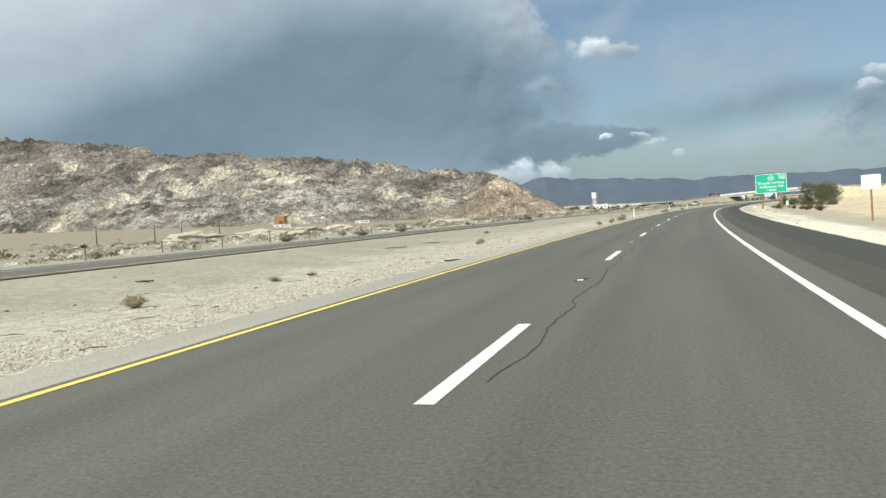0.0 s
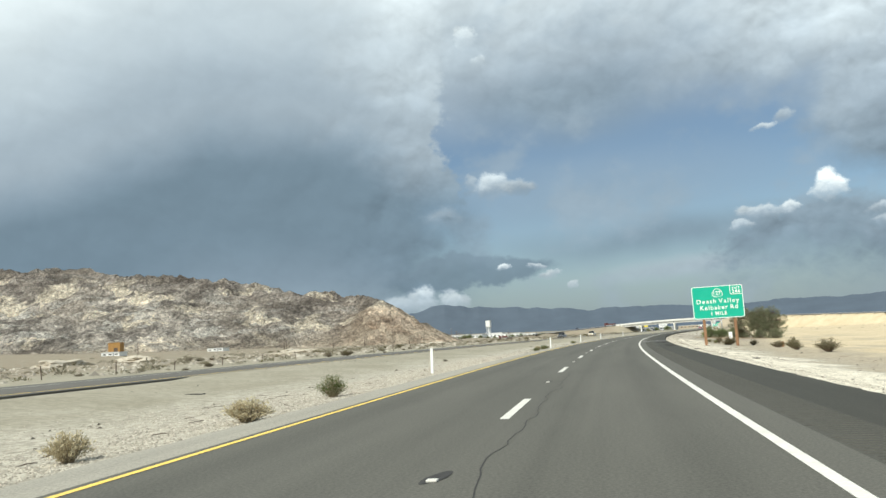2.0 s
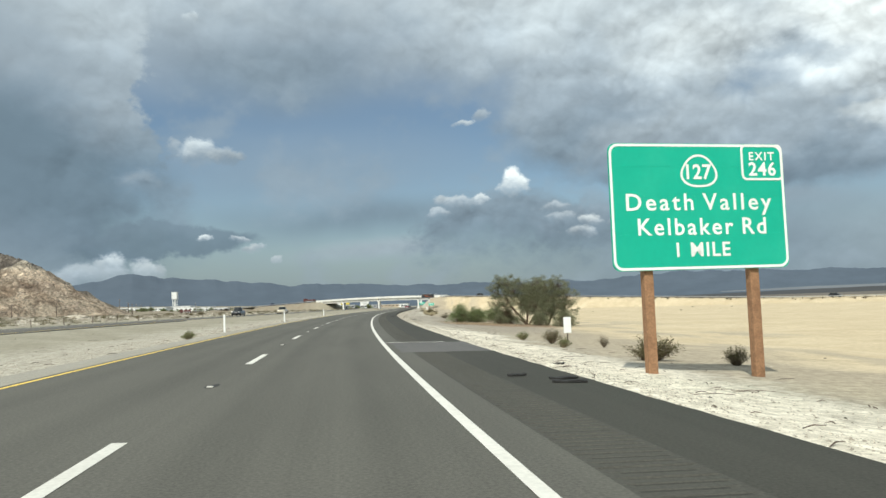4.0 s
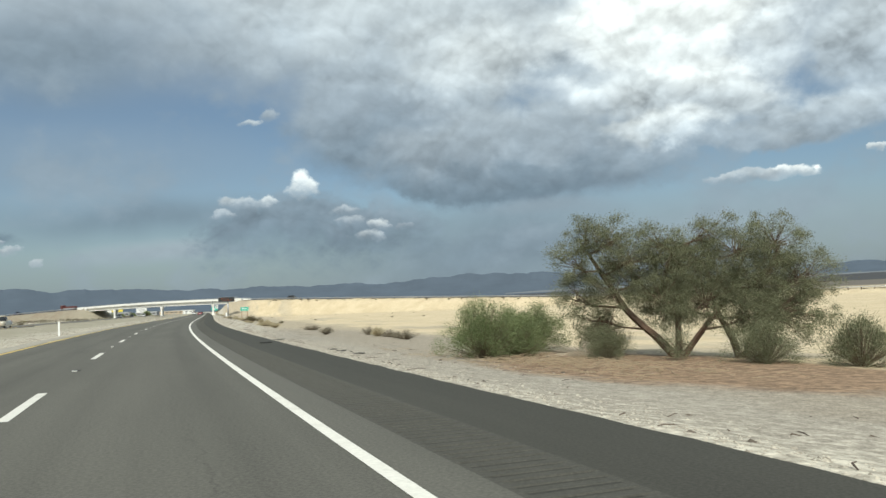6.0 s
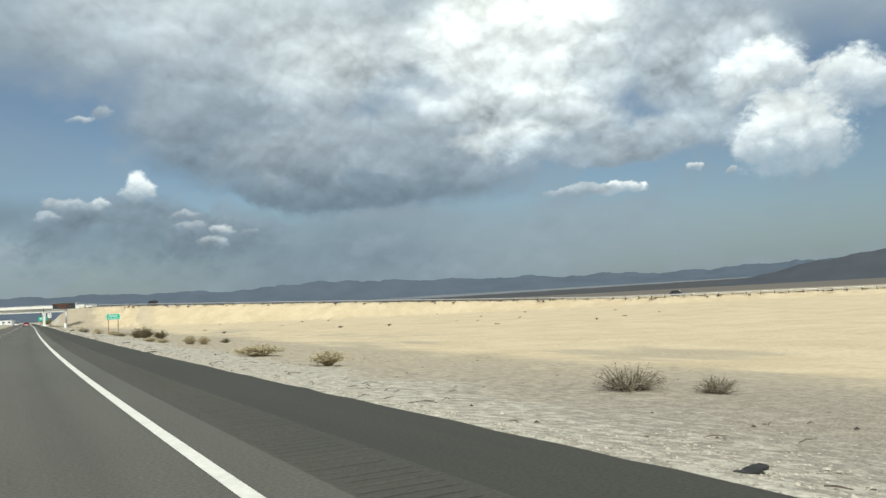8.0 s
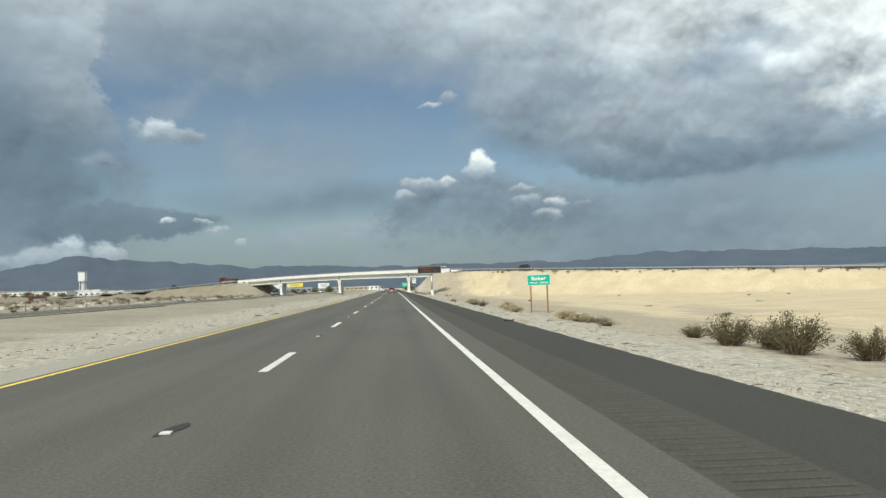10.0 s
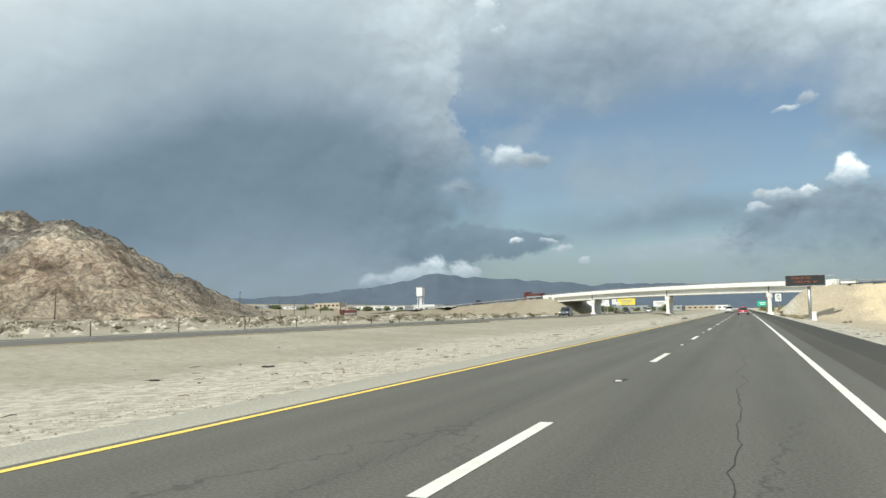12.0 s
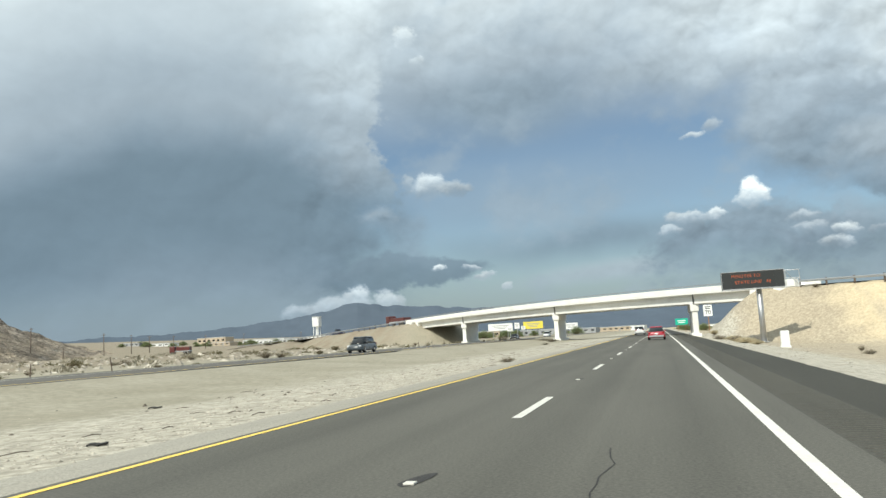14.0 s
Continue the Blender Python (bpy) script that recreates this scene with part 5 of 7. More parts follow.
# ---- guard rails along the banks ----
def guard_rail(k0, k1, q, label):
    t = thing("guard_rail", label, "guard rail")
    ks = np.arange(k0, k1, 3.8)
    pts = [along(k, q, 0) for k in ks]
    zs = [max(float(bank(np.array([p.x]), np.array([p.y]))[0]), -2.2) for p in pts]
    prof = ((0.0, 0.42), (0.05, 0.48), (0.0, 0.56), (0.05, 0.64), (0.0, 0.72), (0.02, 0.72), (0.07, 0.64), (0.02, 0.56), (0.07, 0.48), (0.02, 0.42))
    n = len(prof)
    verts = [(p.x - BR_N[0] * o, p.y - BR_N[1] * o, z + h) for p, z in zip(pts, zs) for o, h in prof]
    faces = [(r * n + j, r * n + (j + 1) % n, (r + 1) * n + (j + 1) % n, (r + 1) * n + j) for r in range(len(ks) - 1) for j in range(n)]
    part("rail", mesh_of("rail", verts, faces, STEEL, True), None, t, "galvanised steel rail")
    post = box((0.2, 0.2, 1.15), (0, 0, 0.25), 0.01)
    me = bpy.data.meshes.new("rail_post")
    post.to_mesh(me)
    post.free()
    me.materials.append(POLE_WOOD)
    for p, z in zip(pts, zs):
        ob = part("rail_post", me, None, t)
        ob.location = (p.x + BR_N[0] * 0.14, p.y + BR_N[1] * 0.14, z)
    return t


guard_rail(7.0, 300.0, -5.4, "long galvanised guard rail on wooden posts atop the sandy bank")
guard_rail(-BR_LEN - 170.0, -BR_LEN - 6.0, -5.4, "galvanised guard rail on wooden posts leading to the bridge")
for k, c in ((4.6, 1), (-BR_LEN - 4.6, -1)):
    p = along(k, -5.0, 0)
    t = thing("end_block", "white concrete end block of the bridge parapet", "barrier", pose(p.x, p.y, deck_z(0) - 0.45, 0, 0, math.degrees(math.atan2(BR_U[1], BR_U[0]))))
    part("block", box((3.4, 0.9, 2.1), (0, 0, 0.1), 0.04), CONCRETE, t)


# ---- utility poles along the foot of the hill ----
def utility_pole(x, y, h, arm=True):
    z = ground_z(x, y)
    t = thing("utility_pole", "dark wooden utility pole with a short crossarm", "utility pole", pose(x, y, z, random.uniform(-1, 1), random.uniform(-1, 1), random.uniform(-20, 20)), "utility poles")
    part("mast", rod((0, 0, -0.4), (0, 0, h), 0.20, 0.13, 8), POLE_WOOD, t, "", True)
    if arm:
        part("crossarm", box((1.9, 0.12, 0.14), (0, 0.1, h - 0.6), 0.01), POLE_WOOD, t)
        for x0 in (-0.8, -0.3, 0.3, 0.8):
            part("insulator", rod((x0, 0.1, h - 0.53), (x0, 0.1, h - 0.3), 0.05, 0.04, 6), GREY_PAINT, t)
    return t


for x, y, h in ((-216, 165, 6.0), (-213, 186, 6.0), (-216, 201, 6.5), (-218, 222, 7.0), (-217, 290, 6.5), (-216, 387, 7.4), (-205, 372, 5.0), (-226, 454, 8.0), (-222, 486, 6.0), (-227, 520, 7.0),
                (-228, 569, 10.0), (-236, 612, 8.0), (-232, 668, 11.0), (-226, 676, 4.0), (-246, 720, 9.0), (-258, 752, 8.5), (-262, 770, 8.0), (-270, 800, 8.0), (-284, 850, 8.0), (-300, 920, 9.0), (-250, 905, 9.0)):
    utility_pole(x, y, h)
for s in np.arange(20, 640, 9.0):
    p, a = spot(s, -41.0 - 3 * math.sin(s * 0.013))
    if abs(s - 560) > 40:
        t = thing("fence_post", "short weathered fence post in the scrub", "fence post", pose(*p, random.uniform(-6, 6), random.uniform(-6, 6), 0), "fence posts")
        part("stake", rod((0, 0, -0.2), (0, 0, random.uniform(0.9, 1.3)), 0.05, 0.045, 6), POLE_WOOD, t)

# ---- plants ----
TWIG = worn("twig_bark", (0.16, 0.12, 0.085), 0.25, 3.0, 0.9)
TWIG_PALE = worn("dry_twig", (0.34, 0.27, 0.18), 0.2, 3.0, 0.9)
BARK = worn("tamarisk_bark", (0.13, 0.085, 0.06), 0.3, 1.5, 0.95, 0.0, (0.20, 0.12, 0.08), 0.5, 0.6)
LEAF_GREEN = leafy("leaf_green", (0.075, 0.10, 0.035), (0.17, 0.19, 0.075))
LEAF_DARK = leafy("leaf_creosote", (0.075, 0.072, 0.035), (0.19, 0.165, 0.085))
LEAF_STRAW = leafy("leaf_straw", (0.42, 0.36, 0.235), (0.60, 0.53, 0.37))
LEAF_GREY = leafy("leaf_grey", (0.20, 0.18, 0.13), (0.34, 0.31, 0.23))
LEAF_TAMARISK = leafy("leaf_tamarisk", (0.115, 0.125, 0.07), (0.27, 0.28, 0.175))
LEAF_LUSH = leafy("leaf_lush", (0.125, 0.16, 0.07), (0.26, 0.305, 0.15))


def sprig(verts, faces, at, way, length, width, rng):
    """One slim leaf or spray: a bent diamond of two triangles."""
    way = way.normalized()
    side = way.cross(Vector((rng.uniform(-1, 1), rng.uniform(-1, 1), rng.uniform(-1, 1))))
    if side.length < 1e-4:
        side = Vector((1, 0, 0))
    side = side.normalized() * width / 2
    b = len(verts)
    mid = at + way * length * 0.5
    verts += [tuple(at), tuple(mid + side), tuple(at + way * length), tuple(mid - side)]
    faces.append((b, b + 1, b + 2, b + 3))


def stick(verts, faces, a, b, r0, r1):
    way = (b - a)
    if way.length < 1e-5:
        return
    x = way.orthogonal().normalized()
    y = way.normalized().cross(x)
    n = len(verts)
    for c, r in ((a, r0), (b, r1)):
        for k in range(4):
            ang = math.pi * k / 2
            verts.append(tuple(c + (x * math.cos(ang) + y * math.sin(ang)) * r))
    for k in range(4):
        j = (k + 1) % 4
        faces.append((n + k, n + j, n + 4 + j, n + 4 + k))


def shrub(name, label, seed, stems, leaves, leaf_size, leaf_mat, twig_mat, droop=0.0, upright=0.5, ragged=0.35, slim=0.32):
    """A shrub about 1 m across and 1 m high, to be scaled when copied: stems from one root, leaf sprays along them."""
    rng = random.Random(seed)
    t = thing(name, label, "shrub", None, "")
    tv, tf, lv, lf = [], [], [], []
    for k in range(stems):
        ang, lean = rng.uniform(0, 2 * math.pi), rng.uniform(0.1, 1.0) ** 0.7
        tip = Vector((math.cos(ang) * 0.5 * lean, math.sin(ang) * 0.5 * lean, (1.0 - 0.55 * lean ** 2) * rng.uniform(1 - ragged, 1.0)))
        root = Vector((math.cos(ang) * 0.06, math.sin(ang) * 0.06, -0.03))
        kink = root.lerp(tip, 0.5) + Vector((rng.uniform(-.05, .05), rng.uniform(-.05, .05), 0.08 * upright))
        stick(tv, tf, root, kink, 0.013, 0.009)
        stick(tv, tf, kink, tip, 0.009, 0.004)
        for j in range(leaves):
            f = rng.uniform(0.25, 1.08)
            at = root.lerp(kink, f * 2) if f < 0.5 else kink.lerp(tip, f * 2 - 1)
            at = at + Vector((rng.gauss(0, 0.05), rng.gauss(0, 0.05), rng.gauss(0, 0.045)))
            way = (tip - root).normalized() * upright + Vector((rng.gauss(0, 0.6), rng.gauss(0, 0.6), rng.gauss(0.2 - droop, 0.5)))
            if at.z > 0.01:
                sprig(lv, lf, at, way, leaf_size * rng.uniform(0.6, 1.4), leaf_size * rng.uniform(0.7, 1.3) * slim, rng)
    part("stem", mesh_of("stem", tv, tf, twig_mat), None, t)
    part("foliage", mesh_of("foliage", lv, lf, leaf_mat), None, t)
    return t


def soft_bush(name, label, seed, clumps, leaf_size, leaf_mat, twig_mat):
    """A dense feathery bush about 1 m across and high: many small sprays gathered in clumps over a dome."""
    rng = random.Random(seed)
    t = thing(name, label, "shrub", None, "")
    tv, tf, lv, lf = [], [], [], []
    for k in range(clumps):
        ang, up = rng.uniform(0, 2 * math.pi), rng.random() ** 0.8
        lobe = 0.95 + 0.62 * noise.noise(Vector((math.cos(ang) * 1.3 + seed, math.sin(ang) * 1.3, up * 2.2)))
        out = math.sqrt(max(0.0, 1 - up ** 1.7)) * 0.50 * lobe * rng.uniform(0.5, 1.1)
        tip = Vector((math.cos(ang) * out, math.sin(ang) * out, 0.05 + up * 0.80 * lobe * rng.uniform(0.75, 1.12)))
        stick(tv, tf, Vector((0, 0, -0.03)), tip, 0.008, 0.002)
        lean = (tip - Vector((0, 0, 0.1))).normalized()
        fan = rng.uniform(0.035, 0.075)
        for j in range(int(rng.uniform(140, 240))):
            o = Vector((rng.gauss(0, fan), rng.gauss(0, fan), rng.gauss(0, fan * 1.2)))
            w = lean * 0.5 + o * 7 + Vector((rng.gauss(0, 0.4), rng.gauss(0, 0.4), rng.gauss(0.35, 0.4)))
            if (tip + o).z > 0:
                sprig(lv, lf, tip + o, w, leaf_size * rng.uniform(0.6, 1.4), leaf_size * rng.uniform(0.20, 0.36), rng)
    part("stem", mesh_of("stem", tv, tf, twig_mat), None, t)
    part("foliage", mesh_of("foliage", lv, lf, leaf_mat), None, t)
    return t


CREOSOTE = [shrub("creosote_bush", "dark olive creosote bush on pale sand", 11 + k, 60, 52, 0.052, LEAF_DARK, TWIG, 0.0, 0.9, 0.35) for k in range(3)]
STRAW = [shrub("dry_grass_tuft", "straw-coloured dry grass tuft on gravel", 31 + k, 80, 22, 0.11, LEAF_STRAW, TWIG_PALE, 0.0, 1.4, 0.35) for k in range(3)]
GREY = [shrub("dry_scrub", "low grey-brown dry scrub on the verge", 51 + k, 60, 34, 0.055, LEAF_GREY, TWIG, 0.2, 0.4, 0.5) for k in range(3)]
GREENISH = [shrub("saltbush", "yellow-green saltbush beside the shoulder", 71 + k, 60, 44, 0.06, LEAF_GREEN, TWIG_PALE, 0.0, 0.8, 0.3) for k in range(2)]
LUSH = [soft_bush("tamarisk_shrub", "dense feathery green tamarisk shrub on bare soil", 91 + k, 250, 0.021, LEAF_LUSH, TWIG) for k in range(2)]
FEATHER = [soft_bush("tamarisk_thicket", "grey-green feathery growth under the tamarisk", 95 + k, 170, 0.023, LEAF_TAMARISK, TWIG) for k in range(2)]
used = set()


def plant(kinds, s, d, width, height, turn_=None):
    proto = random.choice(kinds)
    p, a = spot(s, d, -0.02)
    m = Matrix.Translation(p) @ Matrix.Rotation(random.uniform(0, 6.28), 4, "Z")
    if proto.name not in used:
        used.add(proto.name)
        ob = proto
        ob.matrix_world = m
    else:
        ob = copy_thing(proto, m)
    ob.scale = (width, width * random.uniform(0.85, 1.15), height)
    return ob


# along the right verge
for s, d, w, h in ((147.0, 16.8, 1.4, 0.8), (145.1, 17.8, 1.5, 1.1), (138.7, 17.0, 1.3, 0.9), (134.3, 18.6, 2.2, 1.2), (159.6, 13.5, 1.9, 1.0), (159.4, 13.2, 1.1, 0.7), (158.0, 15.9, 1.1, 0.75),
                   (173.9, 13.4, 1.2, 0.85), (353.1, 13.2, 2.0, 1.1), (349.7, 13.6, 2.2, 1.3), (351.4, 13.9, 1.4, 1.0), (348.4, 15.0, 1.6, 0.95), (357.3, 13.7, 1.3, 0.6), (329.0, 17.4, 0.9, 0.5)):
    plant(CREOSOTE, s, d, w, h)
for s, d, w, h in ((261.2, 17.8, 1.7, 0.85), (259.6, 18.3, 0.8, 0.75), (255.3, 18.0, 1.5, 0.7), (253.5, 18.1, 1.4, 0.6), (250.9, 18.1, 2.0, 0.85), (264.4, 14.8, 1.9, 0.65), (277.5, 15.5, 2.2, 0.75), (276.0, 17.0, 1.2, 0.5),
                   (171.0, 15.4, 0.8, 0.7), (370.3, 13.4, 1.8, 0.5), (366.8, 13.0, 1.2, 0.45), (404.7, 11.0, 1.8, 0.75), (409.6, 10.8, 1.5, 0.6), (404.3, 12.9, 1.1, 0.35), (526.7, 17.1, 0.7, 0.5), (516.6, 15.3, 1.1, 0.4), (567.0, 9.6, 2.4, 0.7), (560.0, 10.8, 2.2, 0.7)):
    plant(GREY, s, d, w, h)
for s, d, w, h in ((256.2, 17.4, 1.3, 0.8), (334.2, 12.1, 1.5, 0.45), (301.6, 12.8, 2.6, 0.6), (292.6, 13.3, 1.7, 0.6), (374.1, 12.6, 1.4, 0.72), (392.6, 12.1, 1.8, 0.6), (394.4, 12.0, 1.3, 0.8), (413.7, 11.0, 1.7, 0.7), (325.6, 13.9, 1.1, 0.75), (324.8, 14.8, 1.2, 0.7), (330.3, 12.5, 1.3, 0.4), (427.7, 9.9, 1.3, 0.35), (387.8, 11.7, 1.3, 0.5), (371.6, 12.8, 1.5, 0.55), (572.0, 9.3, 2.0, 0.6), (584.0, 10.2, 2.0, 0.6), (546.0, 10.6, 1.6, 0.5), (549.5, 11.4, 1.8, 0.6), (553.0, 10.9, 1.7, 0.55), (541.0, 11.2, 1.5, 0.45), (558.0, 11.6, 1.9, 0.6), (563.5, 11.0, 2.2, 0.65)):
    plant(STRAW, s, d, w, h)
for s, d, w, h in ((176.9, 12.4, 0.95, 0.5), (168.5, 12.6, 0.8, 0.5)):
    plant(GREENISH, s, d, w, h)
# tufts along the median's edge
for s, d, w, h in ((14.7, -10.3, 0.62, 0.36), (42.8, -9.6, 0.55, 0.34), (41.8, -9.5, 0.3, 0.22), (65.1, -5.6, 0.6, 0.36), (69.9, -5.2, 0.55, 0.34), (79.7, -5.3, 0.95, 0.48), (80.3, -5.7, 0.45, 0.45), (75.1, -5.7, 0.65, 0.46), (138.1, -5.7, 0.55, 0.48), (62.0, -14.6, 0.75, 0.27)):
    plant(STRAW, s, d, w, h)
for s, d, w, h in ((86.1, -5.9, 0.95, 0.68), (140.5, -5.4, 1.0, 0.46), (137.4, -5.0, 0.8, 0.4), (134.2, -5.3, 1.0, 0.32), (172.4, -5.7, 0.6, 0.42), (170.3, -5.3, 0.75, 0.38)):
    plant(GREENISH, s, d, w, h)
for s, d, w, h in ((20.7, -10.1, 0.5, 0.22), (22.7, -9.9, 0.45, 0.2), (125.7, -11.7, 0.5, 0.22), (373.8, -4.8, 0.5, 0.12), (373.0, -5.6, 0.55, 0.14), (375.8, -4.95, 0.45, 0.11), (389.2, -5.2, 0.34, 0.12), (384.9, -5.0, 0.34, 0.11), (498.6, -5.2, 1.0, 0.3), (568.5, -13.6, 1.3, 0.4), (600.0, -17.0, 3.0, 0.6), (606.0, -19.0, 3.0, 0.6)):
    plant(GREY, s, d, w, h)
for s, d, w, h in ((227.4, 14.4, 3.1, 2.4), (228.6, 16.4, 2.5, 2.0), (233.5, 19.6, 3.6, 2.3), (230.6, 17.2, 2.2, 1.8)):
    plant(LUSH, s, d, w, h)
# scrub beyond the other carriageway
for k in range(240):
    s = random.uniform(20, 700)
    d = -38.0 - random.random() ** 1.6 * 175
    p, _ = spot(s, d)
    if float(bank(np.array([p.x]), np.array([p.y]))[0]) < p.z - 0.3:
        kind = random.choice((GREY, GREY, GREY, CREOSOTE))
        w = random.uniform(0.5, 1.2) + random.random() ** 3 * 1.6
        plant(kind, s, d, w, w * random.uniform(0.35, 0.6))
for k in range(46):
    s, d = random.uniform(330, 560), random.uniform(24, 120)
    p, _ = spot(s, d)
    if float(bank(np.array([p.x]), np.array([p.y]))[0]) < p.z - 0.2 and random.random() < 0.5:
        plant(GREY, s, d, random.uniform(0.5, 1.6), random.uniform(0.2, 0.4))
for k in range(40):
    q = along(random.uniform(8, 260), random.uniform(-6.8, -6.2), 0)
    z = ground_z(q.x, q.y)
    ob = copy_thing(random.choice(GREY), Matrix.Translation((q.x, q.y, z - 0.02)))
    w = random.uniform(0.6, 1.6)
    ob.scale = (w, w, w * 0.4)



def scrub_field(name, label, count, seed, leaf_mat):
    """Low scrub too thick to count: small domes of sprays over the plain below the hill."""
    rng = random.Random(seed)
    lv, lf = [], []
    for k in range(count):
        q, _ = spot(rng.uniform(15, 690), -40.0 - abs(rng.gauss(0, 80)))
        if float(bank(np.array([q.x]), np.array([q.y]))[0]) > q.z - 0.3:
            continue
        r = rng.uniform(0.25, 0.8) + rng.random() ** 4
        for j in range(70):
            o = Vector((rng.gauss(0, 0.5), rng.gauss(0, 0.5), 0)) * r
            o.z = max(0.0, 0.55 * r * (1 - o.length / (1.6 * r))) * rng.uniform(0.3, 1.1)
            sprig(lv, lf, q + o, o + Vector((rng.gauss(0, 0.3), rng.gauss(0, 0.3), 0.4)), r * rng.uniform(0.2, 0.4), r * rng.uniform(0.08, 0.16), rng)
    tagged(new(name, mesh_of(name, lv, lf, leaf_mat)), label, "scrub", kind="stuff")


scrub_field("plain_scrub", "low grey-brown scrub scattered over the plain", 700, 61, LEAF_GREY)
scrub_field("plain_scrub", "low olive scrub scattered over the plain", 300, 62, LEAF_DARK)

# ---- tamarisk tree ----
def tamarisk(name, label, seed, trunks, lobes, m):
    """A tree from the paths of its trunks and the round lobes of its crown (x, y, z, radius)."""
    rng = random.Random(seed)
    t = thing(name, label, "tree", m)
    wv, wf, lv, lf = [], [], [], []
    knots = []
    for path, r0 in trunks:
        path = [Vector(q) for q in path]
        for k in range(len(path) - 1):
            for j in range(4):
                a, b = path[k].lerp(path[k + 1], j / 4), path[k].lerp(path[k + 1], (j + 1) / 4)
                f = (k + j / 4) / (len(path) - 1)
                sway = Vector((math.sin(f * 9 + r0 * 70), math.cos(f * 8 + r0 * 50), 0)) * 0.08
                sway_b = Vector((math.sin((f + 0.25 / (len(path) - 1)) * 9 + r0 * 70), math.cos((f + 0.25 / (len(path) - 1)) * 8 + r0 * 50), 0)) * 0.08
                stick(wv, wf, a + sway, b + sway_b, r0 * (1 - 0.62 * f), r0 * (1 - 0.62 * (f + 0.25 / (len(path) - 1))))
                knots.append((b + sway_b, r0 * (1 - 0.6 * f)))
    for x, y, z, r in lobes:
        c = Vector((x, y, z))
        at, thick = min(knots, key=lambda q: (q[0] - c).length + (3.0 if q[0].z > z - 0.2 else 0.0))
        bend = at.lerp(c, 0.55) + Vector((rng.gauss(0, 0.15), rng.gauss(0, 0.15), -0.15))
        stick(wv, wf, at, bend, min(thick, 0.075), 0.05)
        stick(wv, wf, bend, c, 0.05, 0.03)
        for _ in range(int(34 * r * r)):
            way = Vector((rng.gauss(0, 1), rng.gauss(0, 1), rng.gauss(0.1, 0.85))).normalized()
            end = c + way * r * rng.uniform(0.45, 1.08)
            twist = bend.lerp(c, rng.random())
            mid = twist.lerp(end, 0.5) + Vector((rng.gauss(0, 0.08), rng.gauss(0, 0.08), -0.05))
            stick(wv, wf, twist, mid, 0.018, 0.012)
            stick(wv, wf, mid, end, 0.012, 0.004)
            fan = rng.uniform(0.11, 0.22)
            for _ in range(int(rng.uniform(170, 330))):
                o = Vector((rng.gauss(0, fan), rng.gauss(0, fan), rng.gauss(0, fan * 0.75)))
                w = way * 0.6 + o * 1.5 + Vector((rng.gauss(0, 0.5), rng.gauss(0, 0.5), rng.gauss(-0.15, 0.5)))
                sprig(lv, lf, end + o, w, rng.uniform(0.05, 0.11), rng.uniform(0.012, 0.022), rng)
    part("trunk", mesh_of("trunk", wv, wf, BARK), None, t)
    part("crown", mesh_of("crown", lv, lf, LEAF_TAMARISK), None, t)
    return t


p, a = spot(226.0, 22.0)
tamarisk("tamarisk_tree", "grey-green feathery tamarisk tree with leaning dark trunk", 5,
         ((((0.4, -0.6, -0.2), (-0.1, 0.0, 0.9), (-1.2, 0.7, 2.2), (-2.0, 1.2, 3.6), (-2.3, 1.4, 4.6)), 0.20),
          (((0.5, -0.7, -0.2), (0.5, -0.5, 1.8), (0.4, -0.3, 3.6), (0.6, -0.4, 4.6)), 0.15),
          (((0.6, -0.6, -0.2), (1.6, -1.3, 1.6), (2.6, -2.0, 3.2), (3.0, -2.2, 4.4)), 0.14)),
         ((-3.0, 1.6, 4.1, 1.15), (-2.5, 1.3, 5.3, 1.0), (-1.6, 0.9, 5.1, 1.15), (-0.9, 0.4, 4.3, 1.3), (-3.0, 1.7, 2.7, 1.0), (-1.7, 0.8, 3.0, 1.2), (-2.2, 1.5, 1.7, 1.1),
          (0.1, -0.2, 4.9, 1.0), (0.9, -0.6, 3.9, 1.3), (-0.2, -0.8, 2.6, 1.3), (1.2, -1.6, 2.4, 1.3), (1.8, -1.4, 5.3, 0.85), (2.5, -2.0, 4.4, 1.3), (3.2, -2.6, 3.1, 1.4), (2.4, -2.8, 1.7, 1.2), (3.8, -3.2, 1.9, 1.2),
          (0.4, 2.2, 3.6, 1.4), (2.2, 1.4, 4.0, 1.5), (1.2, 1.6, 2.2, 1.3), (-0.6, -2.3, 0.7, 0.7)), pose(*p))
p, a = spot(224.2, 24.6)
tamarisk("tamarisk_tree", "broad grey-green tamarisk tree with several stems", 8,
         ((((0.0, 0.0, -0.2), (-0.5, 0.3, 1.8), (-1.0, 0.8, 4.2)), 0.17), (((0.1, 0.0, -0.2), (0.6, -0.6, 2.0), (1.4, -1.0, 4.6)), 0.16)),
         ((-1.2, 0.9, 4.4, 1.3), (-0.4, 0.2, 3.2, 1.4), (1.4, -1.0, 4.8, 1.3), (0.9, -0.6, 3.4, 1.5), (2.4, -1.6, 3.4, 1.3), (2.2, -1.4, 1.9, 1.3), (-1.8, 1.4, 2.4, 1.3), (0.2, -1.2, 1.7, 1.2)), pose(*p))
for s, d, w, h in ((225.5, 19.0, 2.0, 1.5), (228.5, 20.6, 2.6, 2.0), (221.0, 23.0, 2.6, 1.8), (219.0, 25.5, 3.0, 2.0)):
    ob = plant(FEATHER, s, d, w, h)

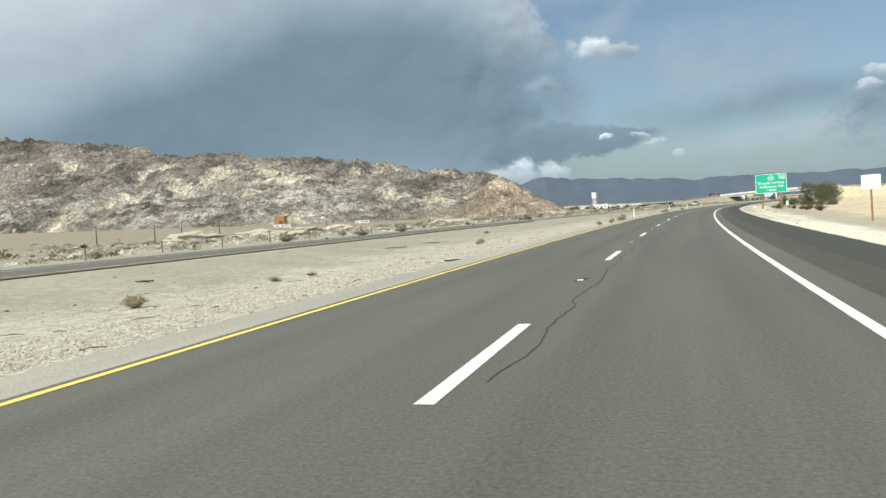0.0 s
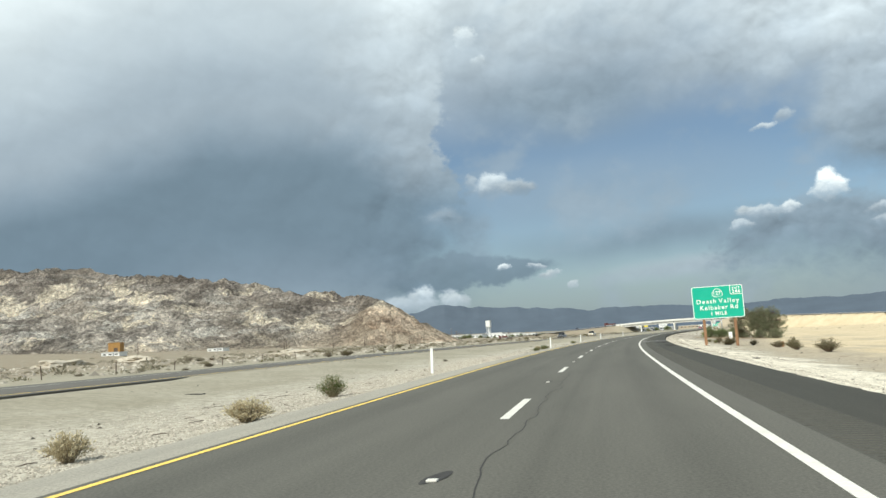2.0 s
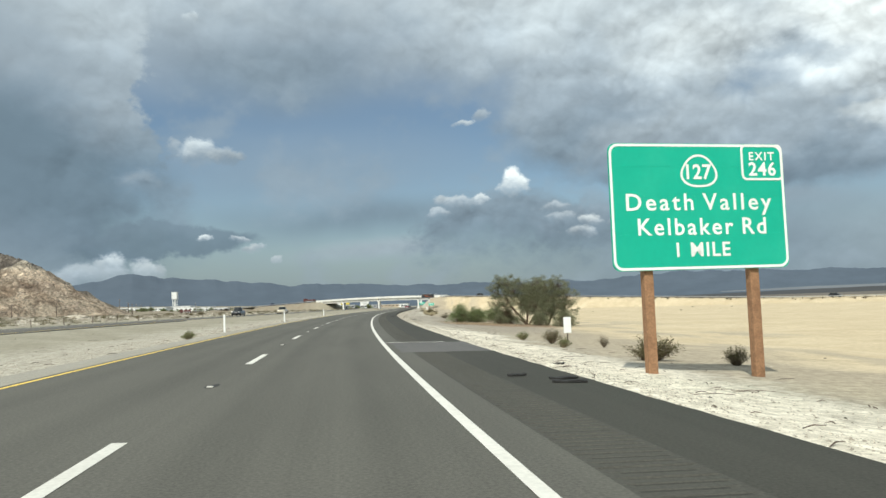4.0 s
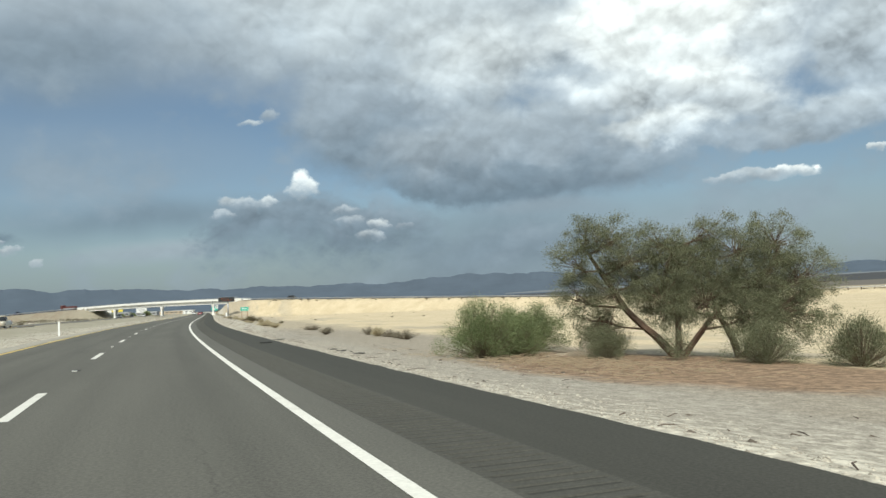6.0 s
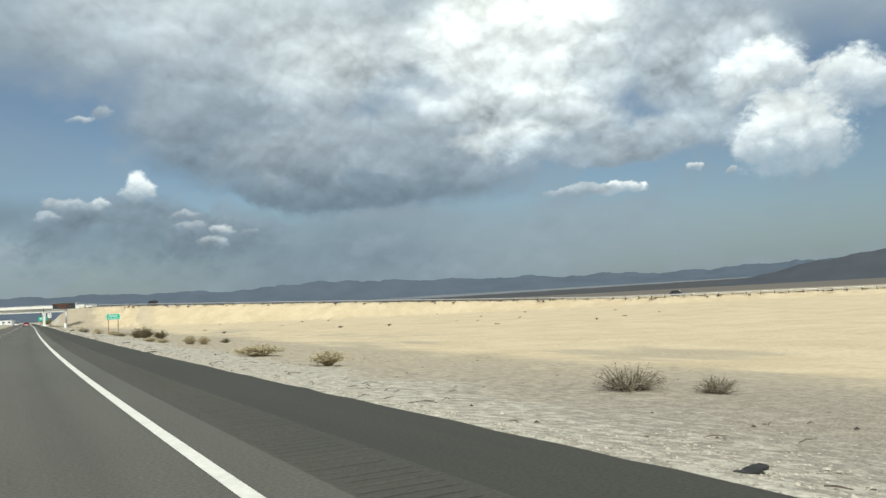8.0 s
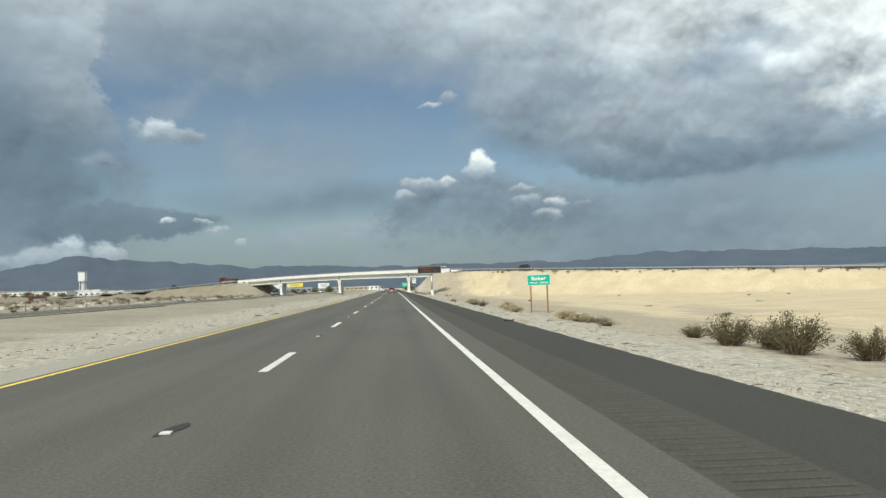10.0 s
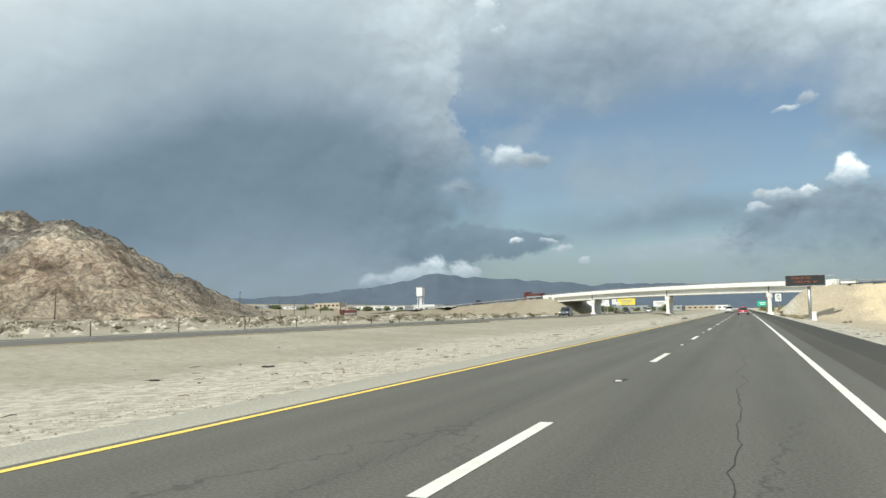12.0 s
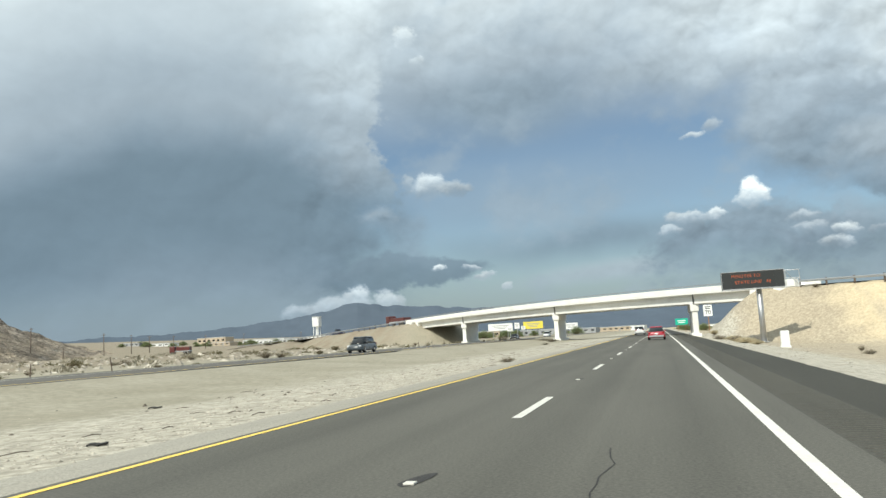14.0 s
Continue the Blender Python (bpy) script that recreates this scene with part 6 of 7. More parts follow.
# fallen branches and bark litter round the tree
rng = random.Random(3)
lv, lf = [], []
for k in range(900):
    s, d = rng.gauss(224.5, 4.0), rng.gauss(15.8, 2.2)
    if d < 11.5:
        continue
    p, _ = spot(s, d, rng.uniform(0.0, 0.10))
    ang = rng.uniform(0, 6.28)
    ln = rng.uniform(0.15, 0.9)
    stick(lv, lf, p, p + Vector((math.cos(ang) * ln, math.sin(ang) * ln, rng.uniform(-0.03, 0.10))), 0.012, 0.006)
branch_litter = new("branch_litter", mesh_of("branch_litter", lv, lf, TWIG_PALE))
tagged(branch_litter, "scattered dry branches and bark under the tamarisk", "litter", kind="stuff")
p, a = spot(226.4, 18.2)
t = thing("dead_branch", "bleached dead branch lying against the tree", "branch", pose(*p))
lv, lf = [], []
for k in range(70):
    end = Vector((rng.uniform(-1.6, 1.3), rng.uniform(-0.7, 0.7), rng.uniform(0.05, 0.85) ** 1.3))
    mid = end * 0.5 + Vector((0, 0, 0.12))
    stick(lv, lf, Vector((rng.uniform(0.2, 0.9), rng.uniform(-0.3, 0.3), 0)), mid, 0.012, 0.009)
    stick(lv, lf, mid, end, 0.009, 0.004)
part("twigs", mesh_of("twigs", lv, lf, worn("bleached_wood", (0.46, 0.40, 0.31), 0.15, 2.0, 0.9)), None, t)

# ---- vehicles ----
GLASS = worn("dark_glass", (0.015, 0.018, 0.02), 0.05, 1.0, 0.12)
CHROME = worn("bright_metal", (0.6, 0.6, 0.6), 0.05, 2.0, 0.25, 0.9)
TAIL = worn("tail_light", (0.30, 0.01, 0.01), 0.05, 2.0, 0.3)
HEAD = worn("head_light", (0.75, 0.77, 0.78), 0.05, 2.0, 0.2)


def paint(name, colour):
    m = worn(name, colour, 0.03, 0.5, 0.32, 0.0, None, 0.0, 0.02)
    m.node_tree.nodes["Principled BSDF"].inputs["Coat Weight"].default_value = 0.6
    return m


def loft(rings):
    """A closed skin over rings of as many points each."""
    n = len(rings[0])
    verts = [p for r in rings for p in r]
    faces = [(k * n + j, k * n + (j + 1) % n, (k + 1) * n + (j + 1) % n, (k + 1) * n + j) for k in range(len(rings) - 1) for j in range(n)]
    faces += [tuple(range(n - 1, -1, -1)), tuple((len(rings) - 1) * n + j for j in range(n))]
    return verts, faces


def hull(name, stations, material_, parent, label=""):
    """stations along the car: y, half width below, half width above, z below, z above."""
    rings = []
    for y, w0, w1, z0, z1 in stations:
        r = min(0.12, (z1 - z0) * 0.3)
        rings.append([(-w0, y, z0), (w0, y, z0), (w0 * 1.02, y, z0 + r), (w1, y, z1 - r), (w1 - r, y, z1), (-w1 + r, y, z1), (-w1, y, z1 - r), (-w0 * 1.02, y, z0 + r)])
    ob = part(name, mesh_of(name, *loft(rings), material_, True), None, parent, label)
    return ob


def car(name, label, m, colour, kind="sedan", scale=1.0):
    """A car that points along +y."""
    t = thing(name, label, "car", m)
    L, H, W = {"sedan": (4.8, 1.45, 0.92), "suv": (4.8, 1.75, 0.96), "pickup": (5.6, 1.85, 0.98)}[kind]
    b, belt = -L / 2, H * 0.60
    hull("body", ((b, 0.70, 0.62, 0.38, belt - 0.10), (b + 0.12, W - 0.04, W - 0.10, 0.30, belt + 0.02), (b + 0.8, W, W - 0.06, 0.24, belt + 0.03), (0.4, W, W - 0.06, 0.22, belt),
                  (L / 2 - 1.3, W, W - 0.07, 0.22, belt - 0.04), (L / 2 - 0.25, W - 0.04, W - 0.16, 0.26, belt - 0.20), (L / 2, 0.66, 0.58, 0.34, belt - 0.30)), colour, t, "painted body")
    y0 = {"sedan": b + 0.75, "suv": b + 0.25, "pickup": -0.4}[kind]
    y1 = {"sedan": b + 1.55, "suv": b + 0.65, "pickup": -0.2}[kind]
    hull("cabin", ((y0, W - 0.16, W - 0.22, belt - 0.04, belt + 0.06), (y1, W - 0.12, W - 0.27, belt - 0.04, H - 0.06), (0.35, W - 0.10, W - 0.25, belt - 0.04, H), (0.7, W - 0.10, W - 0.26, belt - 0.04, H - 0.05),
                   (1.45, W - 0.14, W - 0.24, belt - 0.06, belt + 0.02)), GLASS, t, "dark windows")
    hull("roof", ((y1 + 0.05, W - 0.26, W - 0.30, H - 0.08, H - 0.01), (0.35, W - 0.24, W - 0.28, H - 0.06, H + 0.03), (0.75, W - 0.26, W - 0.30, H - 0.10, H - 0.02)), colour, t)
    for x in (-W + 0.10, W - 0.10):
        for y in (b + 0.95, L / 2 - 0.95):
            wheel = part("wheel", rod((x - 0.11, y, 0.34), (x + 0.11, y, 0.34), 0.34, 0.34, 20), RUBBER, t, "black tyre", True)
            part("rim", rod((x - 0.118, y, 0.34), (x + 0.118, y, 0.34), 0.21, 0.21, 14), CHROME, wheel)
        part("tail_light", box((0.34, 0.08, 0.17), (x * 0.82, b + 0.07, belt - 0.08), 0.02), TAIL, t)
        part("head_light", box((0.34, 0.10, 0.14), (x * 0.78, L / 2 - 0.16, belt - 0.30), 0.02), HEAD, t)
        part("mirror", box((0.16, 0.12, 0.12), (x * 1.16, 0.95, belt + 0.08), 0.03), colour, t)
    part("bumper", box((1.5, 0.14, 0.20), (0, b + 0.02, 0.42), 0.03), GREY_PAINT, t)
    part("number_plate", box((0.34, 0.02, 0.16), (0, b - 0.02, belt - 0.18), 0.004), SIGN_WHITE, t)
    return t


def on_lane(s, d, forward=True, dz=0.0):
    x, y, a = on_road(s, d)
    z = float(road_z(s, d)) if d > -10 else float(west_z(s))
    return pose(float(x), float(y), z + dz, 0, 0, math.degrees(float(a)) + (0 if forward else 180))


RED = paint("red_car_paint", (0.36, 0.012, 0.03))
WHITE_CAR = paint("white_car_paint", (0.72, 0.73, 0.73))
NAVY = paint("navy_car_paint", (0.02, 0.03, 0.09))
BLACK_CAR = paint("black_car_paint", (0.014, 0.014, 0.016))
SLATE = paint("slate_car_paint", (0.05, 0.06, 0.065))
car("sedan", "red sedan driving ahead in the nearside lane", on_lane(549.0, 1.75), RED)
car("suv", "white sport utility car ahead in the passing lane", on_lane(622.0, -1.9), WHITE_CAR, "suv")
car("sedan", "dark blue sedan ahead in the nearside lane", on_lane(606.0, 1.9), NAVY)
car("suv", "dark grey sport utility car on the opposite carriageway", on_lane(541.0, -30.2, False), SLATE, "suv")
car("pickup", "dark pickup on the opposite carriageway across the median", on_lane(300.0, -28.6, False), BLACK_CAR, "pickup")
car("pickup", "pale tan pickup on the opposite carriageway across the median", on_lane(332.0, -25.0, False), paint("tan_car_paint", (0.50, 0.44, 0.33)), "pickup")
car("sedan", "dark sedan under the bridge on the opposite carriageway", on_lane(668.0, -36.5, False), BLACK_CAR)
car("suv", "silver car far off on the opposite carriageway", on_lane(706.0, -33.0, False), WHITE_CAR, "suv")


def on_bank(k, q, left=False):
    p = along(k, q, 0)
    z = float(bank(np.array([p.x]), np.array([p.y]))[0]) + 0.06
    return pose(p.x, p.y, z, 0, 0, math.degrees(math.atan2(BR_U[1], BR_U[0])) + (90 if left else -90))


car("suv", "black sport utility car on the side road above the sand", on_bank(216.0, -1.9), BLACK_CAR, "suv")
car("suv", "dark car on the side road near the bridge", on_bank(34.0, -1.9), BLACK_CAR, "suv")
car("pickup", "dark pickup on the side road west of the bridge", on_bank(-BR_LEN - 62.0, -1.9), NAVY, "pickup")


def truck(name, label, m, colour, length, load):
    t = thing(name, label, "truck", m)
    part("bed", box((2.4, length, 0.35), (0, -1.0, 1.0), 0.03), GREY_PAINT, t)
    part("load", box((2.3, length - 0.6, load), (0, -1.1, 1.2 + load / 2), 0.05), colour, t)
    part("cab", box((2.3, 2.0, 2.2), (0, length / 2 + 0.2, 1.75), 0.15), colour, t)
    part("windscreen", box((2.0, 0.06, 0.8), (0, length / 2 + 1.2, 2.2), 0.02), GLASS, t)
    for x in (-1.0, 1.0):
        for y in (-length / 2 - 0.2, -length / 2 + 1.0, length / 2 + 0.2):
            wheel = part("wheel", rod((x - 0.14, y, 0.5), (x + 0.14, y, 0.5), 0.5, 0.5, 18), RUBBER, t, "black tyre", True)
            part("rim", rod((x - 0.15, y, 0.5), (x + 0.15, y, 0.5), 0.28, 0.28, 12), CHROME, wheel)
    return t


MAROON = paint("maroon_truck_paint", (0.11, 0.03, 0.027))
truck("flatbed_truck", "maroon flatbed truck on the side road by the bridge", on_bank(-BR_LEN - 18.0, -1.6, True), MAROON, 9.0, 0.9)
x, y, a = on_road(640.0, -100.0)
truck("box_truck", "maroon and white box truck on the frontage track", pose(-196.0, 700.0, ground_z(-196, 700), 0, 0, 100), MAROON, 5.5, 1.4)

# ---- the small town beyond the bridge ----
YELLOW_BOARD = worn("yellow_board", (0.75, 0.62, 0.08), 0.05, 0.3, 0.6)
ROOF = worn("roof_sheet", (0.55, 0.56, 0.56), 0.06, 0.3, 0.6)


def house(x, y, w, depth, h, wall, turn_=0.0, label="low white flat-roofed building at the edge of town"):
    t = thing("building", label, "building", pose(x, y, ground_z(x, y) - 0.2, 0, 0, turn_), "town buildings")
    part("wall", box((w, depth, h), (0, 0, h / 2), 0.05), wall, t)
    part("roof", box((w + 0.6, depth + 0.6, 0.35), (0, 0, h + 0.15), 0.05), ROOF, t)
    n = max(2, int(w / 5))
    for k in range(n):
        cx = -w / 2 + (k + 0.5) * w / n
        win = part("window", box((w / n * 0.5, 0.1, h * 0.28), (cx, -depth / 2 - 0.03, h * 0.58), 0.02), GLASS, t)
        part("sill", box((w / n * 0.56, 0.2, 0.12), (cx, -depth / 2 - 0.08, h * 0.42), 0.02), ROOF, win)
    part("door", box((1.1, 0.12, 2.1), (w * 0.18, -depth / 2 - 0.03, 1.05), 0.02), GREY_PAINT, t)
    return t


def billboard(x, y, w, h, z, board, label, posts=2):
    g = ground_z(x, y)
    t = thing("billboard", label, "billboard", pose(x, y, g))
    part("board", box((w, 0.3, h), (0, 0, z - g), 0.05), board, t)
    for k in range(posts):
        px = 0 if posts == 1 else -w * 0.3 + k * w * 0.6 / (posts - 1)
        part("leg", rod((px, 0.3, -0.5), (px, 0.3, z - g - h / 2 + 0.4), 0.18, 0.16, 8), STEEL, t)
    for k in range(3):
        part("text_bar", box((w * (0.7 - 0.15 * k), 0.06, h * 0.09), (0, -0.16, z - g + h * (0.22 - 0.22 * k)), 0.01), GREY_PAINT, t)
    return t


def seen(az, dist):
    return -28.0 - math.sin(radians(az)) * dist, 458.6 + math.cos(radians(az)) * dist


for az, dist, w, h, z, board, label in ((11.6, 430, 14.0, 3.8, 6.6, WHITE_PAINT, "long white billboard beyond the bridge"), (9.15, 470, 12.0, 4.4, 7.2, YELLOW_BOARD, "yellow billboard beyond the bridge"),
                                        (6.4, 500, 9.0, 4.0, 5.6, WHITE_PAINT, "white billboard with dark lettering bars")):
    x, y = seen(az, dist)
    billboard(x, y, w, h, z, board, label)
for az, dist, w, h, z in ((10.35, 400, 2.6, 3.0, 6.5), (10.9, 415, 3.0, 2.0, 5.0), (9.9, 440, 2.4, 2.0, 5.6)):
    x, y = seen(az, dist)
    billboard(x, y, w, h, z, WHITE_PAINT, "small white roadside business sign on one leg", 1)
for az, dist, w, dep, h, wall in ((10.4, 560, 30, 14, 3.8, GREY_PAINT), (12.6, 560, 20, 12, 4.5, TAN_PAINT), (8.3, 600, 26, 12, 4.2, GREY_PAINT), (5.4, 640, 22, 12, 4.0, GREY_PAINT), (3.4, 700, 30, 14, 4.0, TAN_PAINT),
                                  (13.8, 520, 16, 10, 4.0, WHITE_PAINT), (2.0, 760, 26, 12, 4.5, WHITE_PAINT), (-3.4, 720, 20, 12, 4.0, WHITE_PAINT), (-6.0, 560, 18, 10, 4.0, WHITE_PAINT)):
    x, y = seen(az, dist)
    house(x, y, w, dep, h, wall, random.uniform(-12, 12), "low flat-roofed roadside building beyond the bridge")
for x, y, w, dep, h, wall in ((-322, 1095, 26, 16, 6, WHITE_PAINT), (-296, 1060, 44, 18, 4.5, WHITE_PAINT), (-352, 1075, 40, 18, 4, WHITE_PAINT), (-392, 1120, 46, 16, 4, WHITE_PAINT), (-262, 1010, 36, 16, 4, WHITE_PAINT),
                              (-430, 1090, 30, 14, 6, TAN_PAINT), (-236, 1090, 40, 16, 4, GREY_PAINT), (-372, 1010, 20, 12, 2.6, TAN_PAINT), (-420, 1000, 18, 12, 2.4, WHITE_PAINT), (-455, 1010, 16, 12, 2.6, GREY_PAINT)):
    house(x, y, w, dep, h, wall, random.uniform(-10, 10))

# square water tower on legs
t = thing("water_tower", "tall white square water tower on a braced stem", "water tower", pose(-341.0, 1122.0, ground_z(-341, 1122) - 0.3))
part("tank", box((6.6, 6.6, 9.0), (0, 0, 19.5), 0.2), WHITE_PAINT, t, "white square tank")
for sx in (-1, 1):
    for sy in (-1, 1):
        part("leg", rod((2.7 * sx, 2.7 * sy, 0), (2.2 * sx, 2.2 * sy, 15.2), 0.35, 0.3, 8), WHITE_PAINT, t)
part("stem", rod((0, 0, 0), (0, 0, 15.2), 0.9, 0.9, 12), WHITE_PAINT, t)
part("tank_roof", box((7.2, 7.2, 0.5), (0, 0, 24.2), 0.1), ROOF, t)

# green direction sign on the right beyond the bridge
p, a = spot(742.0, 9.5)
t = thing("direction_sign", "distant green direction sign beside the motorway", "road sign", pose(p.x, p.y, p.z))
part("panel", mesh_of("panel", *plate(rounded(4.2, 2.2, 0.15), -0.03, 0.03, (0, 3.6)), SIGN_GREEN), None, t)
part("text_bar", box((2.8, 0.02, 0.3), (0, -0.045, 3.9), 0.004), SIGN_WHITE, t)
part("text_bar", box((2.0, 0.02, 0.3), (0, -0.045, 3.3), 0.004), SIGN_WHITE, t)
for x in (-1.2, 1.2):
    part("post", box((0.2, 0.2, 4.6), (x, 0.14, 2.2), 0.01), POST_WOOD, t)

# shed and scrap by the foot of the hill
x, y = -372.0, 440.0
t = thing("shed", "rusty orange box shed at the foot of the hill", "shed", pose(x, y, 7.6, 0, 0, 20))
part("wall", box((7.5, 6.0, 6.4), (0, 0, 3.2), 0.08), ORANGE, t)
part("roof", box((7.9, 6.4, 0.3), (0, 0, 6.5), 0.05), ORANGE, t)
part("door", box((2.4, 0.12, 3.4), (1.0, -3.03, 1.75), 0.03), POLE_WOOD, t)
for x, y, w, h in ((-330, 395, 16, 2.0), (-352, 415, 9, 1.8), (-318, 470, 15, 2.0)):
    house(x, y, w, 5, h, WHITE_PAINT, random.uniform(-30, 30), "low pale shack among scrub below the hill")
# pale mounds of dug earth on the plain beyond the other carriageway
MOUND = worn("dug_earth", (0.47, 0.42, 0.34), 0.2, 0.4, 0.95, 0.0, (0.40, 0.34, 0.26), 0.5, 0.5)


def mound(x, y, wide, high, seed):
    bm = bmesh.new()
    bmesh.ops.create_icosphere(bm, subdivisions=4, radius=1.0)
    for v in bm.verts:
        lump = 1.0 + 0.35 * noise.fractal(v.co * 1.6 + Vector((seed, 0, 0)), 0.8, 2.0, 4)
        v.co = Vector((v.co.x * wide * lump, v.co.y * wide * 0.5 * lump, max(v.co.z, -0.15) * high * lump))
    t = thing("earth_mound", "low pale mound of dug earth among scrub", "mound", pose(x, y, ground_z(x, y), 0, 0, seed * 40))
    part("soil", bm, MOUND, t)


for k, (s_, d_, wide, high) in enumerate(((150, -95, 4, 0.9), (175, -120, 8, 1.6), (215, -135, 7, 1.8), (130, -75, 5, 0.9), (255, -150, 9, 1.6), (300, -120, 7, 1.0), (190, -160, 10, 2.4), (340, -150, 8, 1.3), (400, -110, 7, 1.0), (240, -90, 4, 0.7))):
    q, _ = spot(s_, d_)
    mound(q.x, q.y, wide, high, k)
# trees of the town
for k in range(150):
    az, dist = random.uniform(-9, 15), random.uniform(430, 900)
    x, y = seen(az, dist)
    if abs(x + 30) < 16 or abs(x + 62) < 16:
        continue
    ob = copy_thing(random.choice(LUSH), Matrix.Translation((x, y, ground_z(x, y) - 0.2)))
    w = random.uniform(3.0, 8.0)
    ob.scale = (w * 1.2, w * 1.2, w * 0.62)
for k in range(46):
    x, y = random.uniform(-480, -170), random.uniform(930, 1130)
    ob = copy_thing(random.choice(LUSH), Matrix.Translation((x, y, ground_z(x, y) - 0.2)))
    w = random.uniform(3.5, 8.0)
    ob.scale = (w * 1.3, w * 1.3, w * 0.6)


# ---- tyre shreds and scattered stones ----
def tyre_shred(s, d, length, turn_, curl):
    """A torn strip of tread, curled on the ground."""
    p, a = spot(s, d, 0.0)
    if -3.8 < d < 6.8:
        p.z = float(road_z(s, d))
    t = thing("tyre_shred", "torn black strip of tyre tread on the ground", "tyre shred", Matrix.Translation(p) @ Matrix.Rotation(a + radians(turn_), 4, "Z"), "tyre shreds")
    n, verts, faces = 9, [], []
    rng = random.Random(int(s * 10))
    for k in range(n):
        f = k / (n - 1) - 0.5
        w = 0.07 * (1 - abs(f) * 0.7) * rng.uniform(0.7, 1.3)
        x, y, z = f * length, curl * f * f * length, 0.028 + 0.018 * abs(math.sin(f * 5 + s))
        verts += [(x, y - w, z), (x, y + w, z + 0.01), (x, y + w, z - 0.03), (x, y - w, z - 0.03)]
    for k in range(n - 1):
        for j in range(4):
            faces.append((k * 4 + j, k * 4 + (j + 1) % 4, k * 4 + 4 + (j + 1) % 4, k * 4 + 4 + j))
    faces += [(3, 2, 1, 0), tuple((n - 1) * 4 + j for j in range(4))]
    part("tread", mesh_of("tread", verts, faces, RUBBER), None, t)
    return t


for s, d, ln, tn, c in ((145.8, 6.2, 0.55, 10, 0.5), (145.2, 6.1, 0.6, -14, 0.2), (146.6, 5.5, 0.35, 5, 0.1), (131.1, 6.1, 1.6, 118, 0.15), (239.2, 7.7, 0.6, 4, 0.4), (230.3, 6.0, 0.5, 20, 0.6),
                        (229.1, 8.8, 0.5, 12, 0.3), (230.3, 8.7, 0.4, -10, 0.2), (227.7, 9.2, 0.5, -20, 0.2), (326.8, 9.35, 0.6, 0, 0.1), (329.5, 7.4, 0.45, 0, 0.1), (356.9, 6.5, 0.4, 10, 0.4),
                        (23.2, -5.15, 0.55, 38, 0.1), (20.5, -14.8, 0.7, 0, 0.1), (40.4, -14.0, 1.3, 5, 0.1), (45.9, -13.9, 1.4, 8, 0.1)):
    tyre_shred(s, d, ln, tn, c)
for s, d, ln, tn, c in ((92.4, -14.2, 1.4, 0, 0.1), (424.5, -10.7, 0.26, 20, 0.8), (409.7, -11.4, 0.25, 10, 0.4), (414.5, -11.4, 0.38, 15, 0.3), (462.8, -5.3, 0.45, 5, 0.1), (470.7, -6.1, 0.3, 20, 0.3), (118.0, 8.6, 0.5, 20, 0.2),
                        (111.0, 9.5, 0.4, -10, 0.3), (125.0, 7.6, 0.45, 30, 0.3), (152.5, 8.0, 0.3, 5, 0.3), (268.0, 8.2, 0.5, 10, 0.2), (300.0, 7.6, 0.4, -5, 0.2), (480.0, -12.0, 0.4, 5, 0.2), (440.0, -8.5, 0.35, 12, 0.3)):
    tyre_shred(s, d, ln, tn, c)



def stone_mat(name, dark, light):
    m, t, b = material(name)
    rnd = node(t, "ShaderNodeNewGeometry").outputs["Random Per Island"]
    grain = noise_tex(t, coords(t), 30.0, 4.0, 0.6)
    col = blend(t, calc(t, "ADD", calc(t, "MULTIPLY", rnd, 0.8), calc(t, "MULTIPLY", grain.outputs[0], 0.2)), dark, light)
    finish(t, b, col, 0.92, grain.outputs[0], 0.3, 0.005)
    return m


STONE = stone_mat("stone", (0.17, 0.15, 0.12), (0.58, 0.53, 0.44))
STONE_DARK = stone_mat("stone_dark", (0.03, 0.028, 0.025), (0.16, 0.13, 0.10))


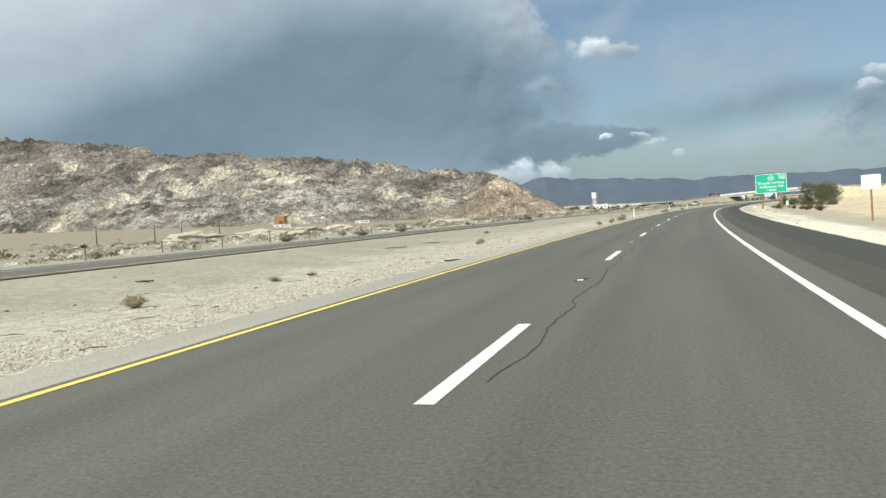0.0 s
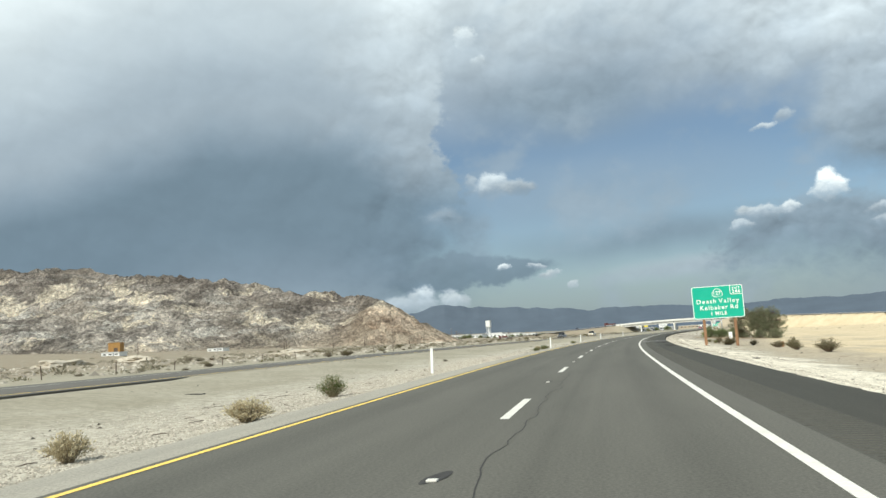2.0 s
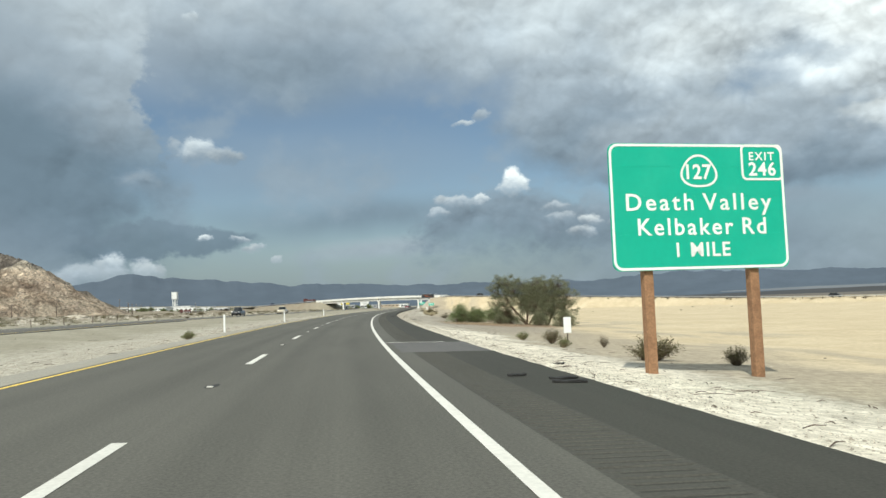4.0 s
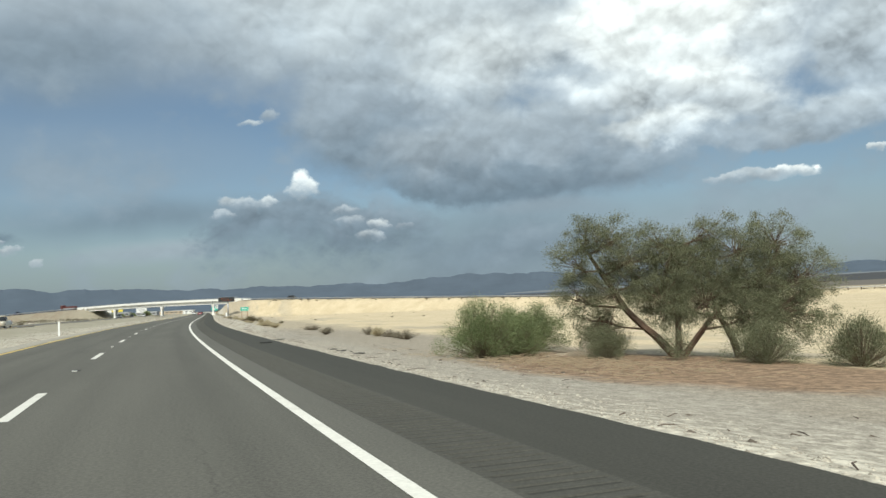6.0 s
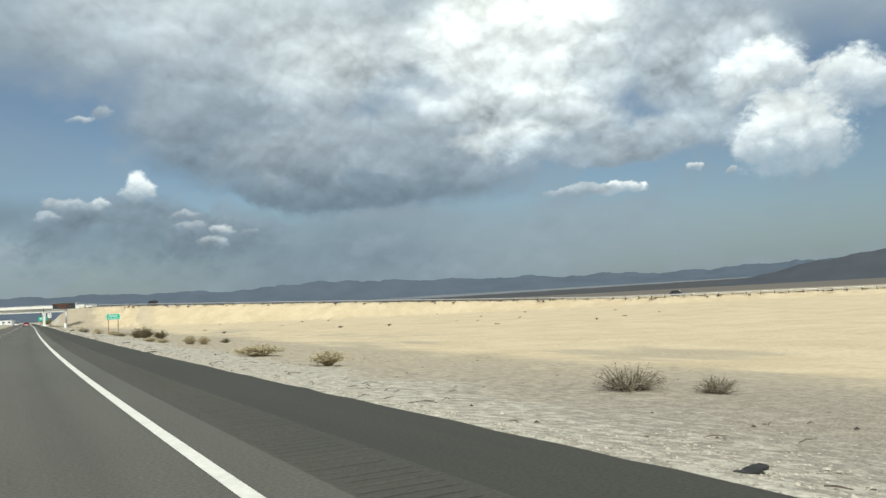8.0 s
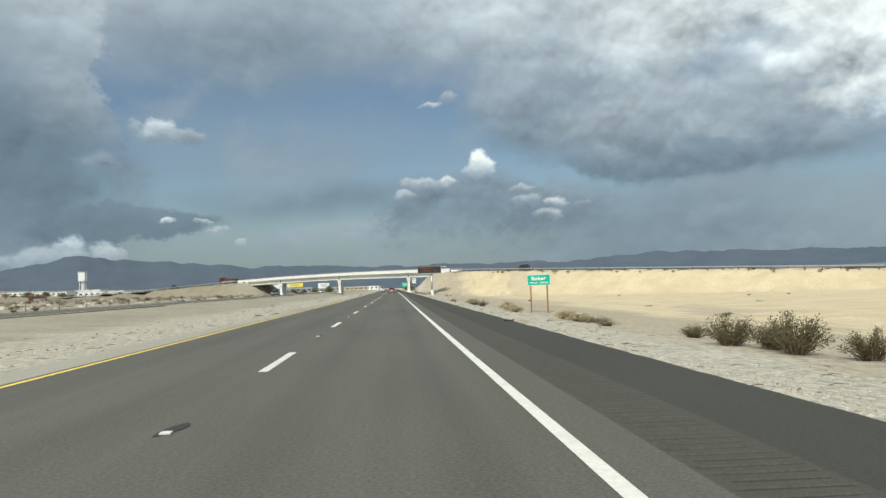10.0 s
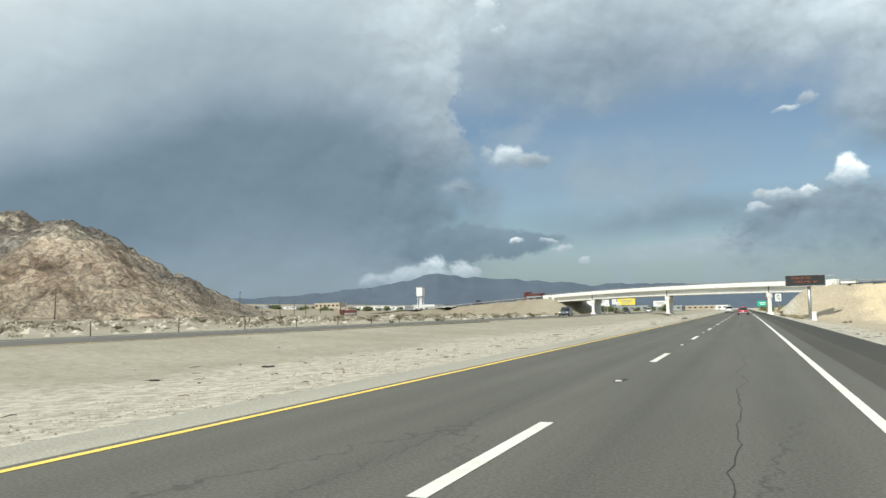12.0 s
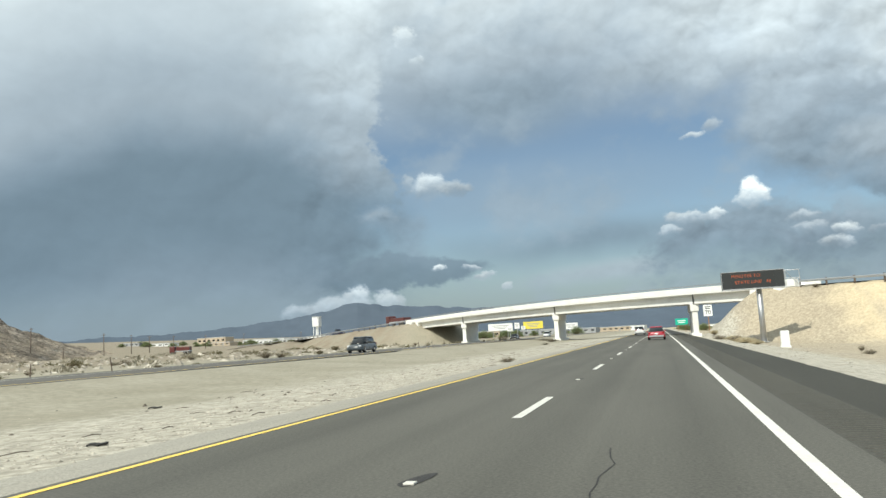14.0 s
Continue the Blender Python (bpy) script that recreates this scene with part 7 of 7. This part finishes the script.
def pebbles(name, label, count, s_range, d_of, size, material_, seed):
    """Loose stones as one object."""
    rng = np.random.default_rng(seed)
    S = rng.uniform(*s_range, count)
    D = d_of(rng, count)
    X, Y, _ = on_road(S, D)
    Zg = land(S, D)
    r = size * rng.uniform(0.45, 1.0, count) ** 2 * np.where(rng.random(count) < 0.03, 1.7, 1.0)
    sx, sy, sz = (r * rng.uniform(lo, hi, count) for lo, hi in ((0.7, 1.5), (0.7, 1.5), (0.4, 0.9)))
    c = rng.uniform(0, 3.14, count)
    corners = np.array(((1, 0, 0), (0, 1, 0.1), (-1, 0.1, 0), (0.1, -1, 0), (0.1, 0.1, 1)))
    V = np.empty((count, 5, 3))
    for j, (ux, uy, uz) in enumerate(corners):
        V[:, j, 0] = X + (ux * np.cos(c) - uy * np.sin(c)) * sx
        V[:, j, 1] = Y + (ux * np.sin(c) + uy * np.cos(c)) * sy
        V[:, j, 2] = Zg + uz * sz
    b = np.arange(count)[:, None, None] * 5
    F = b + np.array(((0, 1, 4), (1, 2, 4), (2, 3, 4), (3, 0, 4)))[None]
    ob = new(name, mesh_of(name, V.reshape(-1, 3).tolist(), F.reshape(-1, 3).tolist(), material_))
    tagged(ob, label, "stones", kind="stuff")


pebbles("verge_gravel", "loose pale gravel along the right verge", 120000, (60, 420), lambda r, n: 6.6 + np.abs(r.normal(0, 2.6, n)), 0.029, STONE, 1)
pebbles("median_gravel", "loose grey gravel along the median's edge", 110000, (2, 130), lambda r, n: -4.8 - np.abs(r.normal(0, 3.6, n)), 0.034, STONE, 2)
pebbles("median_gravel", "thin grey gravel along the median's edge", 40000, (130, 500), lambda r, n: -4.8 - np.abs(r.normal(0, 3.0, n)), 0.036, STONE, 3)
pebbles("dark_stones", "scattered dark stones and scraps on the sand", 2400, (0, 560), lambda r, n: r.choice((-1, 1), n) * (7.5 + np.abs(r.normal(0, 6, n))), 0.07, STONE_DARK, 4)

pebbles("plain_rubble", "pale broken rubble on the plain below the hill", 5000, (40, 640), lambda r, n: -44.0 - np.abs(r.normal(0, 70, n)), 0.55, STONE, 5)


# ---- dry twigs blown along the verges ----
def twig_litter(label, count, s_range, d_of, seed):
    rng = random.Random(seed)
    lv, lf = [], []
    for k in range(count):
        q, a = spot(rng.uniform(*s_range), d_of(rng), 0.012)
        turn_at, long = a + rng.gauss(0.0, 0.9), rng.uniform(0.10, 0.40) + 0.6 * rng.random() ** 8
        way = Vector((math.cos(turn_at), math.sin(turn_at), 0.0)) * long
        mid = q + way * 0.5 + Vector((rng.gauss(0, 0.03), rng.gauss(0, 0.03), 0.02))
        stick(lv, lf, q, mid, 0.008, 0.011)
        stick(lv, lf, mid, q + way, 0.011, 0.006)
    tagged(new("twig_litter", mesh_of("twig_litter", lv, lf, POLE_WOOD)), label, "litter", kind="stuff")


twig_litter("dark dry twigs and bark scraps on the right verge", 600, (90, 480), lambda r: 7.2 + abs(r.gauss(0, 4.0)), 71)
twig_litter("dark dry twigs and scraps on the median's gravel", 700, (4, 560), lambda r: -5.2 - abs(r.gauss(0, 4.5)), 72)
